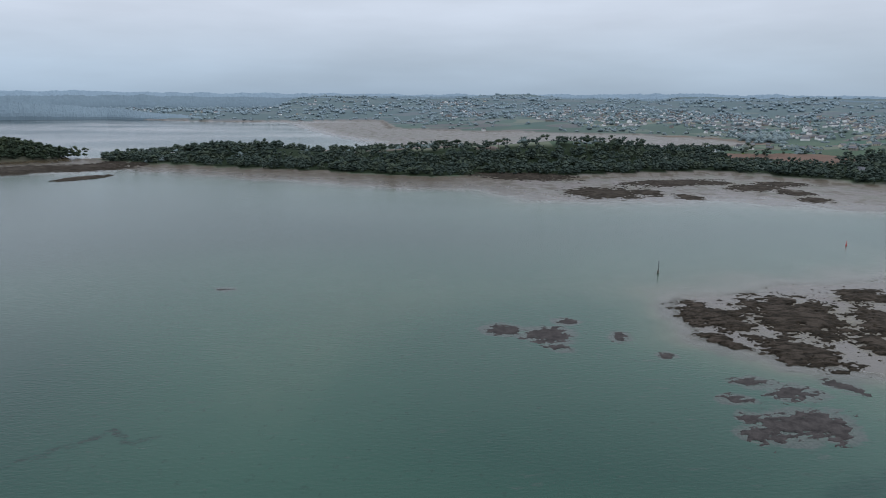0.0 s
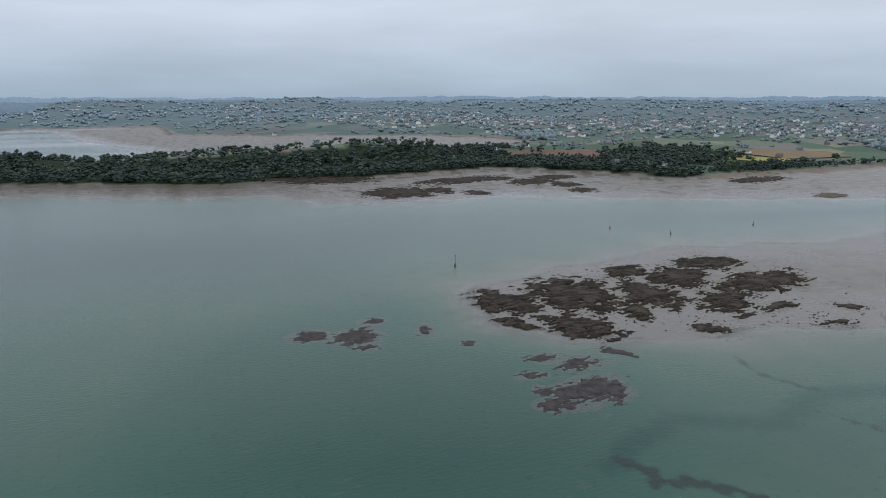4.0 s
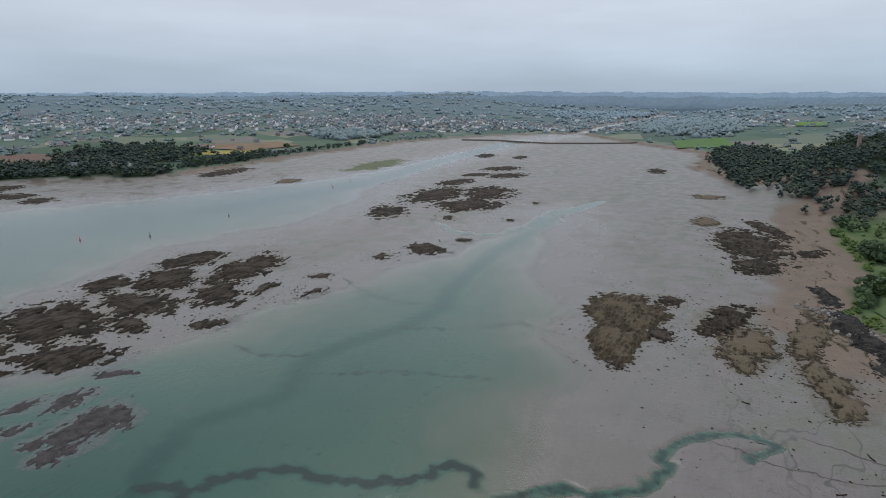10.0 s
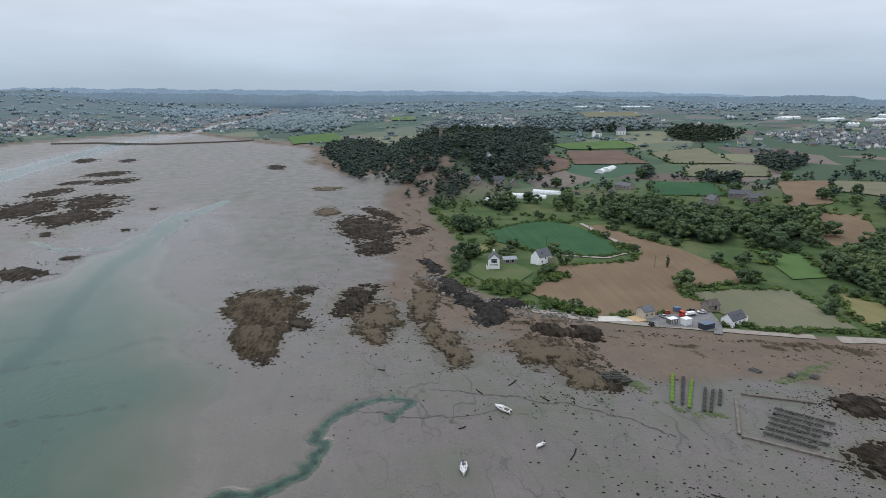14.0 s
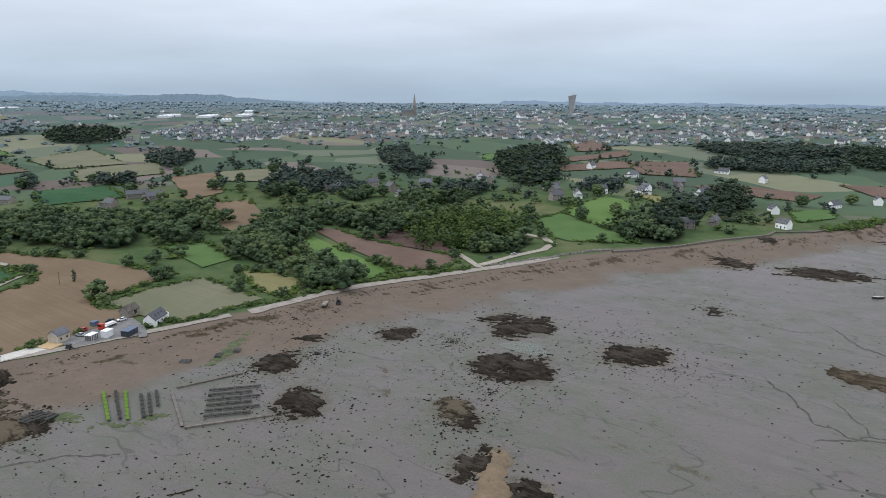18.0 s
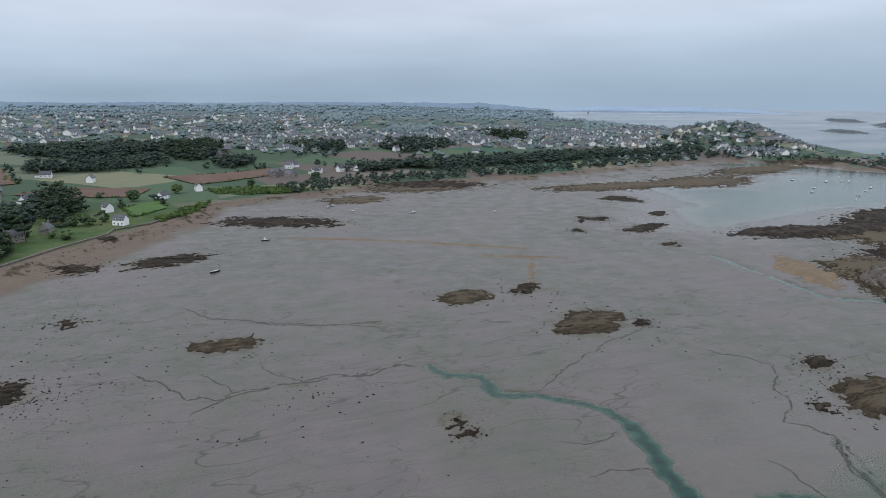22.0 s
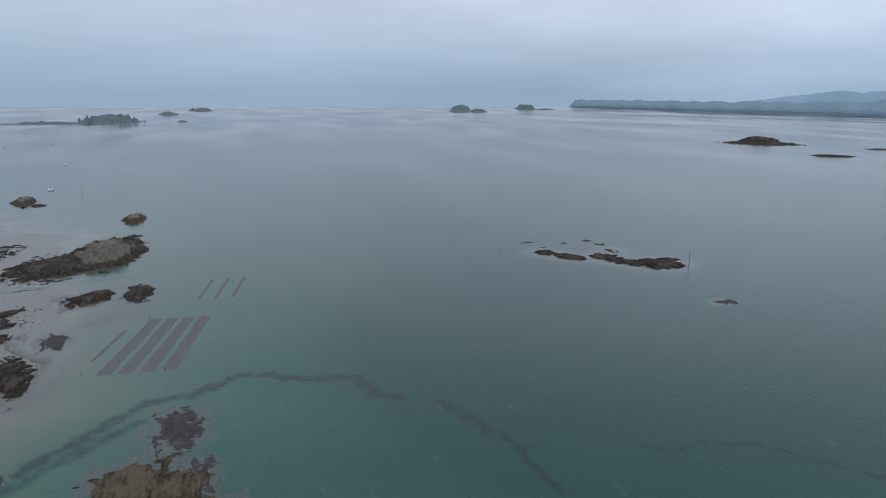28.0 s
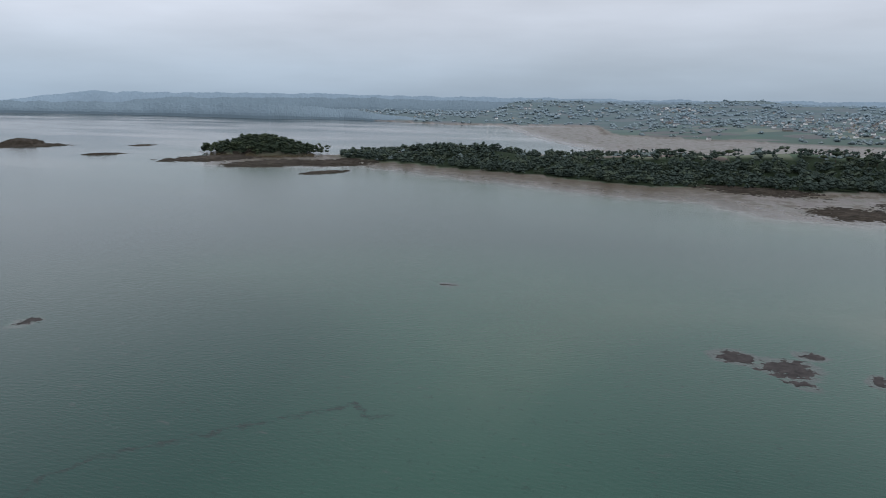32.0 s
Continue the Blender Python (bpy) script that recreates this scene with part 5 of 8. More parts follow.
def ball(rings_n=1):
    bm = bmesh.new()
    bmesh.ops.create_icosphere(bm, subdivisions=rings_n, radius=1)
    v = np.array([w.co[:] for w in bm.verts])
    f = np.array([[w.index for w in face.verts] for face in bm.faces])
    bm.free()
    return v, f


BALL, BALL_FACES = ball(1)
OCTA = np.array([(1, 0, 0), (0, 1, 0), (-1, 0, 0), (0, -1, 0), (0, 0, 1), (0, 0, -1)], float)
OCTA_FACES = np.array([(0, 1, 4), (1, 2, 4), (2, 3, 4), (3, 0, 4), (1, 0, 5), (2, 1, 5), (3, 2, 5), (0, 3, 5)])


def scatter_lumps(name, spots, material, label, category, flat=0.45):
    """Small clumps of weed or stone, each its own island in one mesh."""
    vs, fs = [], []
    xs, ys = np.array([s[0] for s in spots]), np.array([s[1] for s in spots])
    z, coast, _ = land_height(xs, ys)
    k = 0
    for (x, y, r), h, c in zip(spots, z, coast):
        if c < 6 or h < -0.25:
            continue
        s = OCTA * (1 + rock_dice.uniform(-0.35, 0.35, (len(OCTA), 1))) * (r * rock_dice.uniform(0.8, 1.8), r, r * flat)
        a = rock_dice.uniform(0, 6.283)
        c2, s2 = math.cos(a), math.sin(a)
        vs.append(np.stack([s[:, 0] * c2 - s[:, 1] * s2 + x, s[:, 0] * s2 + s[:, 1] * c2 + y, s[:, 2] + h + 0.05], -1))
        fs.append(OCTA_FACES + k)
        k += len(OCTA)
    return joined(name, np.concatenate(vs), np.concatenate(fs), material, label, category)


# wrack cast up along the beach, and weedy stones at its foot
for (ax, ay), (bx, by) in zip(SOUTH_COAST[9:23], SOUTH_COAST[10:24]):
    d = math.hypot(bx - ax, by - ay)
    nx, ny = (by - ay) / d, -(bx - ax) / d
    for off, wide, per, big in ((10, 1.2, 1.6, 0.5), (20, 2.0, 0.7, 0.5), (52, 9.0, 0.7, 0.55)):
        for _ in range(int(d * per)):
            t, o = rock_dice.uniform(), -off + rock_dice.normal(0, wide)
            x, y = ax + (bx - ax) * t - nx * o * 1, ay + (by - ay) * t - ny * o * 1
            if off < 40 or math.sin(x * 0.05) + math.sin(y * 0.043 + 1) > 0.3:
                SPECKS.append((x, y, 0.1 + big * rock_dice.uniform() ** 2))
for cx, cy, spread, count in ((120, -215, 16, 300), (150, -235, 14, 260), (110, -170, 12, 120), (190, -190, 14, 260), (110, -200, 60, 420), (60, -260, 80, 380), (160, -140, 45, 260), (-40, -230, 70, 120), (300, 60, 60, 160), (230, 0, 60, 90), (280, 210, 70, 200), (-230, -170, 50, 160), (-320, -150, 40, 120),
        (180, -230, 30, 260), (70, -350, 60, 160), (430, 150, 90, 120), (150, -90, 50, 300), (215, -70, 40, 260), (200, -160, 35, 300), (130, -130, 60, 300), (230, -215, 30, 260), (90, -290, 50, 200), (150, 300, 90, 200)):
    for _ in range(count):
        a, q = rock_dice.uniform(0, 6.283), spread * abs(rock_dice.normal(0, 0.6))
        SPECKS.append((cx + q * math.cos(a), cy + q * math.sin(a), 0.12 + 0.4 * rock_dice.uniform() ** 2))
scatter_lumps("wrack_clumps", SPECKS, WEED, "small dark clumps of wrack strewn over the mud", "seaweed")


# ---- fields ----
def field_mat(name, a, b, row=None, turn=0):
    m, nt, bs = base_mat(name, 0.95, 0.1)
    big, fine = noise_node(nt, 0.03, 4, 0.6), noise_node(nt, 0.5, 4, 0.7)
    col = mixrgb(nt, span(nt, math_node(nt, "ADD", math_node(nt, "MULTIPLY", big, 0.7), math_node(nt, "MULTIPLY", fine, 0.3)), 0.38, 0.62), a, b)
    rows = noise_node(nt, 0.35, 2, 0.5, stretch=(0.02, 3.0, 1, turn))
    col = mixrgb(nt, span(nt, rows, 0.4, 0.6, 0, 0.45 if row else 0.2), col, row or a)
    nt.links.new(col, bs.inputs["Base Color"])
    nt.links.new(bump_node(nt, math_node(nt, "ADD", rows, fine), 0.15), bs.inputs["Normal"])
    return m


FIELD_LOOKS = {
    "crop": (field_mat("dark_green_crop", (0.029, 0.079, 0.035), (0.045, 0.104, 0.045), (0.020, 0.054, 0.025), 60), "dense dark green vegetable crop in rows"),
    "tan": (field_mat("bare_tan_soil", (0.152, 0.110, 0.071), (0.190, 0.140, 0.093), (0.134, 0.098, 0.064), 75), "bare tan soil with faint drill lines"),
    "pale": (field_mat("pale_green_soil", (0.134, 0.136, 0.088), (0.174, 0.164, 0.110), (0.118, 0.130, 0.075), 40), "pale soil with a thin green cover"),
    "straw": (field_mat("mown_straw", (0.168, 0.158, 0.075), (0.224, 0.192, 0.094), (0.123, 0.136, 0.056), 30), "mown straw-coloured grass"),
    "meadow": (field_mat("meadow", (0.062, 0.119, 0.037), (0.095, 0.153, 0.053), (0.073, 0.124, 0.044), 20), "green meadow grass"),
    "lime": (field_mat("fresh_grass", (0.087, 0.153, 0.043), (0.112, 0.179, 0.055), (0.078, 0.136, 0.037), 50), "fresh light green grass"),
    "brown": (field_mat("brown_soil", (0.118, 0.079, 0.062), (0.162, 0.113, 0.090), (0.101, 0.070, 0.056), 55), "brown tilled soil"),
    "plough": (field_mat("ploughed_soil", (0.078, 0.052, 0.045), (0.118, 0.079, 0.065), (0.058, 0.041, 0.037), 35), "dark ploughed soil with furrows"),
    "yellow": (field_mat("ripe_rape", (0.213, 0.186, 0.056), (0.269, 0.226, 0.075), None, 10), "yellow field of ripening rape"),
    "lawn": (field_mat("lawn", (0.056, 0.102, 0.035), (0.106, 0.119, 0.056), None, 10), "rough garden lawn"),
}


def grid_patch(outline, gap, lift):
    """A patch of ground within an outline, its rim drawn to the outline, lifted a little off the sheet."""
    xs, ys = [p[0] for p in outline], [p[1] for p in outline]
    x, y = np.meshgrid(np.arange(min(xs) - gap, max(xs) + 2 * gap, gap), np.arange(min(ys) - gap, max(ys) + 2 * gap, gap), indexing="ij")
    shape = x.shape
    x, y = x.ravel(), y.ravel()
    d = chain_distance(x, y, outline)
    idx = np.arange(len(x)).reshape(shape)
    f = np.stack([idx[:-1, :-1], idx[1:, :-1], idx[1:, 1:], idx[:-1, 1:]], -1).reshape(-1, 4)
    f = f[(d[f] < 0).any(axis=1)]
    out = d > 0
    e = 0.05
    gx = (chain_distance(x + e, y, outline) - d) / e
    gy = (chain_distance(x, y + e, outline) - d) / e
    x, y = np.where(out, x - gx * d, x), np.where(out, y - gy * d, y)
    used = np.unique(f)
    back = np.zeros(len(x), int)
    back[used] = np.arange(len(used))
    x, y = x[used], y[used]
    z, _, _ = land_height(x, y)
    return np.stack([x, y, z + lift], -1), back[f]


for sort, outline in FIELDS:
    far = min(math.hypot(*p) for p in outline)
    v, f = grid_patch(outline, max(2.5, far * 0.009), 0.15 + 0.0011 * far)
    if len(f):
        tagged(sheet("field", v, f, FIELD_LOOKS[sort][0]), FIELD_LOOKS[sort][1], "field", kind="structure")

# ---- trees ----
tree_dice = np.random.RandomState(11)


def crown_points(clumps, leaves, radius, height, base, seed, sort="oak", fine=True):
    """An uneven crown: leafy clumps with many small sprays of leaves round them. Vertices and triangles."""
    r = np.random.RandomState(seed)
    shape, shape_f = (BALL, BALL_FACES) if fine else (OCTA, OCTA_FACES)
    vs, fs, mids = [], [], []
    for k in range(clumps):
        a, u = r.uniform(0, 6.283), r.uniform(-1, 1)
        q = r.uniform(0.45, 1.0) ** 0.5
        ring = math.sqrt(max(0, 1 - u * u)) * q
        if sort == "pine":
            ring, u = r.uniform(0.2, 1.0), r.uniform(-0.25, 0.5)
        x, y = radius * ring * math.cos(a), radius * ring * math.sin(a)
        z = base + (height - base) * (0.5 + 0.5 * u * q)
        size = radius * r.uniform(0.26, 0.46) * (1.75 if clumps < 6 else 1.3 if clumps < 12 else 1.0)
        b = shape * (1 + r.uniform(-0.35, 0.3, (len(shape), 1))) * (size, size, size * r.uniform(0.6, 0.9)) + (x, y, z)
        vs.append(b)
        fs.append(shape_f + k * len(shape))
        mids.append((x, y, z, size))
    mids = np.array(mids)[r.randint(clumps, size=leaves)]
    way = r.normal(0, 1, (leaves, 3))
    way[:, 2] = np.abs(way[:, 2]) * 0.9 - 0.25
    way /= np.linalg.norm(way, axis=1)[:, None]
    at = mids[:, :3] + way * (mids[:, 3] * r.uniform(0.8, 1.12, leaves))[:, None] * (1, 1, 0.8)
    spread = radius * (0.085 if leaves > 300 else 0.12 if leaves > 100 else 0.20 if leaves > 30 else 0.3)
    tips = at[:, None, :] + r.normal(0, spread, (leaves, 3, 3)) * (1, 1, 0.7)
    vs.append(tips.reshape(-1, 3))
    fs.append(np.arange(leaves * 3).reshape(-1, 3) + clumps * len(shape))
    return np.concatenate(vs), np.concatenate(fs)


SORTS = {"oak": (5.2, 10.5, 1.5, LEAF), "pine": (5.0, 14.0, 1.5, PINE), "poplar": (2.6, 13.0, 1.0, BUSH), "bush": (2.4, 2.8, 0.1, BUSH), "far": (9.5, 6.0, -1.0, HAZED_WOOD)}
CROWNS = {}
for sort_name, (radius, high, low, _) in SORTS.items():
    for tier, clumps, leaves in ((0, 16, 200), (1, 3, 10) if sort_name == "far" else (1, 6, 34), (2, 3, 2)) if sort_name != "bush" else ((0, 5, 60), (1, 3, 16), (2, 2, 4)):
        CROWNS[sort_name, tier] = [crown_points(clumps, leaves, radius, high, low, 100 + k, "oak", tier == 0 and sort_name != "bush") for k in range(7)]
PLANTED = {}


def plant(sort, x, y, scale=1.0):
    PLANTED.setdefault(sort, []).append((x, y, scale))


def inside_lobe(cx, cy, rx, ry, turn, n):
    a, q = tree_dice.uniform(0, 6.283, n), np.sqrt(tree_dice.uniform(0, 1, n)) * (1 + 0.18 * np.sin(tree_dice.uniform(0, 6.283, n)))
    u, v = rx * q * np.cos(a), ry * q * np.sin(a)
    c, s = math.cos(radians(turn)), math.sin(radians(turn))
    return cx + u * c - v * s, cy + u * s + v * c


for sort, cx, cy, rx, ry, turn in WOODS:
    far = math.hypot(cx, cy)
    gap = (2.6 if sort == "bush" else 5.0 if sort == "poplar" else 7.8) * max(1.0, far / 900)
    n = int(min(max(3, math.pi * rx * ry / gap ** 2), 520))
    xs, ys = inside_lobe(cx, cy, rx, ry, turn, n)
    for x, y in zip(xs, ys):
        plant(sort if far < 1500 or sort == "pine" else "far", x, y, tree_dice.uniform(0.7, 1.2) * max(1.0, min(1.5, far / 1100)))

# garden trees between the town houses
for cx, cy, rx, ry, turn, n in TOWNS:
    far = math.hypot(cx, cy)
    for x, y in zip(*inside_lobe(cx, cy, rx * 1.05, ry * 1.05, turn, int(n * 1.6))):
        plant("oak" if far < 1000 else "far", x, y, tree_dice.uniform(0.5, 1.0) * max(1.0, min(1.2, far / 1500)))

# the wooded ridge across the channel, and the pines on its islet
n = 5200
xs, ys = tree_dice.uniform(-520, 640, n), tree_dice.uniform(700, 1240, n)
zs, coasts, _ = land_height(xs, ys)
open_grass = np.max([lobe(xs, ys, -170, 1080, 75, 40, 0), lobe(xs, ys, 130, 1075, 45, 25, 0), lobe(xs, ys, 560, 960, 120, 70, 0)], axis=0)
for x, y, c, o in zip(xs, ys, coasts, open_grass):
    if -c > 3 and o < 0 and (-c < 130 or tree_dice.uniform() < 0.25) and not (x > 560 and -c > 70):
        plant("oak", x, y, tree_dice.uniform(0.75, 1.35))
xs, ys = inside_lobe(-685, 1105, 118, 52, 10, 460)
for x, y in zip(xs, ys):
    plant("pine", x, y, tree_dice.uniform(1.0, 1.3))

xs, ys = inside_lobe(-1050, -1085, 300, 150, 35, 300)
for x, y in zip(xs, ys):
    plant("oak", x, y, tree_dice.uniform(0.5, 1.0))
xs, ys = inside_lobe(-1085, -1070, 70, 34, 35, 90)
for x, y in zip(xs, ys):
    plant("pine", x, y, tree_dice.uniform(0.6, 0.9))

# shore scrub along the coasts
def along(chain, step):
    for (ax, ay), (bx, by) in zip(chain, chain[1:]):
        d = math.hypot(bx - ax, by - ay)
        for k in range(int(d / step)):
            yield ax + (bx - ax) * (k + 0.5) * step / d, ay + (by - ay) * (k + 0.5) * step / d, (-(by - ay) / d, (bx - ax) / d)


for chain, side, step, deep, sort in ((SOUTH_COAST[4:8], 1, 7, 26, "oak"), (SOUTH_COAST[7:12], 1, 3.5, 10, "bush"), (SOUTH_COAST[12:16], 1, 3.0, 6, "bush"), (SOUTH_COAST[22:29], 1, 2.4, 60, "oak"), (SOUTH_COAST[28:32], 1, 6, 40, "oak"),
        (NORTH_COAST[2:9], -1, 6, 20, "oak")):
    for x, y, (nx, ny) in along(chain, step):
        q = tree_dice.uniform(-0.05, 1) * deep + 3
        plant(sort, x + side * nx * q, y + side * ny * q, tree_dice.uniform(0.55, 1.0))

# hedges along the near fields
for sort, outline in FIELDS:
    far = min(math.hypot(*p) for p in outline)
    if far < 1100 and sort not in ("lawn",):
        line = np.array([(x, y) for x, y, _ in along(outline + outline[:1], max(3.0, far * 0.007))])
        line += tree_dice.normal(0, 0.9, line.shape)
        inland = -land_height(line[:, 0], line[:, 1])[1]
        for (x, y), i, w in zip(line, inland, wave(line[:, 0], line[:, 1], 90, 41)):
            if i > 9 and w > -0.25:
                plant("bush", x, y, tree_dice.uniform(0.45, 1.0))
                if tree_dice.uniform() < 0.07:
                    plant("oak", x, y, tree_dice.uniform(0.5, 0.9))

# hedgerows, copses and garden trees over the country behind
n = 30000
ang, rad = tree_dice.uniform(0, 6.283, n), 500 * (4700 / 500) ** tree_dice.uniform(0, 1, n) ** 0.8
xs, ys = rad * np.cos(ang), rad * np.sin(ang)
zs, coasts, _ = land_height(xs, ys)
thick = 0.5 * (ys > 2300) * (xs < 600) + wave(xs, ys, 420, 51) + 0.7 * wave(xs, ys, 150, 52) + 0.25 * smooth(rad, 1500, 3500)
in_field = np.zeros(n, bool)
for sort, outline in FIELDS:
    in_field |= chain_distance(xs, ys, outline) < 2
hedgerow = (np.minimum(np.abs(wave(xs, ys, 420, 61)), np.abs(wave(xs, ys, 300, 62))) < 0.045) & (rad > 900)
keep = (coasts < -12) & ~in_field & ((thick > 0.70 - 0.45 * smooth(rad, 1000, 2600)) | hedgerow) & (rad > 650)
for x, y, r in zip(xs[keep], ys[keep], rad[keep]):
    plant("oak" if r < 1050 else "far", x, y, tree_dice.uniform(0.5, 1.0) * max(1.0, min(1.9, r / 1700)))


# thickets and hedges that fill the corners between the near fields
n = 5200
xs, ys = tree_dice.uniform(60, 720, n), tree_dice.uniform(-760, -60, n)
zs, coasts, _ = land_height(xs, ys)
free = (coasts < -22) & (np.hypot(xs, ys) < 780)
for sort, outline in FIELDS:
    free &= chain_distance(xs, ys, outline) > 3
for _, hx, hy, _ in HOUSES + [("", 385, -74, 0), ("", 393, -106, 0), ("", 288, -145, 0), ("", 640, -155, 0), ("", 800, -295, 0)]:
    free &= np.hypot(xs - hx, ys - hy) > 15
for line in ([(202, -346), (263, -384), (310, -385)], [(204, -350), (189, -412), (221, -447)], [(500, -167), (406, -174), (393, -150), (412, -118)]):
    free &= chain_distance(xs, ys, line, closed=False) > 7
lines = np.minimum(np.abs(wave(xs, ys, 160, 63)), np.abs(wave(xs, ys, 120, 64)))
for x, y, w in zip(xs[free], ys[free], lines[free]):
    if w < 0.10:
        plant("oak" if tree_dice.uniform() < 0.4 else "bush", x, y, tree_dice.uniform(0.45, 0.9))
    elif w > 0.9 or tree_dice.uniform() < 0.05:
        plant("bush", x, y, tree_dice.uniform(0.6, 1.3))


def bake_woods():
    for sort, spots in PLANTED.items():
        radius, high, low, material = SORTS[sort]
        spots = np.array(spots)
        z, coast, _ = land_height(spots[:, 0], spots[:, 1])
        for tier, (a, b) in enumerate(((0, 620), (620, 1420), (1420, 9000))):
            d = np.hypot(spots[:, 0], spots[:, 1])
            pick = np.where((d >= a) & (d < b) & (z > 1.0))[0]
            if not len(pick):
                continue
            vs, fs, tones, k = [], [], [], 0
            for i in pick:
                v, f = CROWNS[sort, tier][i % 7]
                tones.append(np.full(len(v), tree_dice.uniform()))
                t, s = tree_dice.uniform(0, 6.283), spots[i, 2]
                c, sn = math.cos(t) * s, math.sin(t) * s
                vs.append(np.stack([v[:, 0] * c - v[:, 1] * sn + spots[i, 0], v[:, 0] * sn + v[:, 1] * c + spots[i, 1], v[:, 2] * s * (0.9 + 0.2 * tree_dice.uniform()) + z[i] - 0.3], -1))
                fs.append(f + k)
                k += len(v)
            names = {"oak": ("woodland", "mixed dark green broadleaf woodland"), "pine": ("pine_wood", "dark stand of old pines"), "poplar": ("young_wood", "light green young broadleaf wood"),
                     "bush": ("hedge_scrub", "green hedge and shore scrub"), "far": ("distant_woodland", "mist-toned woods and hedgerows of the country behind")}
            # oaks past 620 m and all trees past 1420 m get haze-tinted colours
            ob = joined(names[sort][0], np.concatenate(vs), np.concatenate(fs), HAZED_WOOD if tier == 2 else HAZED_LEAF if sort == "oak" and tier else material, names[sort][1], "trees", {"tree": np.concatenate(tones)})
            ob.data.polygons.foreach_set("use_smooth", np.full(len(ob.data.polygons), tier == 2))


bake_woods()

# ---- houses ----
SLATE = mottled("slate", (0.062, 0.067, 0.077), (0.112, 0.120, 0.134), 0.6, 0.6, 0.4, 5, vary=0.3)
WHITE_WALL = mottled("white_render", (0.76, 0.76, 0.74), (0.86, 0.86, 0.84), 0.4, 0.9, 0.2, 5, vary=0.12)
STONE_WALL = mottled("granite_wall", (0.16, 0.145, 0.125), (0.30, 0.275, 0.24), 0.8, 0.9, 0.2, 5, vary=0.25)
CREAM_WALL = mottled("cream_render", (0.42, 0.38, 0.31), (0.58, 0.53, 0.44), 0.5, 0.9, 0.2, 5, vary=0.15)
GLASS = mottled("window_glass", (0.015, 0.018, 0.022), (0.03, 0.035, 0.04), 0.8, 0.1, 0.5, 3)
FRAME = mottled("white_frame", (0.65, 0.65, 0.63), (0.78, 0.78, 0.76), 2.0, 0.6, 0.3, 3)
BLUE_DOOR = mottled("painted_door", (0.05, 0.09, 0.16), (0.07, 0.12, 0.2), 2.0, 0.6, 0.3, 3)
BRICK = mottled("chimney_stone", (0.18, 0.14, 0.115), (0.30, 0.24, 0.20), 1.0, 0.9, 0.2, 4)
TIN = mottled("grey_sheet_roof", (0.22, 0.24, 0.26), (0.34, 0.36, 0.38), 0.5, 0.5, 0.4, 5)
PLASTIC = mottled("tunnel_film", (0.62, 0.65, 0.66), (0.78, 0.80, 0.80), 0.4, 0.35, 0.5, 4)


def gable_body(w, d, eave, ridge):
    """Walls with gables: w along the ridge, d across."""
    return loft([[(x, -d / 2, -1.2), (x, d / 2, -1.2), (x, d / 2, eave), (x, 0, ridge), (x, -d / 2, eave)] for x in (-w / 2, w / 2)])


def gable_roof(w, d, eave, ridge, over=0.35, thick=0.25):
    s = (ridge - eave) / (d / 2)
    e, z = d / 2 + over, eave - over * s
    return loft([[(x, -e, z + 0.03), (x, 0, ridge + 0.03), (x, e, z + 0.03), (x, e, z + thick + 0.05), (x, 0, ridge + thick + 0.12), (x, -e, z + thick + 0.05)] for x in (-w / 2 - over * 0.6, w / 2 + over * 0.6)])


def add_window(house, x, y, z, w, h, turn):
    """A framed window set 3 cm proud of a wall that faces along turn."""
    win = part("window", bm_box(bmesh.new(), 0, 0, 0, w + 0.2, 0.12, h + 0.2), FRAME, house)
    win.matrix_local = pose(x, y, z - 0.1, 0, 0, turn)
    part("pane", box(0, -0.05, 0.1, w, 0.08, h), GLASS, win)


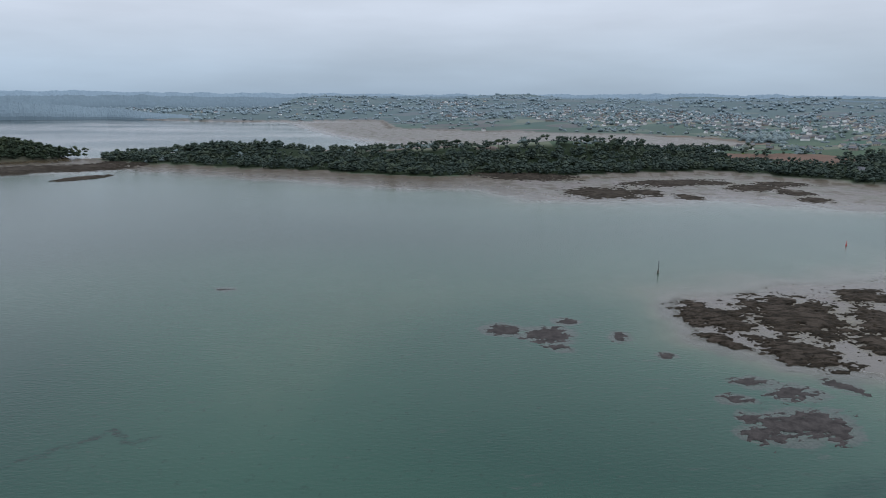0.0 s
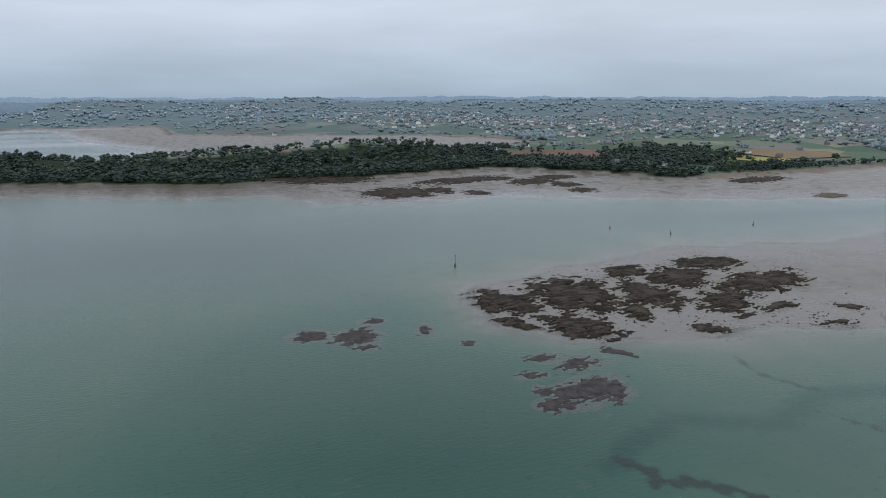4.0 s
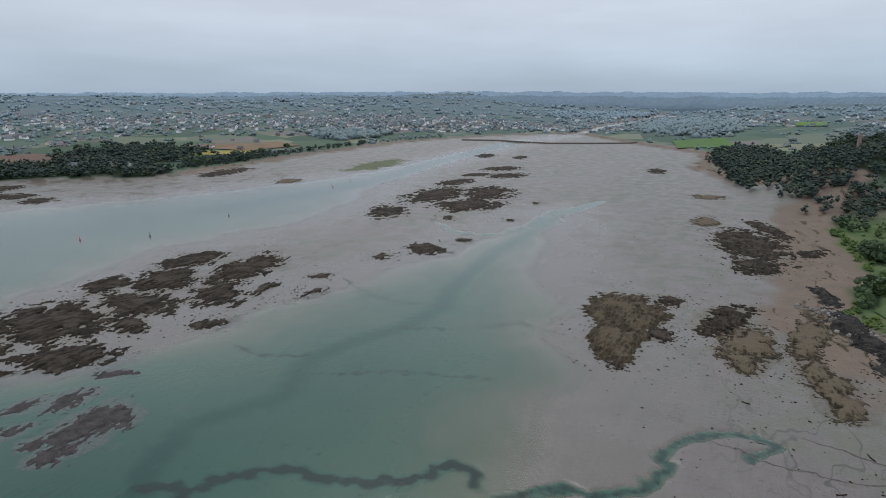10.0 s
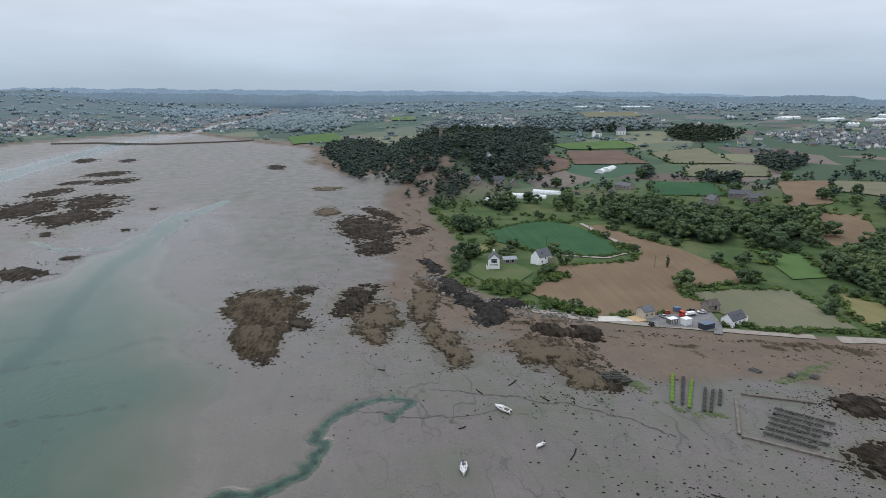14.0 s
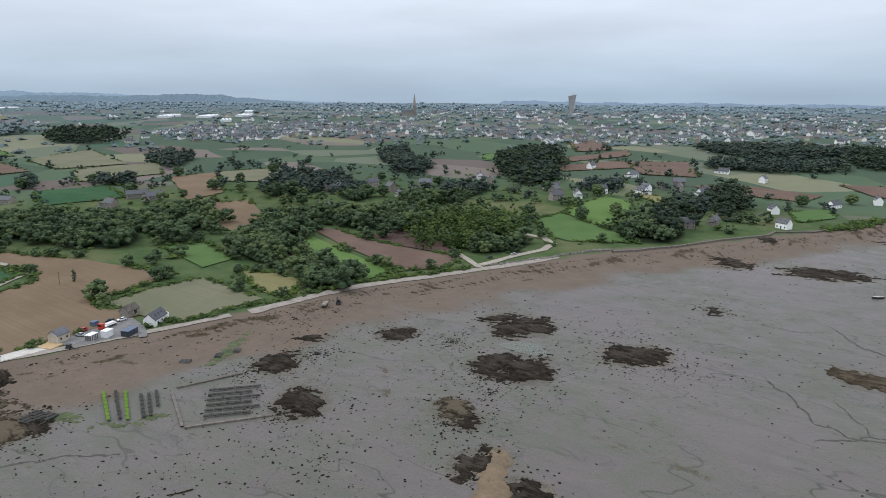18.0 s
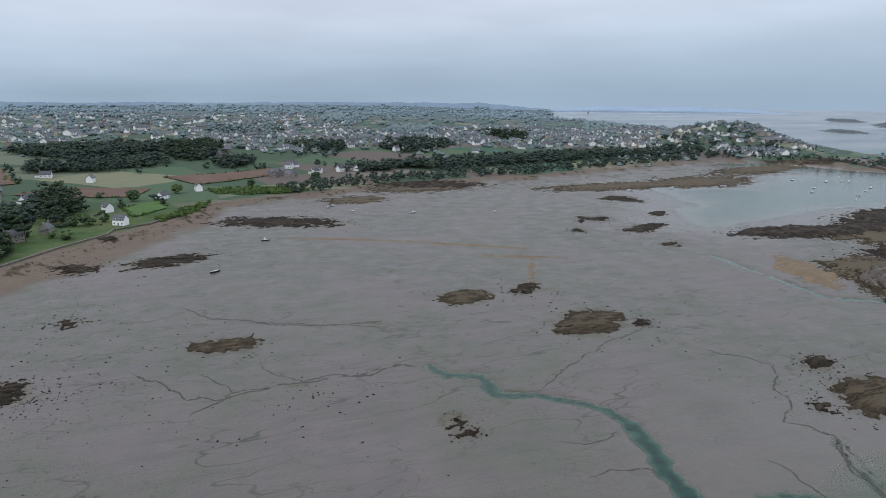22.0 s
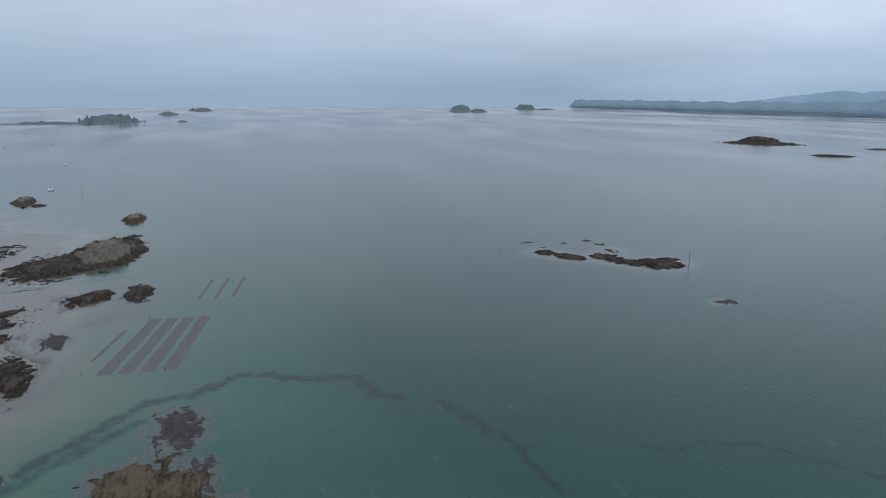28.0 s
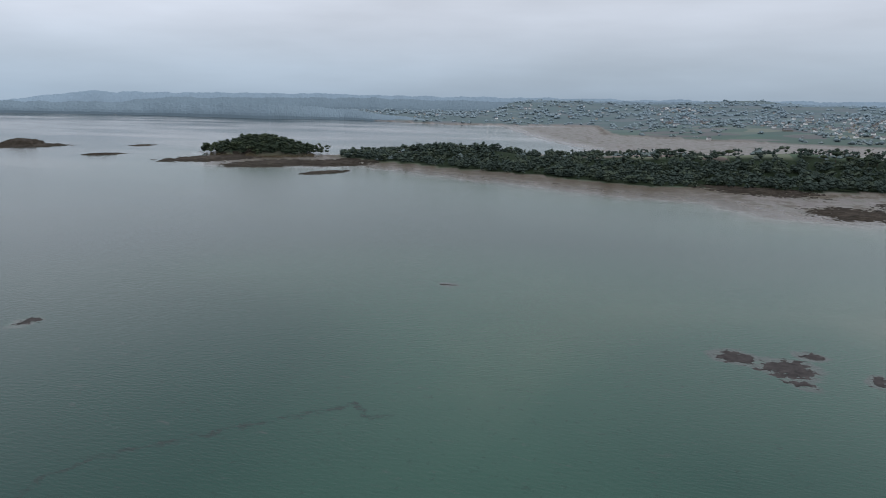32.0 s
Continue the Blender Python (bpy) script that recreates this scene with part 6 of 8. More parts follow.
def make_house(name, wall, w, d, eave, ridge, label, floors=2, dormers=0, wing=False):
    house = thing(name, 0, 0, -500, 0, label, "house")
    house.matrix_world = Matrix.Identity(4)
    part("wall", gable_body(w, d, eave, ridge), wall, house)
    part("roof", gable_roof(w, d, eave, ridge), SLATE, house, "dark slate roof")
    for sx in (-1, 1):
        part("chimney", bm_box(bm_box(bmesh.new(), sx * (w / 2 - 0.45), 0, ridge - 1.0, 0.7, 1.1, 2.1), sx * (w / 2 - 0.45), 0, ridge + 1.1, 0.85, 1.25, 0.18), BRICK, house)
    n = max(2, int(w / 3.4))
    for side in (-1, 1):
        for fl in range(floors):
            for k in range(n):
                x = (k + 0.5) / n * w - w / 2
                if side < 0 and fl == 0 and k == n // 2:
                    door = part("door", box(0, 0, 0, 1.1, 0.14, 2.1), BLUE_DOOR, house)
                    door.matrix_local = pose(x, side * (d / 2 + 0.02), 0.0)
                    continue
                z = 0.9 + fl * 2.7
                if z + 1.3 < eave:
                    add_window(house, x, side * (d / 2 + 0.02), z, 1.0, 1.3, 0 if side < 0 else 180)
    for k in range(dormers):
        x = (k + 0.5) / dormers * w - w / 2
        dm = part("dormer", box(x, -d / 2 + 0.9, eave - 0.2, 1.4, 1.8, 1.7), wall, house)
        part("dormer_roof", loft([[(x - 0.95, yy, eave + 1.5), (x, yy, eave + 2.3), (x + 0.95, yy, eave + 1.5), (x + 0.95, yy, eave + 1.62), (x, yy, eave + 2.45), (x - 0.95, yy, eave + 1.62)] for yy in (-d / 2 - 0.2, -d / 2 + 2.6)]), SLATE, dm)
        part("pane", box(x, -d / 2 + 0.0, eave + 0.1, 0.9, 0.12, 1.1), GLASS, dm)
    if wing:
        part("wing", bm_box(bmesh.new(), w / 2 + 2.2, 0.6, -1.2, 4.6, d * 0.7, 4.0), wall, house)
        part("wing_roof", loft([[(w / 2 - 0.1, -d * 0.3, 2.75), (w / 2 + 4.8, -d * 0.3, 2.75), (w / 2 + 4.8, d * 0.48, 2.75), (w / 2 - 0.1, d * 0.48, 2.75)],
                                [(w / 2 - 0.1, -d * 0.3, 3.0), (w / 2 + 4.8, -d * 0.3, 3.0), (w / 2 + 4.8, d * 0.48, 3.6), (w / 2 - 0.1, d * 0.48, 3.6)]]), SLATE, house)
    return house


PATTERNS = {
    "white": [make_house("house", WHITE_WALL, 10.5, 7.0, 4.6, 8.2, "white rendered house with a steep slate roof", 2, 2), make_house("house", WHITE_WALL, 12.5, 7.4, 3.2, 7.0, "low white house with slate roof and side wing", 1, 3, True)],
    "farm": [make_house("stone_house", STONE_WALL, 13.0, 7.2, 5.2, 8.8, "grey granite farmhouse with a slate roof", 2, 0), make_house("stone_house", STONE_WALL, 10.0, 6.8, 3.4, 7.2, "small granite cottage with slate roof and wing", 1, 2, True)],
    "barn": [make_house("barn", STONE_WALL, 19.0, 8.5, 3.4, 6.4, "long low stone barn with a slate roof", 1, 0)],
    "villa": [make_house("villa", WHITE_WALL, 12.0, 8.0, 6.4, 10.5, "tall white villa with slate roof and dormers", 2, 3)],
}
used_pattern = {}
house_z = land_height(np.array([h[1] for h in HOUSES], float), np.array([h[2] for h in HOUSES], float))[0]
for k, (sort, x, y, turn) in enumerate(HOUSES):
    pat = PATTERNS[sort][k % len(PATTERNS[sort])]
    m = pose(x, y, house_z[k] + 0.15, 0, 0, turn)
    if sort == "villa" and x > 1000:
        m = m @ Matrix.Diagonal((1.4, 1.3, 1.3, 1))
    if pat.name not in used_pattern:
        used_pattern[pat.name] = True
        pat.matrix_world = m
    else:
        copy_thing(pat, m)
for group in PATTERNS.values():
    for pat in group:
        if pat.name not in used_pattern:
            for o in [pat, *pat.children_recursive]:
                bpy.data.objects.remove(o)


# the town houses further off, past counting
def bake_town():
    r = np.random.RandomState(21)
    walls, roofs, wf, rf = [], [], [], []
    body = np.array([(-1, -1, -0.3), (1, -1, -0.3), (1, 1, -0.3), (-1, 1, -0.3), (-1, -1, 1), (1, -1, 1), (1, 1, 1), (-1, 1, 1), (-1, 0, 1.8), (1, 0, 1.8)], float)
    body_f = np.array([(0, 1, 5), (0, 5, 4), (2, 3, 7), (2, 7, 6), (1, 2, 6), (1, 6, 5), (3, 0, 4), (3, 4, 7), (4, 8, 7), (5, 6, 9)])
    lid = np.array([(-1.06, -1.12, 0.93), (1.06, -1.12, 0.93), (1.06, 0, 1.84), (-1.06, 0, 1.84), (-1.06, 1.12, 0.93), (1.06, 1.12, 0.93),
                    (-1.0, -0.12, 1.5), (-0.86, -0.12, 1.5), (-0.86, 0.12, 1.5), (-1.0, 0.12, 1.5), (-1.0, -0.12, 2.15), (-0.86, -0.12, 2.15), (-0.86, 0.12, 2.15), (-1.0, 0.12, 2.15)], float)
    lid_f = np.array([(0, 1, 2), (0, 2, 3), (3, 2, 5), (3, 5, 4), (6, 7, 11), (6, 11, 10), (7, 8, 12), (7, 12, 11), (8, 9, 13), (8, 13, 12), (9, 6, 10), (9, 10, 13), (10, 11, 12), (10, 12, 13)])
    k = 0
    glaze, gf = [], []
    for cx, cy, rx, ry, turn, n in TOWNS + [(-1020, -1060, 300, 150, 35, 100), (1500, 1500, 1200, 700, 40, 110), (2400, 300, 700, 900, 0, 70), (600, -1750, 1200, 700, 0, 120), (-700, 3300, 1500, 500, 0, 60), (1500, -900, 700, 500, 20, 40)]:
        n = int(n * 1.25)
        a, q = r.uniform(0, 6.283, n), np.sqrt(r.uniform(0, 1, n))
        c, s = math.cos(radians(turn)), math.sin(radians(turn))
        u, v = rx * q * np.cos(a), ry * q * np.sin(a)
        xs, ys = cx + u * c - v * s, cy + u * s + v * c
        z, coast, _ = land_height(xs, ys)
        for x, y, h, cst in zip(xs, ys, z, coast):
            if cst > -12:
                continue
            big = r.uniform() < 0.06
            w, d, e = (r.uniform(9, 16), r.uniform(5, 8), r.uniform(4, 6)) if big else (r.uniform(4.2, 7), r.uniform(3.2, 4.3), r.uniform(2.8, 4.6))
            t = r.choice([0.2, 0.5, 1.2, 1.77, 2.4]) + r.normal(0, 0.12)
            ct, st = math.cos(t), math.sin(t)
            for src, dst in ((body, walls), (lid, roofs)):
                b = src * (w, d, e)
                dst.append(np.stack([b[:, 0] * ct - b[:, 1] * st + x, b[:, 0] * st + b[:, 1] * ct + y, b[:, 2] + h], -1))
            if math.hypot(x, y) < 1700:
                for side in (-1.012, 1.012):
                    for wx in (-0.62, 0.0, 0.62):
                        for low in ((0.25, 0.68) if e > 3.6 else (0.3,)):
                            p = np.array([(wx - 0.09, side, low), (wx + 0.09, side, low), (wx + 0.09, side, low + 0.24), (wx - 0.09, side, low + 0.24)]) * (w, d, e)
                            gf.append(np.array([(0, 1, 2), (0, 2, 3)]) + 4 * len(glaze))
                            glaze.append(np.stack([p[:, 0] * ct - p[:, 1] * st + x, p[:, 0] * st + p[:, 1] * ct + y, p[:, 2] + h], -1))
            wf.append(body_f + k * 10)
            rf.append(lid_f + k * 14)
            k += 1
    kinds = r.choice(3, k, p=[0.62, 0.21, 0.17])
    for sort, (mat, words) in enumerate(((WHITE_WALL, "white rendered walls"), (STONE_WALL, "grey granite walls"), (CREAM_WALL, "cream walls"))):
        pick = np.where(kinds == sort)[0]
        joined("town_walls", np.concatenate([walls[i] for i in pick]), np.concatenate([body_f + j * 10 for j in range(len(pick))]), mat, words + " of the crowded town houses", "houses").data.polygons.foreach_set("use_smooth", np.zeros(len(pick) * 10, bool))
    joined("town_windows", np.concatenate(glaze), np.concatenate(gf), GLASS, "dark window panes of the town houses", "windows")
    joined("town_roofs", np.concatenate(roofs), np.concatenate(rf), SLATE, "slate roofs and chimneys of the town", "roofs").data.polygons.foreach_set("use_smooth", np.zeros(k * 14, bool))


bake_town()

# ---- far off: ridges that close the view and far islets, haze painted in ----
def ridge(radius, a0, a1, low, high, seed, colour, label, chain=None, fade=(0.02, 0.02)):
    """A far range of wooded hills along an arc round the bay, or along a coast."""
    n = int(abs(a1 - a0) * 9)
    a = np.radians(np.linspace(a0, a1, n))
    x, y = radius * np.cos(a), radius * np.sin(a)
    if chain:
        k = np.linspace(0, len(chain) - 1, n)
        x, y = np.interp(k, np.arange(len(chain)), [c[0] for c in chain]), np.interp(k, np.arange(len(chain)), [c[1] for c in chain])
    t = np.linspace(0, 1, n)
    top = low + (high - low) * (0.5 + 0.32 * wave(x, y, 2600, seed) + 0.18 * wave(x, y, 700, seed + 1)) + 6 * wave(x, y, 260, seed + 2) + 3 * np.abs(wave(x, y, 90, seed + 3))
    top = top * smooth(t, 0, fade[0]) * smooth(1 - t, 0, fade[1]) - 3
    rows = [(-4, 1.0)] + [(0.22 + 0.78 * q ** 0.7, 1.001 + 0.02 * q) for q in np.linspace(0, 1, 9)] + [(0.7, 1.04)]
    v = np.concatenate([np.stack([x * k, y * k, np.full(n, -4.0) if f < 0 else top * f + rock_dice.uniform(-1, 1, n) * 2.0 * smooth(top, 5, 30)], -1) for f, k in rows])
    i = np.arange(n - 1)
    f = np.concatenate([np.stack([r * n + i, r * n + i + 1, (r + 1) * n + i + 1, (r + 1) * n + i], -1) for r in range(len(rows) - 1)])
    # haze is painted into each ridge: the given blue-grey is its base colour
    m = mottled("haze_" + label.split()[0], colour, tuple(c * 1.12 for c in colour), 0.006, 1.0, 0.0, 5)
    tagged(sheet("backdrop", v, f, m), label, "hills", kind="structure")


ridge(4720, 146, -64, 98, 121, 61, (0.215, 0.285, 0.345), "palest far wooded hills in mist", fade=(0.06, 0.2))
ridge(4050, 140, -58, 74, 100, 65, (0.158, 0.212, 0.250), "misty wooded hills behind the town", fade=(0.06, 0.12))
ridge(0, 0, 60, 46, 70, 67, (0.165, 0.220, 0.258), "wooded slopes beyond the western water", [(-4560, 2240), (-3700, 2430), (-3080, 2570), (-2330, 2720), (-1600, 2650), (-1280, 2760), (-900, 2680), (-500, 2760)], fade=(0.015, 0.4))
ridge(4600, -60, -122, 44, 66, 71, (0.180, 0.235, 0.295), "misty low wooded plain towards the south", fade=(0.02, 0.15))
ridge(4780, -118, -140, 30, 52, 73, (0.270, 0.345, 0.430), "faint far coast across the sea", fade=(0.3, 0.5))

for hills in bpy.data.objects:
    if hills.name.startswith("backdrop"):
        hills.data.polygons.foreach_set("use_smooth", np.zeros(len(hills.data.polygons), bool))

# islet colours paled and blued, sea haze painted into them
FAR_ISLE = mottled("haze_tinted_islet_rock", (0.085, 0.100, 0.110), (0.130, 0.142, 0.148), 0.03, 0.95, 0.1, 5)
FAR_GREEN = mottled("haze_tinted_islet_green", (0.090, 0.118, 0.126), (0.120, 0.148, 0.152), 0.02, 0.95, 0.05, 5)
for k, (cx, cy, rx, ry, turn, high) in enumerate(FAR_ISLETS):
    gx, gy = np.meshgrid(np.linspace(-1.1, 1.1, 80), np.linspace(-1.1, 1.1, 26), indexing="ij")
    c, s = math.cos(radians(turn)), math.sin(radians(turn))
    x, y = gx * rx * c - gy * ry * s, gx * rx * s + gy * ry * c
    v = 1 - np.hypot(gx, gy) + 0.32 * wave(x + cx, y + cy, rx * 0.4, 80 + k) + 0.2 * wave(x + cx, y + cy, rx * 0.16, 90 + k)
    v = v + (0.05 if high > 18 else 0.16) * wave(x + cx, y + cy, rx * 0.07, 110 + k) - 0.1
    z = -0.8 + 1.2 * smooth(v, 0, 0.12) + 1.35 * high * smooth(v, 0.06, 0.7) * (0.8 + 0.25 * wave(x, y, rx * 0.5, 70 + k) if high > 18 else 0.45 + 0.8 * np.abs(wave(x, y, rx * 0.22, 70 + k)))
    idx = np.arange(gx.size).reshape(gx.shape)
    f = np.stack([idx[:-1, :-1], idx[1:, :-1], idx[1:, 1:], idx[:-1, 1:]], -1).reshape(-1, 4)
    f = f[(v.ravel()[f] > -0.05).any(axis=1)]
    used = np.unique(f)
    back = np.zeros(gx.size, int)
    back[used] = np.arange(len(used))
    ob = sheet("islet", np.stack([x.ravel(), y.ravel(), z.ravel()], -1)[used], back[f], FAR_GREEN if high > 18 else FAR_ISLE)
    ob.location = (cx, cy, 0)
    tagged(ob, "green-topped rocky island out at sea" if high > 18 else "low dark skerry out at sea", "island", group="islands in the bay mouth")

# ---- tracks, walls and shore works ----
GRAVEL = mottled("pale_gravel", (0.26, 0.23, 0.19), (0.36, 0.33, 0.28), 0.4, 0.95, 0.1, 5)
CONCRETE = mottled("pale_concrete", (0.42, 0.40, 0.36), (0.56, 0.54, 0.49), 0.3, 0.9, 0.2, 5)
YARD = mottled("grey_yard", (0.13, 0.13, 0.13), (0.21, 0.21, 0.20), 0.3, 0.9, 0.2, 5)
MASONRY = mottled("old_masonry", (0.070, 0.062, 0.052), (0.17, 0.15, 0.13), 0.5, 0.9, 0.2, 5, vary=0.3)
SHINGLE = mottled("bleached_shingle", (0.22, 0.195, 0.17), (0.33, 0.30, 0.26), 0.3, 0.95, 0.1, 6)


def ribbon(name, pts, width, lift, material, label, category, high=0.0):
    """A strip laid along a line on the ground; with a height, a wall."""
    line = []
    for (ax, ay), (bx, by) in zip(pts, pts[1:]):
        n = max(1, int(math.hypot(bx - ax, by - ay) / 3))
        line += [(ax + (bx - ax) * k / n, ay + (by - ay) * k / n) for k in range(n)]
    line.append(pts[-1])
    p = np.array(line, float)
    p += np.stack([wave(p[:, 0], p[:, 1], 30, 55), wave(p[:, 0], p[:, 1], 30, 56)], -1) * (0.0 if high else 0.6)
    d = np.gradient(p, axis=0)
    d /= np.linalg.norm(d, axis=1)[:, None] + 1e-9
    s = np.stack([-d[:, 1], d[:, 0]], -1) * (width / 2 * (1 + (0.0 if high else 0.15) * wave(p[:, 0], p[:, 1], 12, 57)))[:, None]
    a, b = p + s, p - s
    za, zb = land_height(a[:, 0], a[:, 1])[0], land_height(b[:, 0], b[:, 1])[0]
    n = len(p)
    if high:
        top = np.maximum(land_height(p[:, 0], p[:, 1])[0], 0.2) + high
        v = np.concatenate([np.column_stack([a, za - 1]), np.column_stack([a * 1, top]), np.column_stack([b, top]), np.column_stack([b, zb - 1])])
        rows = 3
    else:
        v = np.concatenate([np.column_stack([a, za + lift]), np.column_stack([b, zb + lift])])
        rows = 1
    i = np.arange(n - 1)
    f = np.concatenate([np.stack([r * n + i, (r + 1) * n + i, (r + 1) * n + i + 1, r * n + i + 1], -1) for r in range(rows)])
    ob = sheet(name, v, f, material)
    if high:
        ob.data.polygons.foreach_set("use_smooth", np.zeros(len(f), bool))
    return tagged(ob, label, category, kind="structure")


ribbon("track", [(202, -346), (227, -364), (263, -384), (283, -388), (310, -385)], 4.5, 0.4, GRAVEL, "pale gravel track up from the beach", "track")
ribbon("track", [(204, -350), (196, -389), (189, -412), (192, -434), (205, -445), (221, -447)], 5.5, 0.45, GRAVEL, "gravel lane behind the shore", "track")
ribbon("track", [(500, -167), (440, -172), (406, -174), (393, -150), (412, -118)], 3.5, 0.5, GRAVEL, "sandy farm track round the crop", "track")
ribbon("shingle_bank", [(252, -205), (243, -250), (236, -272), (214, -312), (200, -340), (186, -368), (172, -398)], 7, 0.3, SHINGLE, "bleached shingle bank along the top of the beach", "shingle")
ribbon("shingle_bank", [(304, -78), (288, -104), (268, -158), (256, -196)], 5, 0.3, SHINGLE, "bleached shingle at the foot of the shore", "shingle")
ribbon("sea_wall", [(147, -434), (116, -473), (93, -516), (66, -556), (63, -575)], 1.6, 0, MASONRY, "dark stone sea wall under the gardens", "sea wall", high=1.3)
ribbon("sea_wall", [(62, -574), (38, -592), (30, -606)], 2.0, 0, MASONRY, "stone wall below the white house", "sea wall", high=1.2)
ribbon("harbour_pier", [(-972, -812), (-985, -740), (-968, -660), (-960, -590)], 9, 0, MASONRY, "long dark stone pier of the small harbour", "pier", high=3.2)
ribbon("quay", [(1408, 640), (1432, 554), (1396, 427), (1440, 330), (1486, 255)], 8, 0, MASONRY, "dark quay wall before the town", "quay", high=2.6)
for run in ([(207, -131), (182, -118)], [(181, -118), (164, -140)], [(210, -135), (200, -158)]):
    ribbon("fish_pond_wall", run, 1.0, 0, MASONRY, "low mossy wall of an old shellfish pond", "wall", high=0.55)
pool_rim = [(119 + 10 * math.cos(a) * (1 + 0.25 * math.sin(3 * a)), -247 + 8 * math.sin(a) * (1 + 0.2 * math.cos(2 * a))) for a in np.linspace(0, 6.0, 22)]
v, f = grid_patch(pool_rim, 1.5, 0.0)
v[:, 2] = v[:, 2].max() + 0.08
pool = sheet("tide_pool", v, f, WATER, {"depth": np.full(len(v), 0.2)})
tagged(pool, "still tide pool between the weed banks", "water", kind="structure")

# boulders of the rock armour
BOULDER = mottled("armour_stone", (0.10, 0.092, 0.082), (0.24, 0.225, 0.20), 0.5, 0.9, 0.2, 4, vary=0.3)
armour = thing("rock_armour", 172, -400, 2.0, 0, "bank of grey boulders guarding the lane", "rock armour", kind="structure")
stones = []
for k in range(6):
    me = bpy.data.meshes.new("boulder")
    me.from_pydata((BALL * (1 + rock_dice.uniform(-0.25, 0.25, (len(BALL), 1)))).tolist(), [], BALL_FACES.tolist())
    me.materials.append(BOULDER)
    stones.append(me)


def strew(parent, pts, n, wide, small, big):
    spots = []
    for _ in range(n):
        k = rock_dice.randint(len(pts) - 1)
        t = rock_dice.uniform()
        (ax, ay), (bx, by) = pts[k], pts[k + 1]
        spots.append((ax + (bx - ax) * t + rock_dice.normal(0, wide), ay + (by - ay) * t + rock_dice.normal(0, wide)))
    zs = land_height(np.array([s[0] for s in spots]), np.array([s[1] for s in spots]))[0]
    for (x, y), z in zip(spots, zs):
        ob = new("boulder", stones[rock_dice.randint(6)])
        s = rock_dice.uniform(small, big)
        ob.matrix_basis = pose(x, y, z + 0.15, *rock_dice.uniform(0, 360, 3)) @ Matrix.Diagonal((s * 1.2, s, s * 0.8, 1))
        ob.parent = parent
        ob.matrix_parent_inverse = parent.matrix_world.inverted()


bpy.context.view_layer.update()
strew(armour, [(199, -352), (178, -392), (160, -430), (150, -440)], 260, 1.0, 0.5, 1.1)
foot = thing("boulder_shore", 320, -62, 1.5, 0, "strewn grey boulders below the headland garden", "boulders", kind="structure")
bpy.context.view_layer.update()
strew(foot, [(372, -30), (350, -42), (322, -58), (300, -82), (290, -100)], 290, 4.0, 0.4, 1.3)

# thin winding cuts that drain the mud, dark with weed
CUT = mottled("wet_cut_in_mud", (0.022, 0.023, 0.018), (0.075, 0.070, 0.052), 0.5, 0.6, 0.3, 6)


def runnel(width, pts):
    """A narrow ragged drain: a strip of wet weed and mud that winds along its turning points."""
    p = []
    for (ax, ay), (bx, by) in zip(pts, pts[1:]):
        n = max(1, int(math.hypot(bx - ax, by - ay) / 0.8))
        p += [(ax + (bx - ax) * k / n, ay + (by - ay) * k / n) for k in range(n)]
    p = np.array(p, float)
    p += np.stack([wave(p[:, 0], p[:, 1], 16, 65) * 1.6 + wave(p[:, 0], p[:, 1], 4, 67) * 0.4, wave(p[:, 0], p[:, 1], 16, 66) * 1.6 + wave(p[:, 0], p[:, 1], 4, 68) * 0.4], -1)
    d = np.gradient(p, axis=0)
    d /= np.linalg.norm(d, axis=1)[:, None] + 1e-9
    side = np.stack([-d[:, 1], d[:, 0]], -1)
    taper = np.clip(np.arange(len(p)) / 8.0, 0.15, 1)
    a = p + side * (width / 2 * taper * (1 + 0.9 * wave(p[:, 0], p[:, 1], 5, 71)).clip(0.1, 2.2))[:, None]
    b = p - side * (width / 2 * taper * (1 + 0.9 * wave(p[:, 0], p[:, 1], 5, 72)).clip(0.1, 2.2))[:, None]
    v = np.concatenate([np.column_stack([q, np.maximum(land_height(q[:, 0], q[:, 1])[0], -0.02) + 0.04]) for q in (a, b)])
    n = len(p)
    i = np.arange(n - 1)
    f = np.stack([i, n + i, n + i + 1, i + 1], -1)
    tagged(sheet("runnel", v, f, CUT), "narrow weedy drain winding through the mud", "runnel", kind="structure")


runnel(0.8, [(5, -228), (-4, -236), (-13, -243), (-23, -244), (-36, -243), (-48, -246), (-63, -241), (-75, -246), (-83, -243)])
runnel(0.7, [(4, -341), (-17, -326), (-38, -314), (-60, -304), (-82, -293)])
runnel(0.6, [(-119, -205), (-128, -210), (-139, -220), (-154, -228), (-175, -240), (-191, -243), (-211, -255)])
runnel(0.6, [(-208, -218), (-218, -205), (-225, -194), (-209, -178), (-201, -163), (-189, -156), (-198, -142), (-188, -133), (-183, -122), (-180, -111)])
runnel(0.5, [(-164, -139), (-165, -130), (-164, -118)])
runnel(0.5, [(-107, -148), (-117, -149), (-128, -146)])
runnel(0.5, [(-107, -170), (-117, -165), (-131, -168)])
runnel(0.9, [(10, -356), (-6, -332), (-23, -323), (-37, -311), (-64, -303), (-85, -300)])
runnel(0.8, [(27, -275), (13, -257), (6, -243), (-8, -238), (-24, -244), (-42, -242), (-64, -244), (-78, -245)])
runnel(0.5, [(2, -266), (-6, -252), (-12, -242)])
runnel(0.5, [(-23, -270), (-27, -255), (-37, -243)])
runnel(0.5, [(40, -340), (22, -340), (7, -348)])
runnel(0.8, [(227, -19), (220, -38), (214, -56), (206, -73), (196, -86), (182, -97)])
runnel(0.5, [(214, 10), (207, -6), (203, -25), (207, -45)])

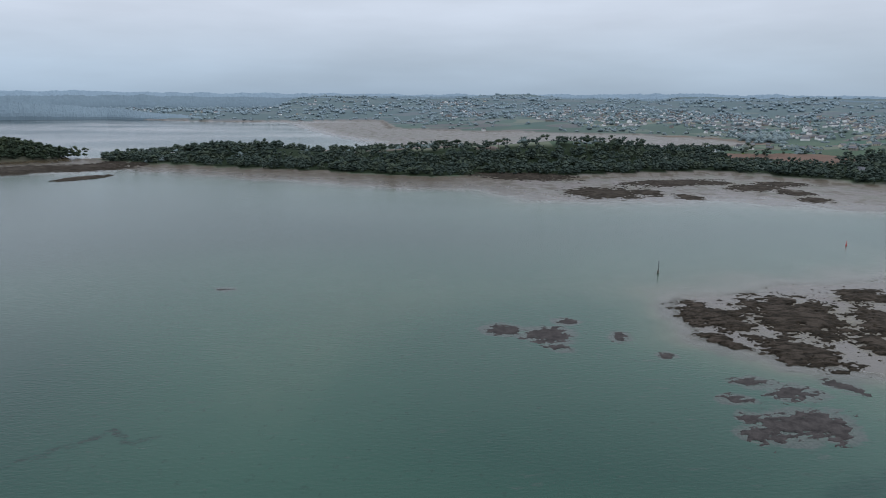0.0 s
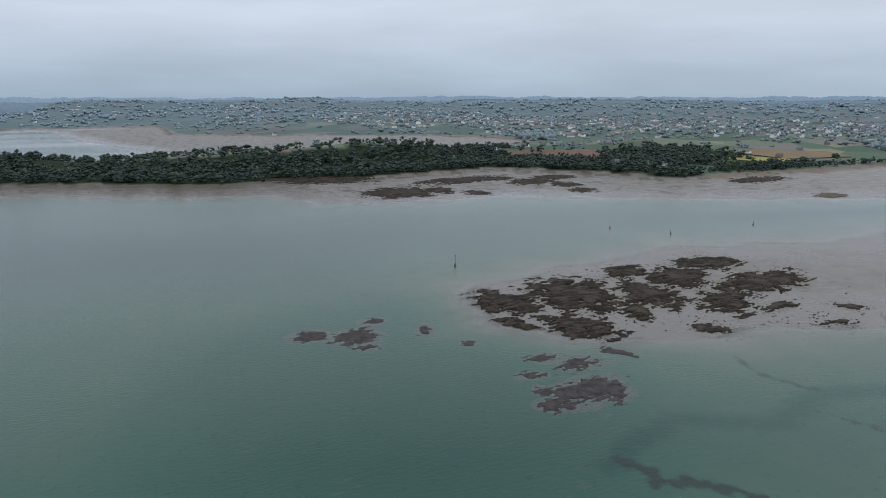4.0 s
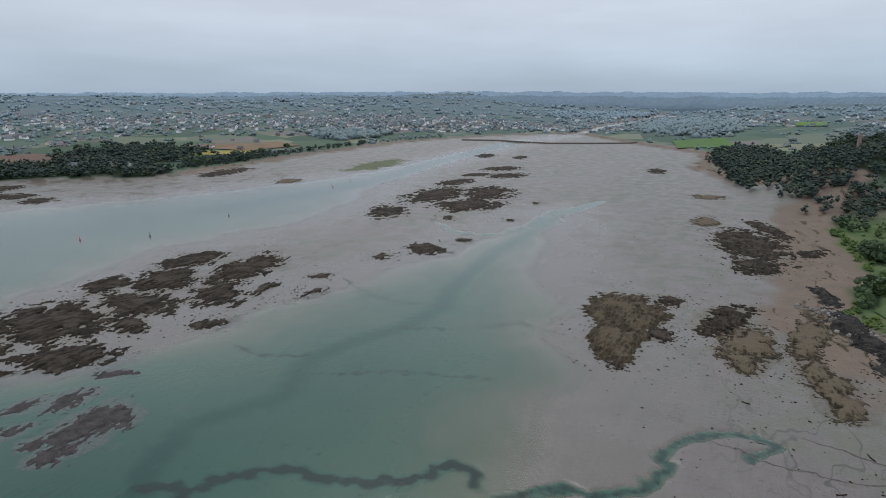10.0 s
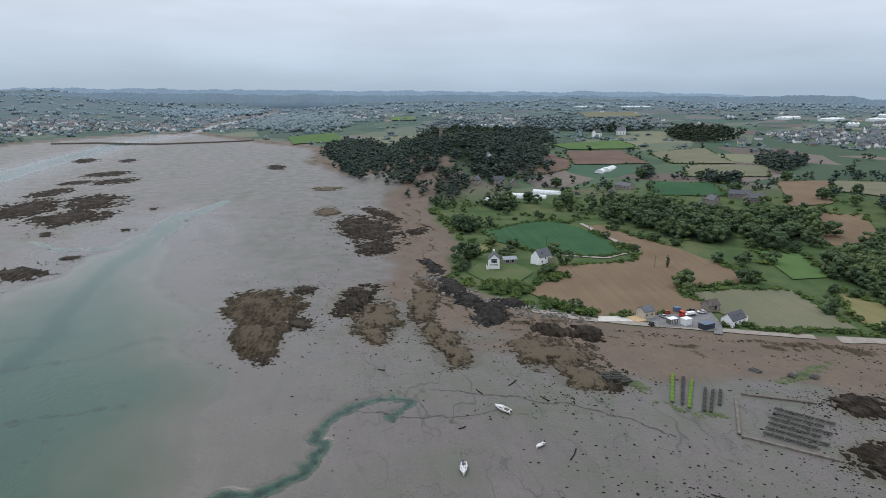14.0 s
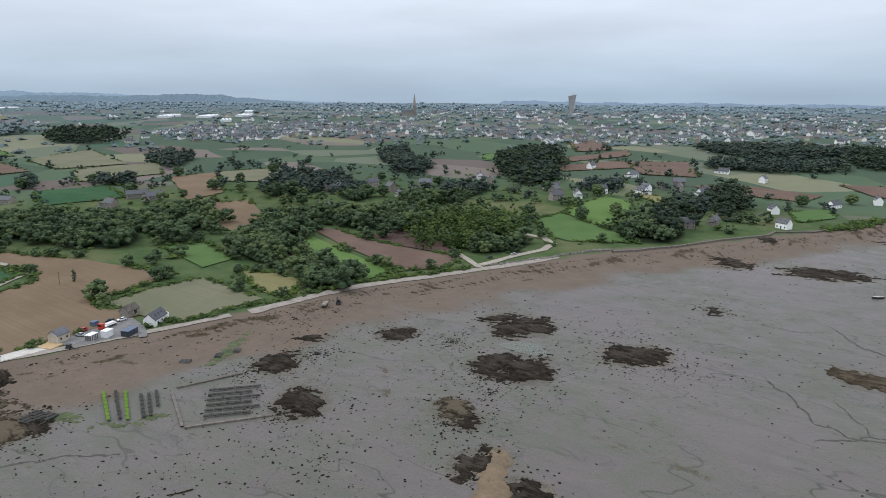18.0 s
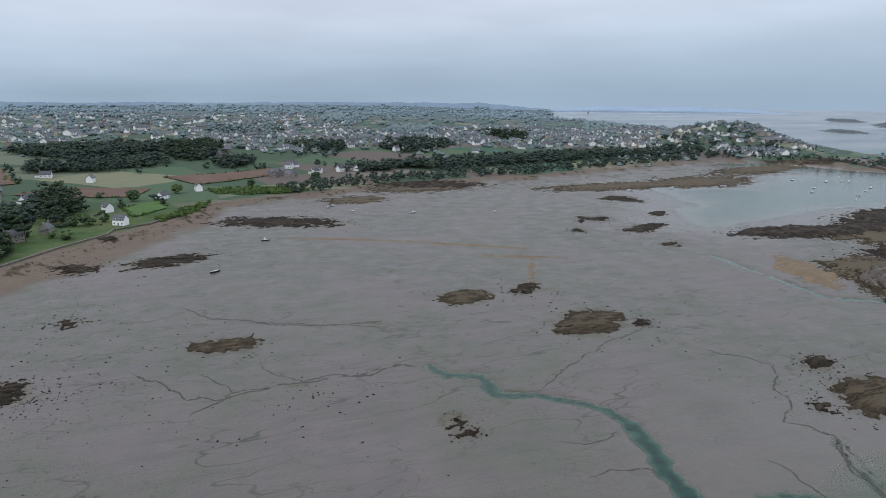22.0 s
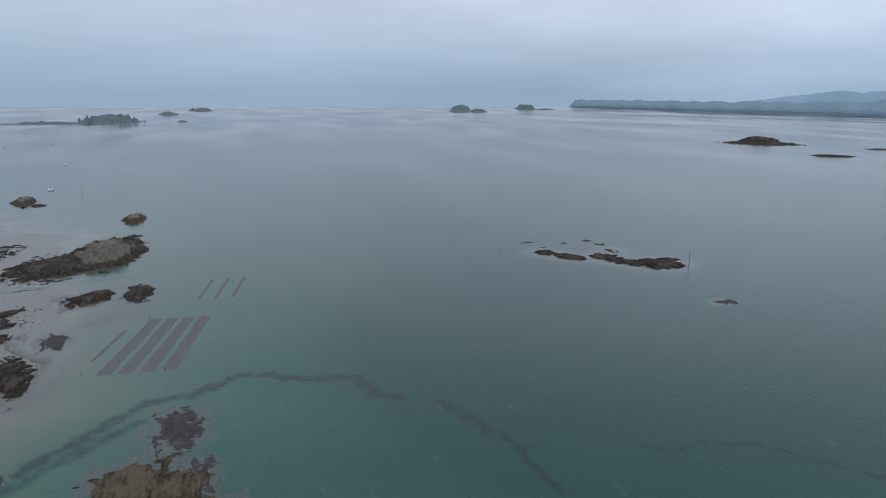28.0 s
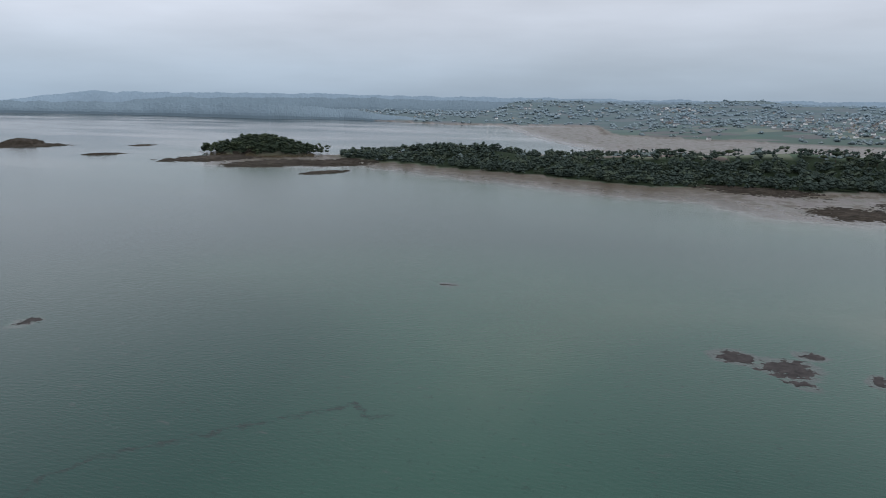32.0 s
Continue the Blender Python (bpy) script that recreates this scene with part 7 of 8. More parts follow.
# ---- the shore yard ----
RED = mottled("red_paint", (0.42, 0.03, 0.02), (0.5, 0.05, 0.03), 2.0, 0.4, 0.5, 3)
BLUE_SHEET = mottled("blue_sheet", (0.07, 0.10, 0.15), (0.10, 0.14, 0.2), 1.0, 0.5, 0.4, 3)
TYRE = mottled("tyre", (0.015, 0.015, 0.015), (0.03, 0.03, 0.03), 2.0, 0.9, 0.2, 3)
STEEL = mottled("dull_steel", (0.085, 0.083, 0.080), (0.17, 0.165, 0.155), 1.0, 0.5, 0.5, 4)
WOOD = mottled("grey_wood", (0.075, 0.062, 0.048), (0.15, 0.125, 0.10), 1.0, 0.9, 0.2, 5)
DARK_PAINT = mottled("dark_paint", (0.02, 0.025, 0.035), (0.04, 0.045, 0.06), 1.5, 0.4, 0.5, 3)
SILVER = mottled("silver_paint", (0.35, 0.36, 0.38), (0.45, 0.46, 0.48), 1.5, 0.3, 0.5, 3)
BOX_PAINT = mottled("white_paint", (0.68, 0.69, 0.69), (0.8, 0.8, 0.8), 1.5, 0.5, 0.4, 3)
OCHRE = mottled("ochre_boards", (0.38, 0.27, 0.14), (0.5, 0.37, 0.21), 1.2, 0.8, 0.3, 4)


def patch_slab(name, outline, material, label, lift=0.35):
    v, f = grid_patch(outline, 2.2, lift)
    return tagged(sheet(name, v, f, material), label, "pavement", kind="structure")


patch_slab("pavement", [(297, -110), (296, -127), (283, -124), (285, -106)], CONCRETE, "pale concrete terrace over the beach")
patch_slab("pavement", [(296, -129), (298, -168), (280, -164), (270, -158), (276, -130)], YARD, "grey trodden boatyard surface")
patch_slab("pavement", [(279, -161), (277, -164), (262, -156), (264, -153)], YARD, "pale concrete slip running down to the beach", 0.5)


def place(ob, x, y, turn, lift=0.3):
    ob.matrix_world = pose(x, y, height_at(x, y) + lift, 0, 0, turn)
    return ob


def small_house(name, wall, w, d, eave, ridge_h, label, openings, roof=None):
    ob = thing(name, 0, 0, 0, 0, label, "house")
    part("wall", gable_body(w, d, eave, ridge_h), wall, ob)
    part("roof", gable_roof(w, d, eave, ridge_h), roof or SLATE, ob)
    for x, y, z, ww, hh, turn in openings:
        add_window(ob, x, y, z, ww, hh, turn)
    return ob


# the tall white gabled house on the headland, its gable to the sea
gh = thing("gabled_house", 0, 0, 0, 0, "tall white house, gable to the sea, slate roof", "house")
part("wall", gable_body(11, 8.4, 7.4, 11.6), WHITE_WALL, gh)
part("roof", gable_roof(11, 8.4, 7.4, 11.6), SLATE, gh, "steep slate roof")
part("chimney", bm_box(bm_box(bmesh.new(), 4.9, 0, 10.6, 0.9, 1.6, 2.6), 4.9, 0, 13.2, 1.1, 1.8, 0.2), WHITE_WALL, gh)
part("balcony_opening", box(-5.52, 0, 4.9, 0.12, 4.4, 3.0), GLASS, gh, "dark glazed gable opening")
part("opening_frame", bm_box(bm_box(bm_box(bmesh.new(), -5.55, 0, 6.3, 0.2, 4.4, 0.18), -5.55, -2.3, 4.9, 0.2, 0.2, 3.0), -5.55, 2.3, 4.9, 0.2, 0.2, 3.0), FRAME, gh)
for k in range(7):
    part("lettering_bar", box(-5.53, -2.55 + k * 0.85, 2.7, 0.06, 0.55, 0.95), DARK_PAINT, gh)
for y in (-2.6, 2.6):
    add_window(gh, -2, 4.22 if y > 0 else -4.22, 1.0, 1.1, 1.4, 180 if y > 0 else 0)
    add_window(gh, 2, 4.22 if y > 0 else -4.22, 4.0, 1.1, 1.4, 180 if y > 0 else 0)
part("garden_wall", bm_box(bm_box(bmesh.new(), -4, 5.6, -1, 5, 0.3, 3.2), -6.4, 4.9, -1, 0.3, 1.6, 3.4), WHITE_WALL, gh)
place(gh, 385, -74, -8, 0.8)
gh.matrix_world = gh.matrix_world @ Matrix.Diagonal((0.8, 0.8, 0.78, 1))
shed = small_house("garage", STONE_WALL, 9, 4.5, 2.5, 3.9, "low stone garage with a rusty tin roof", [(-2, -2.27, 0.6, 2.2, 1.6, 0), (1.8, -2.27, 0.6, 1.6, 1.6, 0)], TIN)
place(shed, 396, -86, -82, 0.4)
cot = small_house("cottage", WHITE_WALL, 11.5, 7.2, 4.4, 8.4, "white cottage with slate roof and a skylight", [(-3, -3.62, 0.8, 1.0, 1.3, 0), (3, -3.62, 0.8, 1.0, 1.3, 0), (0, -3.62, 2.7, 0.9, 1.1, 0)])
part("lean_to", box(4.2, -4.6, -0.8, 3.0, 2.0, 4.2), STONE_WALL, cot)
part("skylight", loft([[(-2.4, -2.5, 6.0), (-1.4, -2.5, 6.0), (-1.4, -1.8, 6.8), (-2.4, -1.8, 6.8)], [(-2.4, -2.6, 6.12), (-1.4, -2.6, 6.12), (-1.4, -1.9, 6.92), (-2.4, -1.9, 6.92)]]), GLASS, cot)
place(cot, 393, -106, -55, 0.5)

# beach kiosk with round windows
kiosk = thing("beach_kiosk", 0, 0, 0, 0, "cream timber kiosk with two round windows", "kiosk")
part("wall", gable_body(6.5, 5.5, 3.6, 5.4), CREAM_WALL, kiosk)
part("roof", gable_roof(6.5, 5.5, 3.6, 5.4), SLATE, kiosk)
for x in (-1.6, 1.6):
    part("round_window", rod((x, -2.78, 1.9), (x, -2.9, 1.9), 0.62, 14), OCHRE, kiosk)
    part("pane", rod((x, -2.86, 1.9), (x, -2.96, 1.9), 0.45, 14), GLASS, kiosk)
part("deck", box(-6, -1.0, -0.5, 6.5, 8, 0.8), OCHRE, kiosk, "ochre timber deck")
place(kiosk, 289, -131, -72)
white_h = small_house("shore_house", WHITE_WALL, 11, 6.0, 3.0, 5.8, "long white shore house with a slate roof", [(-3, -3.02, 0.8, 1.0, 1.2, 0), (0.5, -3.02, 0.8, 1.0, 1.2, 0)])
part("porch", gable_body(3.2, 3.6, 2.2, 3.2), WHITE_WALL, white_h).location = (6.6, -0.6, 0)
for x in (-3, 0, 2.5):
    part("skylight", loft([[(x, -1.9, 4.25), (x + 0.8, -1.9, 4.25), (x + 0.8, -1.2, 4.95), (x, -1.2, 4.95)], [(x, -2.0, 4.4), (x + 0.8, -2.0, 4.4), (x + 0.8, -1.3, 5.1), (x, -1.3, 5.1)]]), GLASS, white_h)
place(white_h, 276, -169, -62)
ruin = small_house("stone_shed", STONE_WALL, 8, 5, 3.0, 5.2, "old granite shed with a mossy grey roof", [(1, -2.52, 0.5, 2.0, 2.0, 0)], MASONRY)
place(ruin, 296, -168, -70)


def container(x, y, turn, w, d, h, material, label, roof=None):
    ob = thing("storage_box", 0, 0, 0, 0, label, "container")
    part("body", box(0, 0, 0, w, d, h), material, ob)
    part("roof", box(0, 0, h, w + 0.3, d + 0.3, 0.15), roof or material, ob)
    for k in range(int(w)):
        part("rib", box(-w / 2 + 0.5 + k, -d / 2 - 0.04, 0.1, 0.12, 0.08, h - 0.2), roof or material, ob)
    return place(ob, x, y, turn)


container(271, -153, -68, 6.5, 4.0, 2.6, DARK_PAINT, "dark shed with a blue sheet roof", BLUE_SHEET)
container(277, -146, -68, 4.2, 3.2, 3.0, BOX_PAINT, "white storage cabin in the yard")
container(279, -140, -70, 4.5, 3.0, 2.5, STEEL, "open grey work shed", BOX_PAINT)
container(295, -150, -75, 3.0, 2.4, 2.2, BLUE_SHEET, "small blue container among boat gear")


def wheels(parent, xs, half, r, wide):
    for x in xs:
        for s in (-1, 1):
            w = part("wheel", rod((x, s * half, r), (x, s * (half + wide), r), r, 14), TYRE, parent)
            part("rim", rod((x, s * (half + wide), r), (x, s * (half + wide + 0.03), r), r * 0.55, 12), STEEL, w)


lorry = thing("flatbed_lorry", 0, 0, 0, 0, "red-cabbed flatbed lorry parked in the yard", "lorry")
part("cab", loft([[(x, y, z) for x, y in ((2.2, -1.2), (4.3, -1.2), (4.3, 1.2), (2.2, 1.2))] for z in (0.6,)] + [[(2.2, -1.2, 3.0), (4.0, -1.2, 3.0), (4.0, 1.2, 3.0), (2.2, 1.2, 3.0)]]), RED, lorry, "red cab")
part("windscreen", box(4.2, 0, 1.9, 0.12, 2.1, 0.8), GLASS, lorry)
part("bed", box(-1.4, 0, 1.0, 7.0, 2.4, 0.25), BOX_PAINT, lorry)
part("load", box(-2.0, 0, 1.25, 4.5, 2.0, 0.7), BOX_PAINT, lorry)
wheels(lorry, (3.2, -2.5, -3.7), 0.9, 0.5, 0.3)
place(lorry, 288, -152, 105)


def car(x, y, turn, paint, label):
    ob = thing("parked_car", 0, 0, 0, 0, label, "car", "cars by the shore")
    part("body", loft([[(px, -0.85, z), (px, 0.85, z), (px, 0.85, h), (px, -0.85, h)] for px, z, h in ((-2.1, 0.4, 0.85), (-1.9, 0.3, 0.95), (1.2, 0.3, 0.95), (2.1, 0.4, 0.75))]), paint, ob)
    part("cabin", loft([[(px, -w, 0.9), (px, w, 0.9), (px, w * 0.85, h), (px, -w * 0.85, h)] for px, w, h in ((-1.8, 0.78, 1.0), (-1.3, 0.8, 1.45), (0.3, 0.8, 1.45), (1.1, 0.78, 0.98))]), GLASS, ob)
    part("roof_panel", box(-0.5, 0, 1.44, 1.5, 1.3, 0.05), paint, ob)
    wheels(ob, (-1.35, 1.3), 0.68, 0.31, 0.18)
    return place(ob, x, y, turn, 0.55)


car(208, -369, 60, DARK_PAINT, "dark blue car parked by the lane")
car(199, -386, 65, SILVER, "silver car parked by the lane")
car(287, -139, 20, SILVER, "silver van-like car in the boatyard")
car(292, -143, 100, RED, "red car in the boatyard")
car(294, -157, 60, DARK_PAINT, "dark car beside the boatyard hedge")
car(291, -161, 80, BOX_PAINT, "white car by the stone shed")
car(84, -640, 20, DARK_PAINT, "dark car in a garden drive")

# tractor and trailer on the beach
tr = thing("tractor", 0, 0, 0, 0, "dark tractor stopped on the beach", "tractor")
part("bonnet", loft([[(x, -0.45, 0.8), (x, 0.45, 0.8), (x, 0.4, h), (x, -0.4, h)] for x, h in ((0.4, 1.75), (2.0, 1.6), (2.3, 1.3))]), DARK_PAINT, tr)
part("cab", loft([[(x, -0.8, 1.0), (x, 0.8, 1.0), (x, 0.7, 2.8), (x, -0.7, 2.8)] for x in (-1.0, 0.5)]), GLASS, tr)
part("cab_roof", box(-0.25, 0, 2.8, 1.9, 1.7, 0.15), DARK_PAINT, tr)
wheels(tr, (-0.6,), 0.65, 0.85, 0.45)
wheels(tr, (1.7,), 0.6, 0.55, 0.3)
place(tr, 226.5, -242.5, -62, 0.02)
tl = thing("farm_trailer", 0, 0, 0, 0, "flat farm trailer loaded with pale oyster sacks", "trailer")
part("bed", box(0, 0, 1.0, 6.0, 2.3, 0.25), WOOD, tl)
part("drawbar", rod((3.0, 0, 1.0), (4.6, 0, 0.8), 0.08), STEEL, tl)
for k in range(8):
    part("sack", box(-2.4 + (k % 4) * 1.5, -0.55 + (k // 4) * 1.1, 1.25, 1.35, 0.95, 0.75), SHINGLE, tl)
for k in (-1, 1):
    part("stake", rod((-2.9, k * 1.1, 1.2), (-2.9, k * 1.1, 2.2), 0.05), STEEL, tl)
wheels(tl, (-1.2, 0.2), 0.85, 0.5, 0.3)
place(tl, 230, -236, -62, 0.02)

# digger by the terrace
dg = thing("small_digger", 0, 0, 0, 0, "small dark digger with yellow arm below the terrace", "digger")
part("track_frame", box(0, 0, 0, 2.6, 1.8, 0.6), TYRE, dg)
part("cab", box(0.1, 0, 0.6, 1.8, 1.5, 1.5), DARK_PAINT, dg)
part("boom", rod((0.9, 0.3, 1.2), (3.0, 0.3, 2.4), 0.15), OCHRE, dg)
part("arm", rod((3.0, 0.3, 2.4), (3.9, 0.3, 0.7), 0.12), OCHRE, dg)
part("bucket", box(3.9, 0.3, 0.2, 0.6, 0.7, 0.6), STEEL, dg)
place(dg, 277, -129, 200, 0.1)

# ---- oyster works on the shore ----
SLIME = mottled("bright_green_weed", (0.065, 0.135, 0.012), (0.115, 0.20, 0.022), 0.8, 0.8, 0.2, 4)
SLIMY_BAG = mottled("slimy_bag", (0.060, 0.055, 0.060), (0.105, 0.098, 0.100), 0.5, 0.6, 0.2, 5)
MESH_BAG = mottled("black_mesh_bag", (0.022, 0.022, 0.020), (0.060, 0.058, 0.050), 0.9, 0.85, 0.2, 5)


def trestle(x, y, turn, long, cover, label, bags=True, z=None):
    """A run of iron trestles that carries flat mesh bags."""
    ob = thing("oyster_trestle", 0, 0, 0, 0, label, "oyster rack", "oyster racks")
    for s in (-0.45, 0.45):
        part("rail", rod((-long / 2, s, 0.55), (long / 2, s, 0.55), 0.05, 6), STEEL, ob)
    n = max(2, int(long / 3))
    for k in range(n):
        px = -long / 2 + (k + 0.5) * long / n
        part("leg_frame", bm_box(bm_box(bmesh.new(), px, -0.45, -0.3, 0.08, 0.08, 0.85), px, 0.45, -0.3, 0.08, 0.08, 0.85), STEEL, ob)
        part("mesh_bag", box(px, 0, 0.58, long / n * 0.93, 1.7 if cover is SLIMY_BAG else 1.15, 0.22), cover, ob)
    if z is None:
        place(ob, x, y, turn, 0.0)
    else:
        ob.matrix_world = pose(x, y, z, 0, 0, turn)
    return ob


for k in range(6):
    t = k / 5
    trestle(191 - 15.5 * t + (k % 2), -147 + 14 * t + (k % 2), 47, 19 - (k % 2) * 3, MESH_BAG, "dark oyster rack in the old pond")
for cover, ax, ay, bx, by in ((SLIME, 229, -117, 206, -106), (MESH_BAG, 226, -120, 204, -109), (SLIME, 223, -122, 201, -110), (MESH_BAG, 216, -124, 198, -114), (MESH_BAG, 214, -126, 197, -116), (MESH_BAG, 214, -129, 202, -122)):
    trestle((ax + bx) / 2, (ay + by) / 2, math.degrees(math.atan2(by - ay, bx - ax)), math.hypot(bx - ax, by - ay), cover, "oyster rack overgrown with bright green weed" if cover is SLIME else "dark oyster rack on the foreshore")
mat_field = thing("mesh_bag_stack", 0, 0, 0, 0, "black square of stacked oyster bags on the sand", "oyster bags")
for a in range(6):
    for b in range(5):
        part("mesh_bag", box(-4 + a * 1.7, -3.4 + b * 1.7, 0, 1.55, 1.5, 0.5 + 0.15 * ((a + b) % 3)), MESH_BAG, mat_field)
place(mat_field, 227, -93, 20, 0.35)
for x, y, t in ((229, -152, 30), (221, -172, -50), (223, -164, -50)):
    st = thing("trestle_stack", 0, 0, 0, 0, "stack of spare iron trestles on the sand", "oyster rack")
    for k in range(5):
        part("frame_bar", box(0, -1.2 + k * 0.6, 0, 4.5, 0.1, 0.9), STEEL, st)
        part("cross_bar", box(-2 + k, 0, 0.9, 0.1, 2.8, 0.1), STEEL, st)
    place(st, x, y, t, 0.0)
# the drowned racks out on the western flat
for k in range(5):
    for q in range(3):
        ax, ay, bx, by = (-277 - 0.5 * k, -45 - 8.2 * k, -342 - 1.0 * k, -35 - 7.6 * k)
        ox = (q - 1) * 1.9
        long = math.hypot(bx - ax, by - ay) * (0.55 if k == 4 else 1.0)
        if k == 4 and q:
            continue
        trestle((ax + bx) / 2 + 0.1 * ox, (ay + by) / 2 + ox, math.degrees(math.atan2(by - ay, bx - ax)), long, SLIMY_BAG, "long oyster rack just under the water", z=-0.77)
for k in range(3):
    trestle(-392, -38 + 9 * k, 172, 40, SLIMY_BAG, "long oyster rack just under the water", z=-0.785)


def stake(x, y, high, label="thin wooden stake marking the oyster racks", top=False, r=0.14):
    ob = thing("marker_post", x, y, 0, 0, label, "post", "marker posts")
    part("pole", rod((0, 0, -2.0), (0, 0, high), r, 8, r * 0.6), DARK_PAINT if top else WOOD, ob)
    if top:
        part("topmark", rod((0, 0, high - 0.9), (0, 0, high), 0.5, 10, 0.05), DARK_PAINT, ob)
        part("base", rod((0, 0, -2.0), (0, 0, 1.6), 0.9, 12, 0.6), MASONRY, ob, "stone base of the beacon")
    return ob


stake(149, 392, 7.8, "tall dark channel beacon on a stone base", True, 0.22)
stake(-362, 261, 8.5, "tall thin beacon at the end of the reef", False, 0.2)
for x, y, h in ((-277, -46, 2.4), (-342, -36, 2.2), (-311, -40, 2.4), (-348, -62, 3.2), (-282, -78, 2.0), (-420, 130, 3), (-440, 160, 3), (-390, -30, 2), (-405, -24, 2), (-560, -470, 5), (-624, -106, 9), (-830, -200, 8)):
    stake(x, y, h)
BUOY_RED = mottled("buoy_red", (0.35, 0.02, 0.02), (0.45, 0.04, 0.03), 2, 0.5, 0.4, 3)
BUOY_DARK = mottled("buoy_green", (0.01, 0.05, 0.03), (0.02, 0.07, 0.045), 2, 0.5, 0.4, 3)
for x, y, paint, words in ((318, 466, BUOY_RED, "small red channel buoy"), (445, 437, BUOY_DARK, "small dark channel buoy"), (352, 430, BUOY_DARK, "small dark channel buoy"), (640, 460, BUOY_RED, "small red channel buoy"), (700, 476, BUOY_DARK, "small dark channel buoy")):
    b = thing("channel_buoy", x, y, 0, 0, words, "buoy", "channel buoys")
    part("float", rod((0, 0, -0.5), (0, 0, 0.9), 0.7, 12, 0.55), paint, b)
    part("spar", rod((0, 0, 0.9), (0, 0, 2.6), 0.12, 8), paint, b)
    part("topmark", rod((0, 0, 2.5), (0, 0, 3.1), 0.3, 10, 0.3), paint, b)

# ---- boats ----
HULLS = [mottled("white_hull", (0.66, 0.67, 0.67), (0.8, 0.8, 0.8), 1.2, 0.35, 0.5, 3), mottled("blue_hull", (0.03, 0.06, 0.12), (0.05, 0.09, 0.16), 1.2, 0.4, 0.5, 3),
         mottled("dark_hull", (0.02, 0.022, 0.025), (0.05, 0.05, 0.05), 1.2, 0.6, 0.4, 3), mottled("teal_hull", (0.10, 0.22, 0.25), (0.16, 0.3, 0.33), 1.2, 0.4, 0.5, 3)]
DECK = mottled("boat_deck", (0.50, 0.50, 0.48), (0.66, 0.66, 0.64), 1.0, 0.6, 0.4, 3)
CANVAS = mottled("blue_canvas", (0.02, 0.05, 0.16), (0.03, 0.07, 0.22), 2.0, 0.8, 0.2, 3)


def hull_rings(long, wide, deep, inset=0.0):
    rows = []
    for k in range(9):
        t = k / 8
        x = -long / 2 + long * t
        w = wide / 2 * (0.82 + 0.9 * t * (1 - t)) * (1 - max(0, t - 0.45) ** 2 * 3.2) - inset
        w = max(w, 0.04)
        sheer = deep * (0.9 + 0.35 * t * t)
        rows.append([(x, -w, sheer), (x, -w * 0.86, sheer * 0.45), (x, -w * 0.3, 0.04), (x, w * 0.3, 0.04), (x, w * 0.86, sheer * 0.45), (x, w, sheer)])
    return rows


def make_boat(name, long, wide, deep, hull, mast, cabin, label, cover=None, wheelhouse=False):
    ob = thing(name, 0, 0, 0, 0, label, "boat")
    part("hull", loft(hull_rings(long, wide, deep)), hull, ob)
    top = [[(x, y * 0.93, z + 0.03) for x, y, z in (r[0], r[5])] for r in hull_rings(long, wide, deep)]
    bm = bmesh.new()
    rows = [[bm.verts.new(p) for p in r] for r in top]
    for a, b in zip(rows, rows[1:]):
        bm.faces.new((a[0], b[0], b[1], a[1]))
    part("deck", bm, DECK, ob)
    part("rub_rail", bm_rod(bm_rod(bmesh.new(), (-long / 2, -wide * 0.41, deep * 0.92), (long * 0.15, -wide * 0.5, deep * 1.0), 0.05, 6), (-long / 2, wide * 0.41, deep * 0.92), (long * 0.15, wide * 0.5, deep * 1.0), 0.05, 6), WOOD, ob)
    if cabin:
        part("cabin", loft([[(x, -w, deep), (x, w, deep), (x, w * 0.8, h), (x, -w * 0.8, h)] for x, w, h in ((-long * 0.05, wide * 0.33, deep + 0.6), (long * 0.12, wide * 0.32, deep + 0.6), (long * 0.28, wide * 0.18, deep + 0.3))]), DECK, ob)
        for s in (-1, 1):
            part("cabin_window", box(long * 0.05, s * wide * 0.305, deep + 0.2, long * 0.14, 0.06, 0.22), GLASS, ob)
        part("cockpit", box(-long * 0.27, 0, deep * 0.93, long * 0.28, wide * 0.5, 0.12), WOOD, ob)
    if wheelhouse:
        part("wheelhouse", box(long * 0.08, 0, deep, long * 0.2, wide * 0.5, 1.5), BOX_PAINT, ob)
        part("windscreen", box(long * 0.185, 0, deep + 0.75, 0.1, wide * 0.44, 0.5), GLASS, ob)
    if not cabin and not wheelhouse:
        for x in (-0.25, 0.1):
            part("thwart", box(long * x, 0, deep * 0.95, 0.28, wide * 0.8, 0.07), WOOD, ob)
    if mast:
        part("mast", rod((long * 0.1, 0, deep), (long * 0.1, 0, deep + mast), 0.07, 8, 0.04), STEEL, ob)
        part("boom", rod((long * 0.1, 0, deep + 1.1), (-long * 0.34, 0, deep + 1.0), 0.06, 8), STEEL, ob)
        part("spreader", rod((long * 0.1, -0.5, deep + mast * 0.62), (long * 0.1, 0.5, deep + mast * 0.62), 0.03, 6), STEEL, ob)
        if cover:
            part("sail_cover", rod((long * 0.08, 0, deep + 1.2), (-long * 0.3, 0, deep + 1.1), 0.17, 8, 0.12), cover, ob)
    part("outboard", box(-long / 2 - 0.2, 0, deep * 0.5, 0.35, 0.3, 0.8), DARK_PAINT, ob)
    return ob


def set_boat(ob, x, y, turn, z, heel=0):
    ob.matrix_world = pose(x, y, z, heel, 0, turn)
    return ob


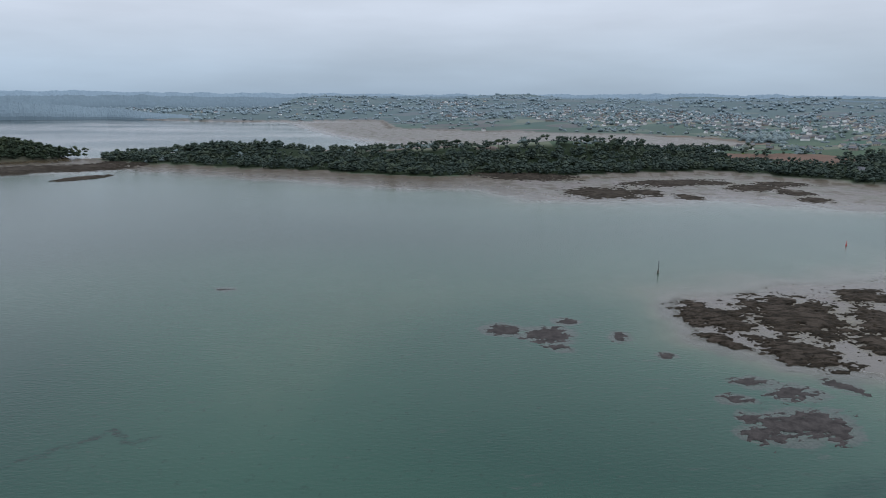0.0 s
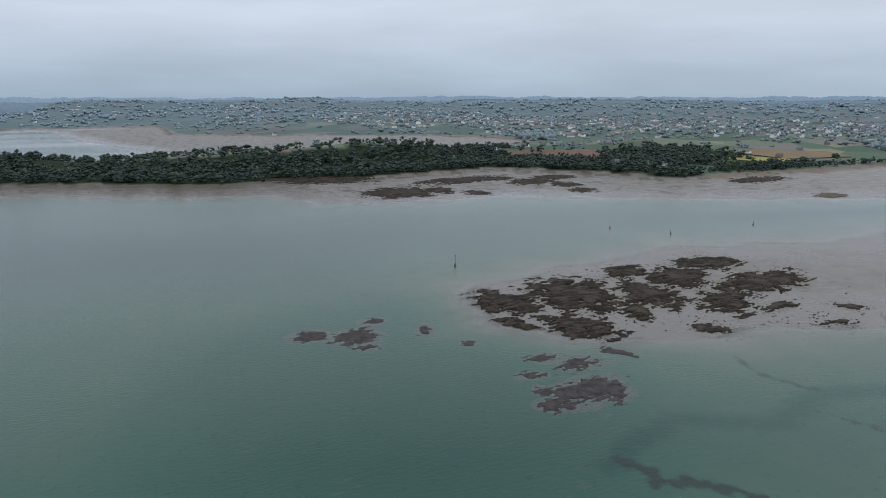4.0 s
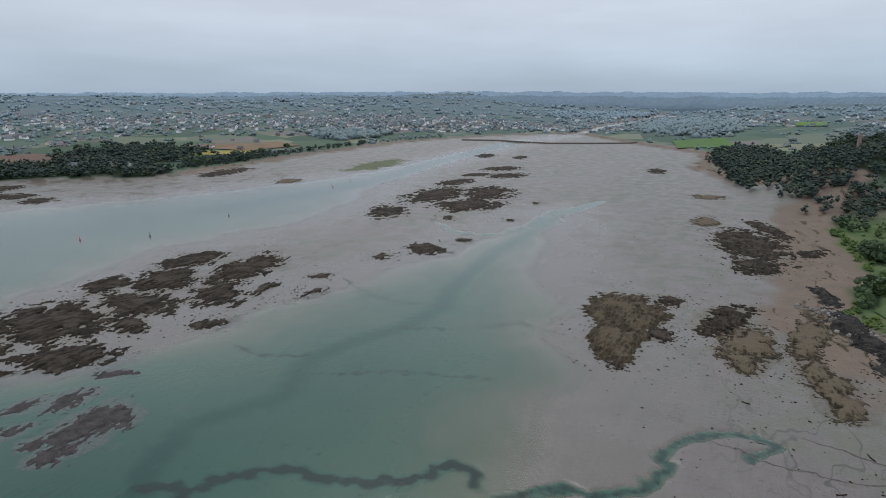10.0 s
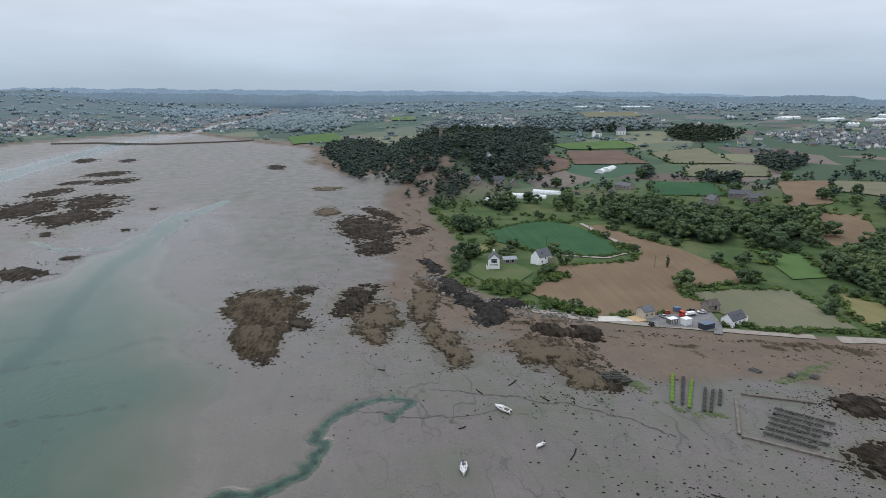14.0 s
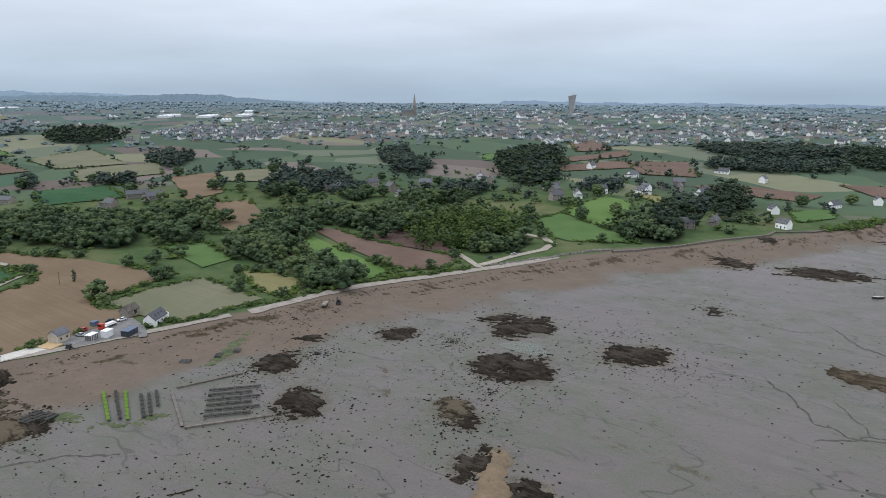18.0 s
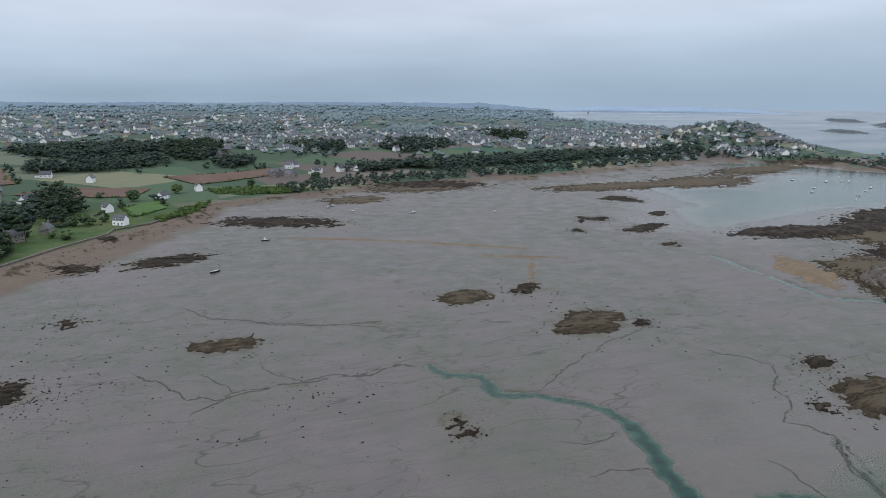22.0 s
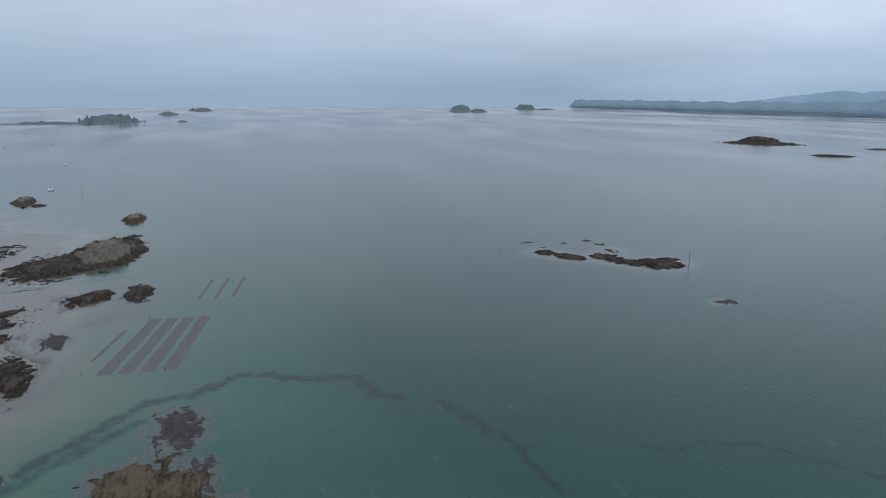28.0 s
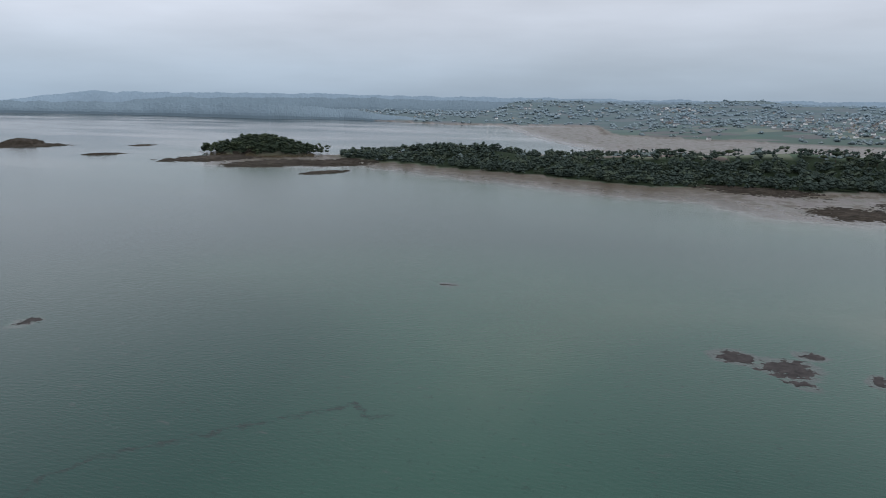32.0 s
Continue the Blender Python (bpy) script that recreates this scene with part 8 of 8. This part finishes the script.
SLOOP = make_boat("sailing_boat", 6.4, 2.3, 0.95, HULLS[0], 7.2, True, "small white sailing boat aground with a blue sail cover", CANVAS)
set_boat(SLOOP, 171, -25, 171, height_at(171, -25), 8)
KEELER = make_boat("sailing_boat", 7.0, 2.4, 1.0, HULLS[0], 0, True, "white sailing boat without mast heeled on the mud")
set_boat(KEELER, 207, -44, 40, height_at(207, -44), -14)
DINGHY = make_boat("dinghy", 4.2, 1.7, 0.6, HULLS[0], 0, False, "small white dinghy lying on the mud")
set_boat(DINGHY, 182, -51, 130, height_at(182, -51), 6)
MOTOR = make_boat("motor_boat", 6.2, 2.3, 0.9, HULLS[1], 0, False, "small blue motor boat with a white wheelhouse", None, True)
WORKBOAT = make_boat("work_boat", 7.5, 2.6, 1.0, HULLS[2], 0, False, "dark flat work boat for the oyster beds")
TEAL = make_boat("sailing_boat", 6.5, 2.3, 0.95, HULLS[3], 7.5, True, "teal-hulled sailing boat lying on the mud")
for k, (x, y) in enumerate(DRY_BOATS):
    first = [MOTOR, TEAL, DINGHY, KEELER, SLOOP, KEELER, WORKBOAT, TEAL, DINGHY][k % 9]
    turn = (k * 67) % 360
    if k in (0, 1, 6):
        set_boat(first, x, y, turn, height_at(x, y), 7)
    else:
        copy_thing(first, pose(x, y, height_at(x, y), 8, 0, turn))
for k, (x, y) in enumerate(MOORINGS):
    b = copy_thing([MOTOR, SLOOP, WORKBOAT, KEELER, TEAL, MOTOR][k % 6], pose(x, y, -0.3, 0, 0, 200 + 23 * math.sin(k * 1.7)))
    b["label"] = ["blue motor boat at a mooring", "white sailing boat at a mooring", "dark work boat at a mooring", "white cruiser at a mooring", "teal sailing boat at a mooring", "small motor boat at a mooring"][k % 6]
    b["group"] = "boats moored off the harbour"

# mooring chains and drift timber on the mud
for x, y, turn, long in ((176, -60, 150, 7), (222, -38, 25, 4), (196, -28, 120, 3), (214, -61, 30, 5), (228, -52, 140, 6), (246, -2, 70, 3), (150, -95, 60, 7)):
    ch = thing("drift_timber", 0, 0, 0, 0, "dark weed-hung chain or timber lying on the mud", "timber")
    part("length", rod((-long / 2, 0, 0.12), (0, 0.25, 0.12), 0.22, 7), WEED, ch)
    part("length", rod((0, 0.25, 0.12), (long / 2, -0.1, 0.12), 0.18, 7), WEED, ch)
    place(ch, x, y, turn, 0.02)

# ---- landmarks ----
TOWER_STONE = mottled("tower_concrete", (0.26, 0.26, 0.26), (0.36, 0.36, 0.36), 0.1, 0.9, 0.2, 5)
wt = thing("water_tower", 0, 0, 0, 0, "tall flared concrete water tower with an open crown", "water tower")
part("shaft", loft([[(-7, -6, -4), (7, -6, -4), (7, 6, -4), (-7, 6, -4)], [(-8.5, -7, 30), (8.5, -7, 30), (8.5, 7, 30), (-8.5, 7, 30)], [(-12, -9, 56), (10.5, -9, 52), (10.5, 9, 52), (-12, 9, 56)]]), TOWER_STONE, wt)
part("crown", loft([[(-12.4, -9.4, 56.1), (10.9, -9.4, 52.1), (10.9, 9.4, 52.1), (-12.4, 9.4, 56.1)], [(-13, -9.6, 59), (11, -9.6, 54), (11, 9.6, 54), (-13, 9.6, 59)]]), TOWER_STONE, wt)
part("antenna", rod((-4, 0, 55), (-4, 0, 64), 0.3, 8), STEEL, wt)
place(wt, 812, -1908, 20, 0)
ch = thing("church", 0, 0, 0, 0, "granite church with a tall slender spire", "church")
part("nave", gable_body(30, 12, 11, 17), STONE_WALL, ch)
part("nave_roof", gable_roof(30, 12, 11, 17), SLATE, ch)
part("tower", box(-18, 0, -2, 8, 8, 30), STONE_WALL, ch)
part("spire", rod((-18, 0, 28), (-18, 0, 62), 5.0, 8, 0.15), STONE_WALL, ch, "slender granite spire")
for sx in (-3.3, 3.3):
    for sy in (-3.3, 3.3):
        part("pinnacle", rod((-18 + sx, sy, 28), (-18 + sx, sy, 35), 0.8, 6, 0.05), STONE_WALL, ch)
place(ch, 1119, -1488, 30, 0)
mon = thing("hilltop_tower", 0, 0, 0, 0, "slim red brick tower above the hilltop wood", "tower")
part("shaft", rod((0, 0, -8), (0, 0, 22), 2.4, 10, 2.0), BRICK, mon)
part("parapet", rod((0, 0, 22), (0, 0, 23.4), 2.6, 10), BRICK, mon)
part("lantern", rod((0, 0, 23.4), (0, 0, 26), 1.2, 10, 1.0), BRICK, mon)
place(mon, 880, -94, 0, -4)


def tunnel(x, y, turn, long, wide, high, label="white film-covered growing tunnel"):
    """A round-topped growing tunnel."""
    ob = thing("polytunnel", 0, 0, 0, 0, label, "greenhouse", "growing tunnels")
    arc = [(math.cos(a), math.sin(a)) for a in np.linspace(0, math.pi, 9)]
    part("cover", loft([[(px, wide / 2 * c, -0.6 if k in (0, 8) else high * s) for k, (c, s) in enumerate(arc)] for px in (-long / 2, long / 2)]), PLASTIC, ob)
    for k in range(int(long / 6) + 1):
        px = -long / 2 + k * 6
        bm = bmesh.new()
        for (c0, s0), (c1, s1) in zip(arc, arc[1:]):
            bm_rod(bm, (px, wide / 2 * c0, high * s0 + 0.03), (px, wide / 2 * c1, high * s1 + 0.03), 0.07, 5)
        part("hoop", bm, STEEL, ob)
    return place(ob, x, y, turn, 0.1)


for x, y, t, lo, wi in ((795, -290, -35, 34, 11), (805, -302, -35, 34, 11), (652, -180, 60, 30, 7), (636, -155, 60, 40, 7), (628, -120, 50, 18, 7)):
    tunnel(x, y, t, lo, wi, 4.2)
for x, y, t, lo, wi in ((1563, -1042, 130, 110, 30), (1480, -1100, 130, 120, 30), (1406, -1158, 130, 100, 28), (1326, -1036, 140, 70, 24), (2700, -918, 120, 160, 40), (2600, -1070, 120, 150, 40), (1585, -274, 100, 80, 22), (1622, -216, 80, 60, 20), (1560, -287, 80, 70, 22), (1700, -1420, 140, 120, 30)):
    gl = thing("glasshouse", 0, 0, 0, 0, "long pale glasshouse among the fields", "greenhouse", "glasshouses")
    for q in range(3):
        part("bay", gable_body(lo, wi / 3 - 0.3, 3.6, 5.4), PLASTIC, gl).location = (0, (q - 1) * wi / 3, 0)
    place(gl, x, y, t, 0.6)
pole_spots = [(367, -170, 8), (439, -122, 7), (520, -250, 8), (460, -160, 8)]
for x, y, h in pole_spots:
    pl = thing("power_pole", 0, 0, 0, 0, "wooden power pole in a field", "power pole", "power poles")
    part("pole", rod((0, 0, -0.5), (0, 0, h), 0.16, 8, 0.1), WOOD, pl)
    part("crossarm", box(0, 0, h - 0.6, 1.6, 0.12, 0.12), WOOD, pl)
    for s in (-0.7, 0, 0.7):
        part("insulator", rod((s, 0, h - 0.48), (s, 0, h - 0.2), 0.06, 6), DARK_PAINT, pl)
    place(pl, x, y, 30, 0)

# ---- single trees ----
def make_tree(name, sort, seed, label):
    """Trunk, limbs and a crown of many clumps with gaps."""
    r = np.random.RandomState(seed)
    ob = thing(name, 0, 0, 0, 0, label, "tree", "single trees")
    high, radius, base = {"oak": (11.0, 5.4, 2.2), "pine": (14.5, 5.0, 8.0), "cypress": (9.0, 1.3, 0.6)}[sort]
    bm = rod((0, 0, -0.6), (0.2, 0.1, high * 0.6), 0.42, 8, 0.2)
    part("trunk", bm, BARK, ob)
    for k in range(5):
        a = k * 1.26 + r.uniform(-0.3, 0.3)
        z = base + (high - base) * r.uniform(0.0, 0.4)
        part("limb", rod((0.1, 0, z), (radius * 0.7 * math.cos(a), radius * 0.7 * math.sin(a), z + (high - z) * 0.5), 0.16, 6, 0.05), BARK, ob)
    v, f = crown_points(40, 420, radius, high, base, seed, "pine" if sort == "pine" else "oak")
    v = v.copy()
    me = bpy.data.meshes.new("crown")
    me.from_pydata(v.tolist(), [], f.tolist())
    me.materials.append(PINE if sort != "oak" else LEAF)
    crown = new("crown", me)
    crown.parent = ob
    return ob


OAKS = [make_tree("oak_tree", "oak", 201 + k, "spreading dark green oak by a field edge") for k in range(3)]
PINES = [make_tree("pine_tree", "pine", 211 + k, "tall dark pine with a flat crown and bare trunk") for k in range(2)]
CYPRESS = make_tree("cypress_tree", "cypress", 221, "narrow dark cypress beside a field hedge")
tree_spots = [("p", -300, 1075), ("p", -255, 1085), ("p", -59, 1045), ("p", 30, 1040), ("p", 45, 1046), ("p", 58, 1042), ("p", 110, 1040), ("p", 122, 1036), ("p", 245, 1030), ("p", 262, 1036), ("p", 278, 1032), ("p", 300, 1026), ("p", 312, 1029), ("p", 347, 1032), ("p", -500, 1110),
    ("p", -480, 1120), ("p", 125, -514), ("p", 131, -508), ("p", 140, -540), ("p", 118, -545), ("p", 97, -560), ("o", 298, -369), ("c", 331, -170), ("o", 335, -174), ("c", 367, -178), ("o", 507, -379), ("o", 483, -390), ("o", 584, -180), ("o", 575, -170), ("o", 560, -165),
    ("o", 600, -185), ("o", 610, -150), ("o", 420, -240), ("o", 400, -270), ("o", 372, -300), ("o", 340, -330), ("o", 450, -330), ("o", 470, -440), ("o", 300, -470), ("o", 262, -470), ("o", 245, -500), ("o", 330, -520), ("o", 205, -520), ("o", 190, -560), ("o", 150, -640),
    ("o", 230, -620), ("o", 280, -610), ("o", 110, -690), ("o", 60, -720), ("o", 20, -760), ("o", -60, -790), ("o", -140, -820), ("o", 380, -560), ("o", 440, -540), ("o", 540, -480), ("o", 620, -420), ("o", 660, -350), ("o", 700, -300), ("o", 560, -330), ("o", 640, -240), ("o", 690, -200),
    ("c", 265, -430), ("c", 270, -436), ("c", 275, -442), ("c", 280, -448), ("c", 285, -454), ("c", 290, -460), ("o", 250, -458), ("o", 238, -462), ("o", 715, 760), ("o", 745, 765), ("o", 860, 790), ("o", 905, 800), ("o", 1010, 830), ("o", 340, -470), ("o", 390, -480), ("o", 415, -400), ("o", 520, -420)]
tz = land_height(np.array([s[1] for s in tree_spots], float), np.array([s[2] for s in tree_spots], float))[0]
seen = set()
for k, ((sort, x, y), z) in enumerate(zip(tree_spots, tz)):
    src = {"p": PINES[k % 2], "o": OAKS[k % 3], "c": CYPRESS}[sort]
    s = 0.75 + 0.4 * ((k * 37) % 10) / 10
    m = pose(x, y, z - 0.1, 0, 0, (k * 71) % 360) @ Matrix.Diagonal((s, s, s, 1))
    if src.name not in seen:
        seen.add(src.name)
        src.matrix_world = m
    else:
        t = copy_thing(src, pose(x, y, z - 0.1, 0, 0, (k * 71) % 360))
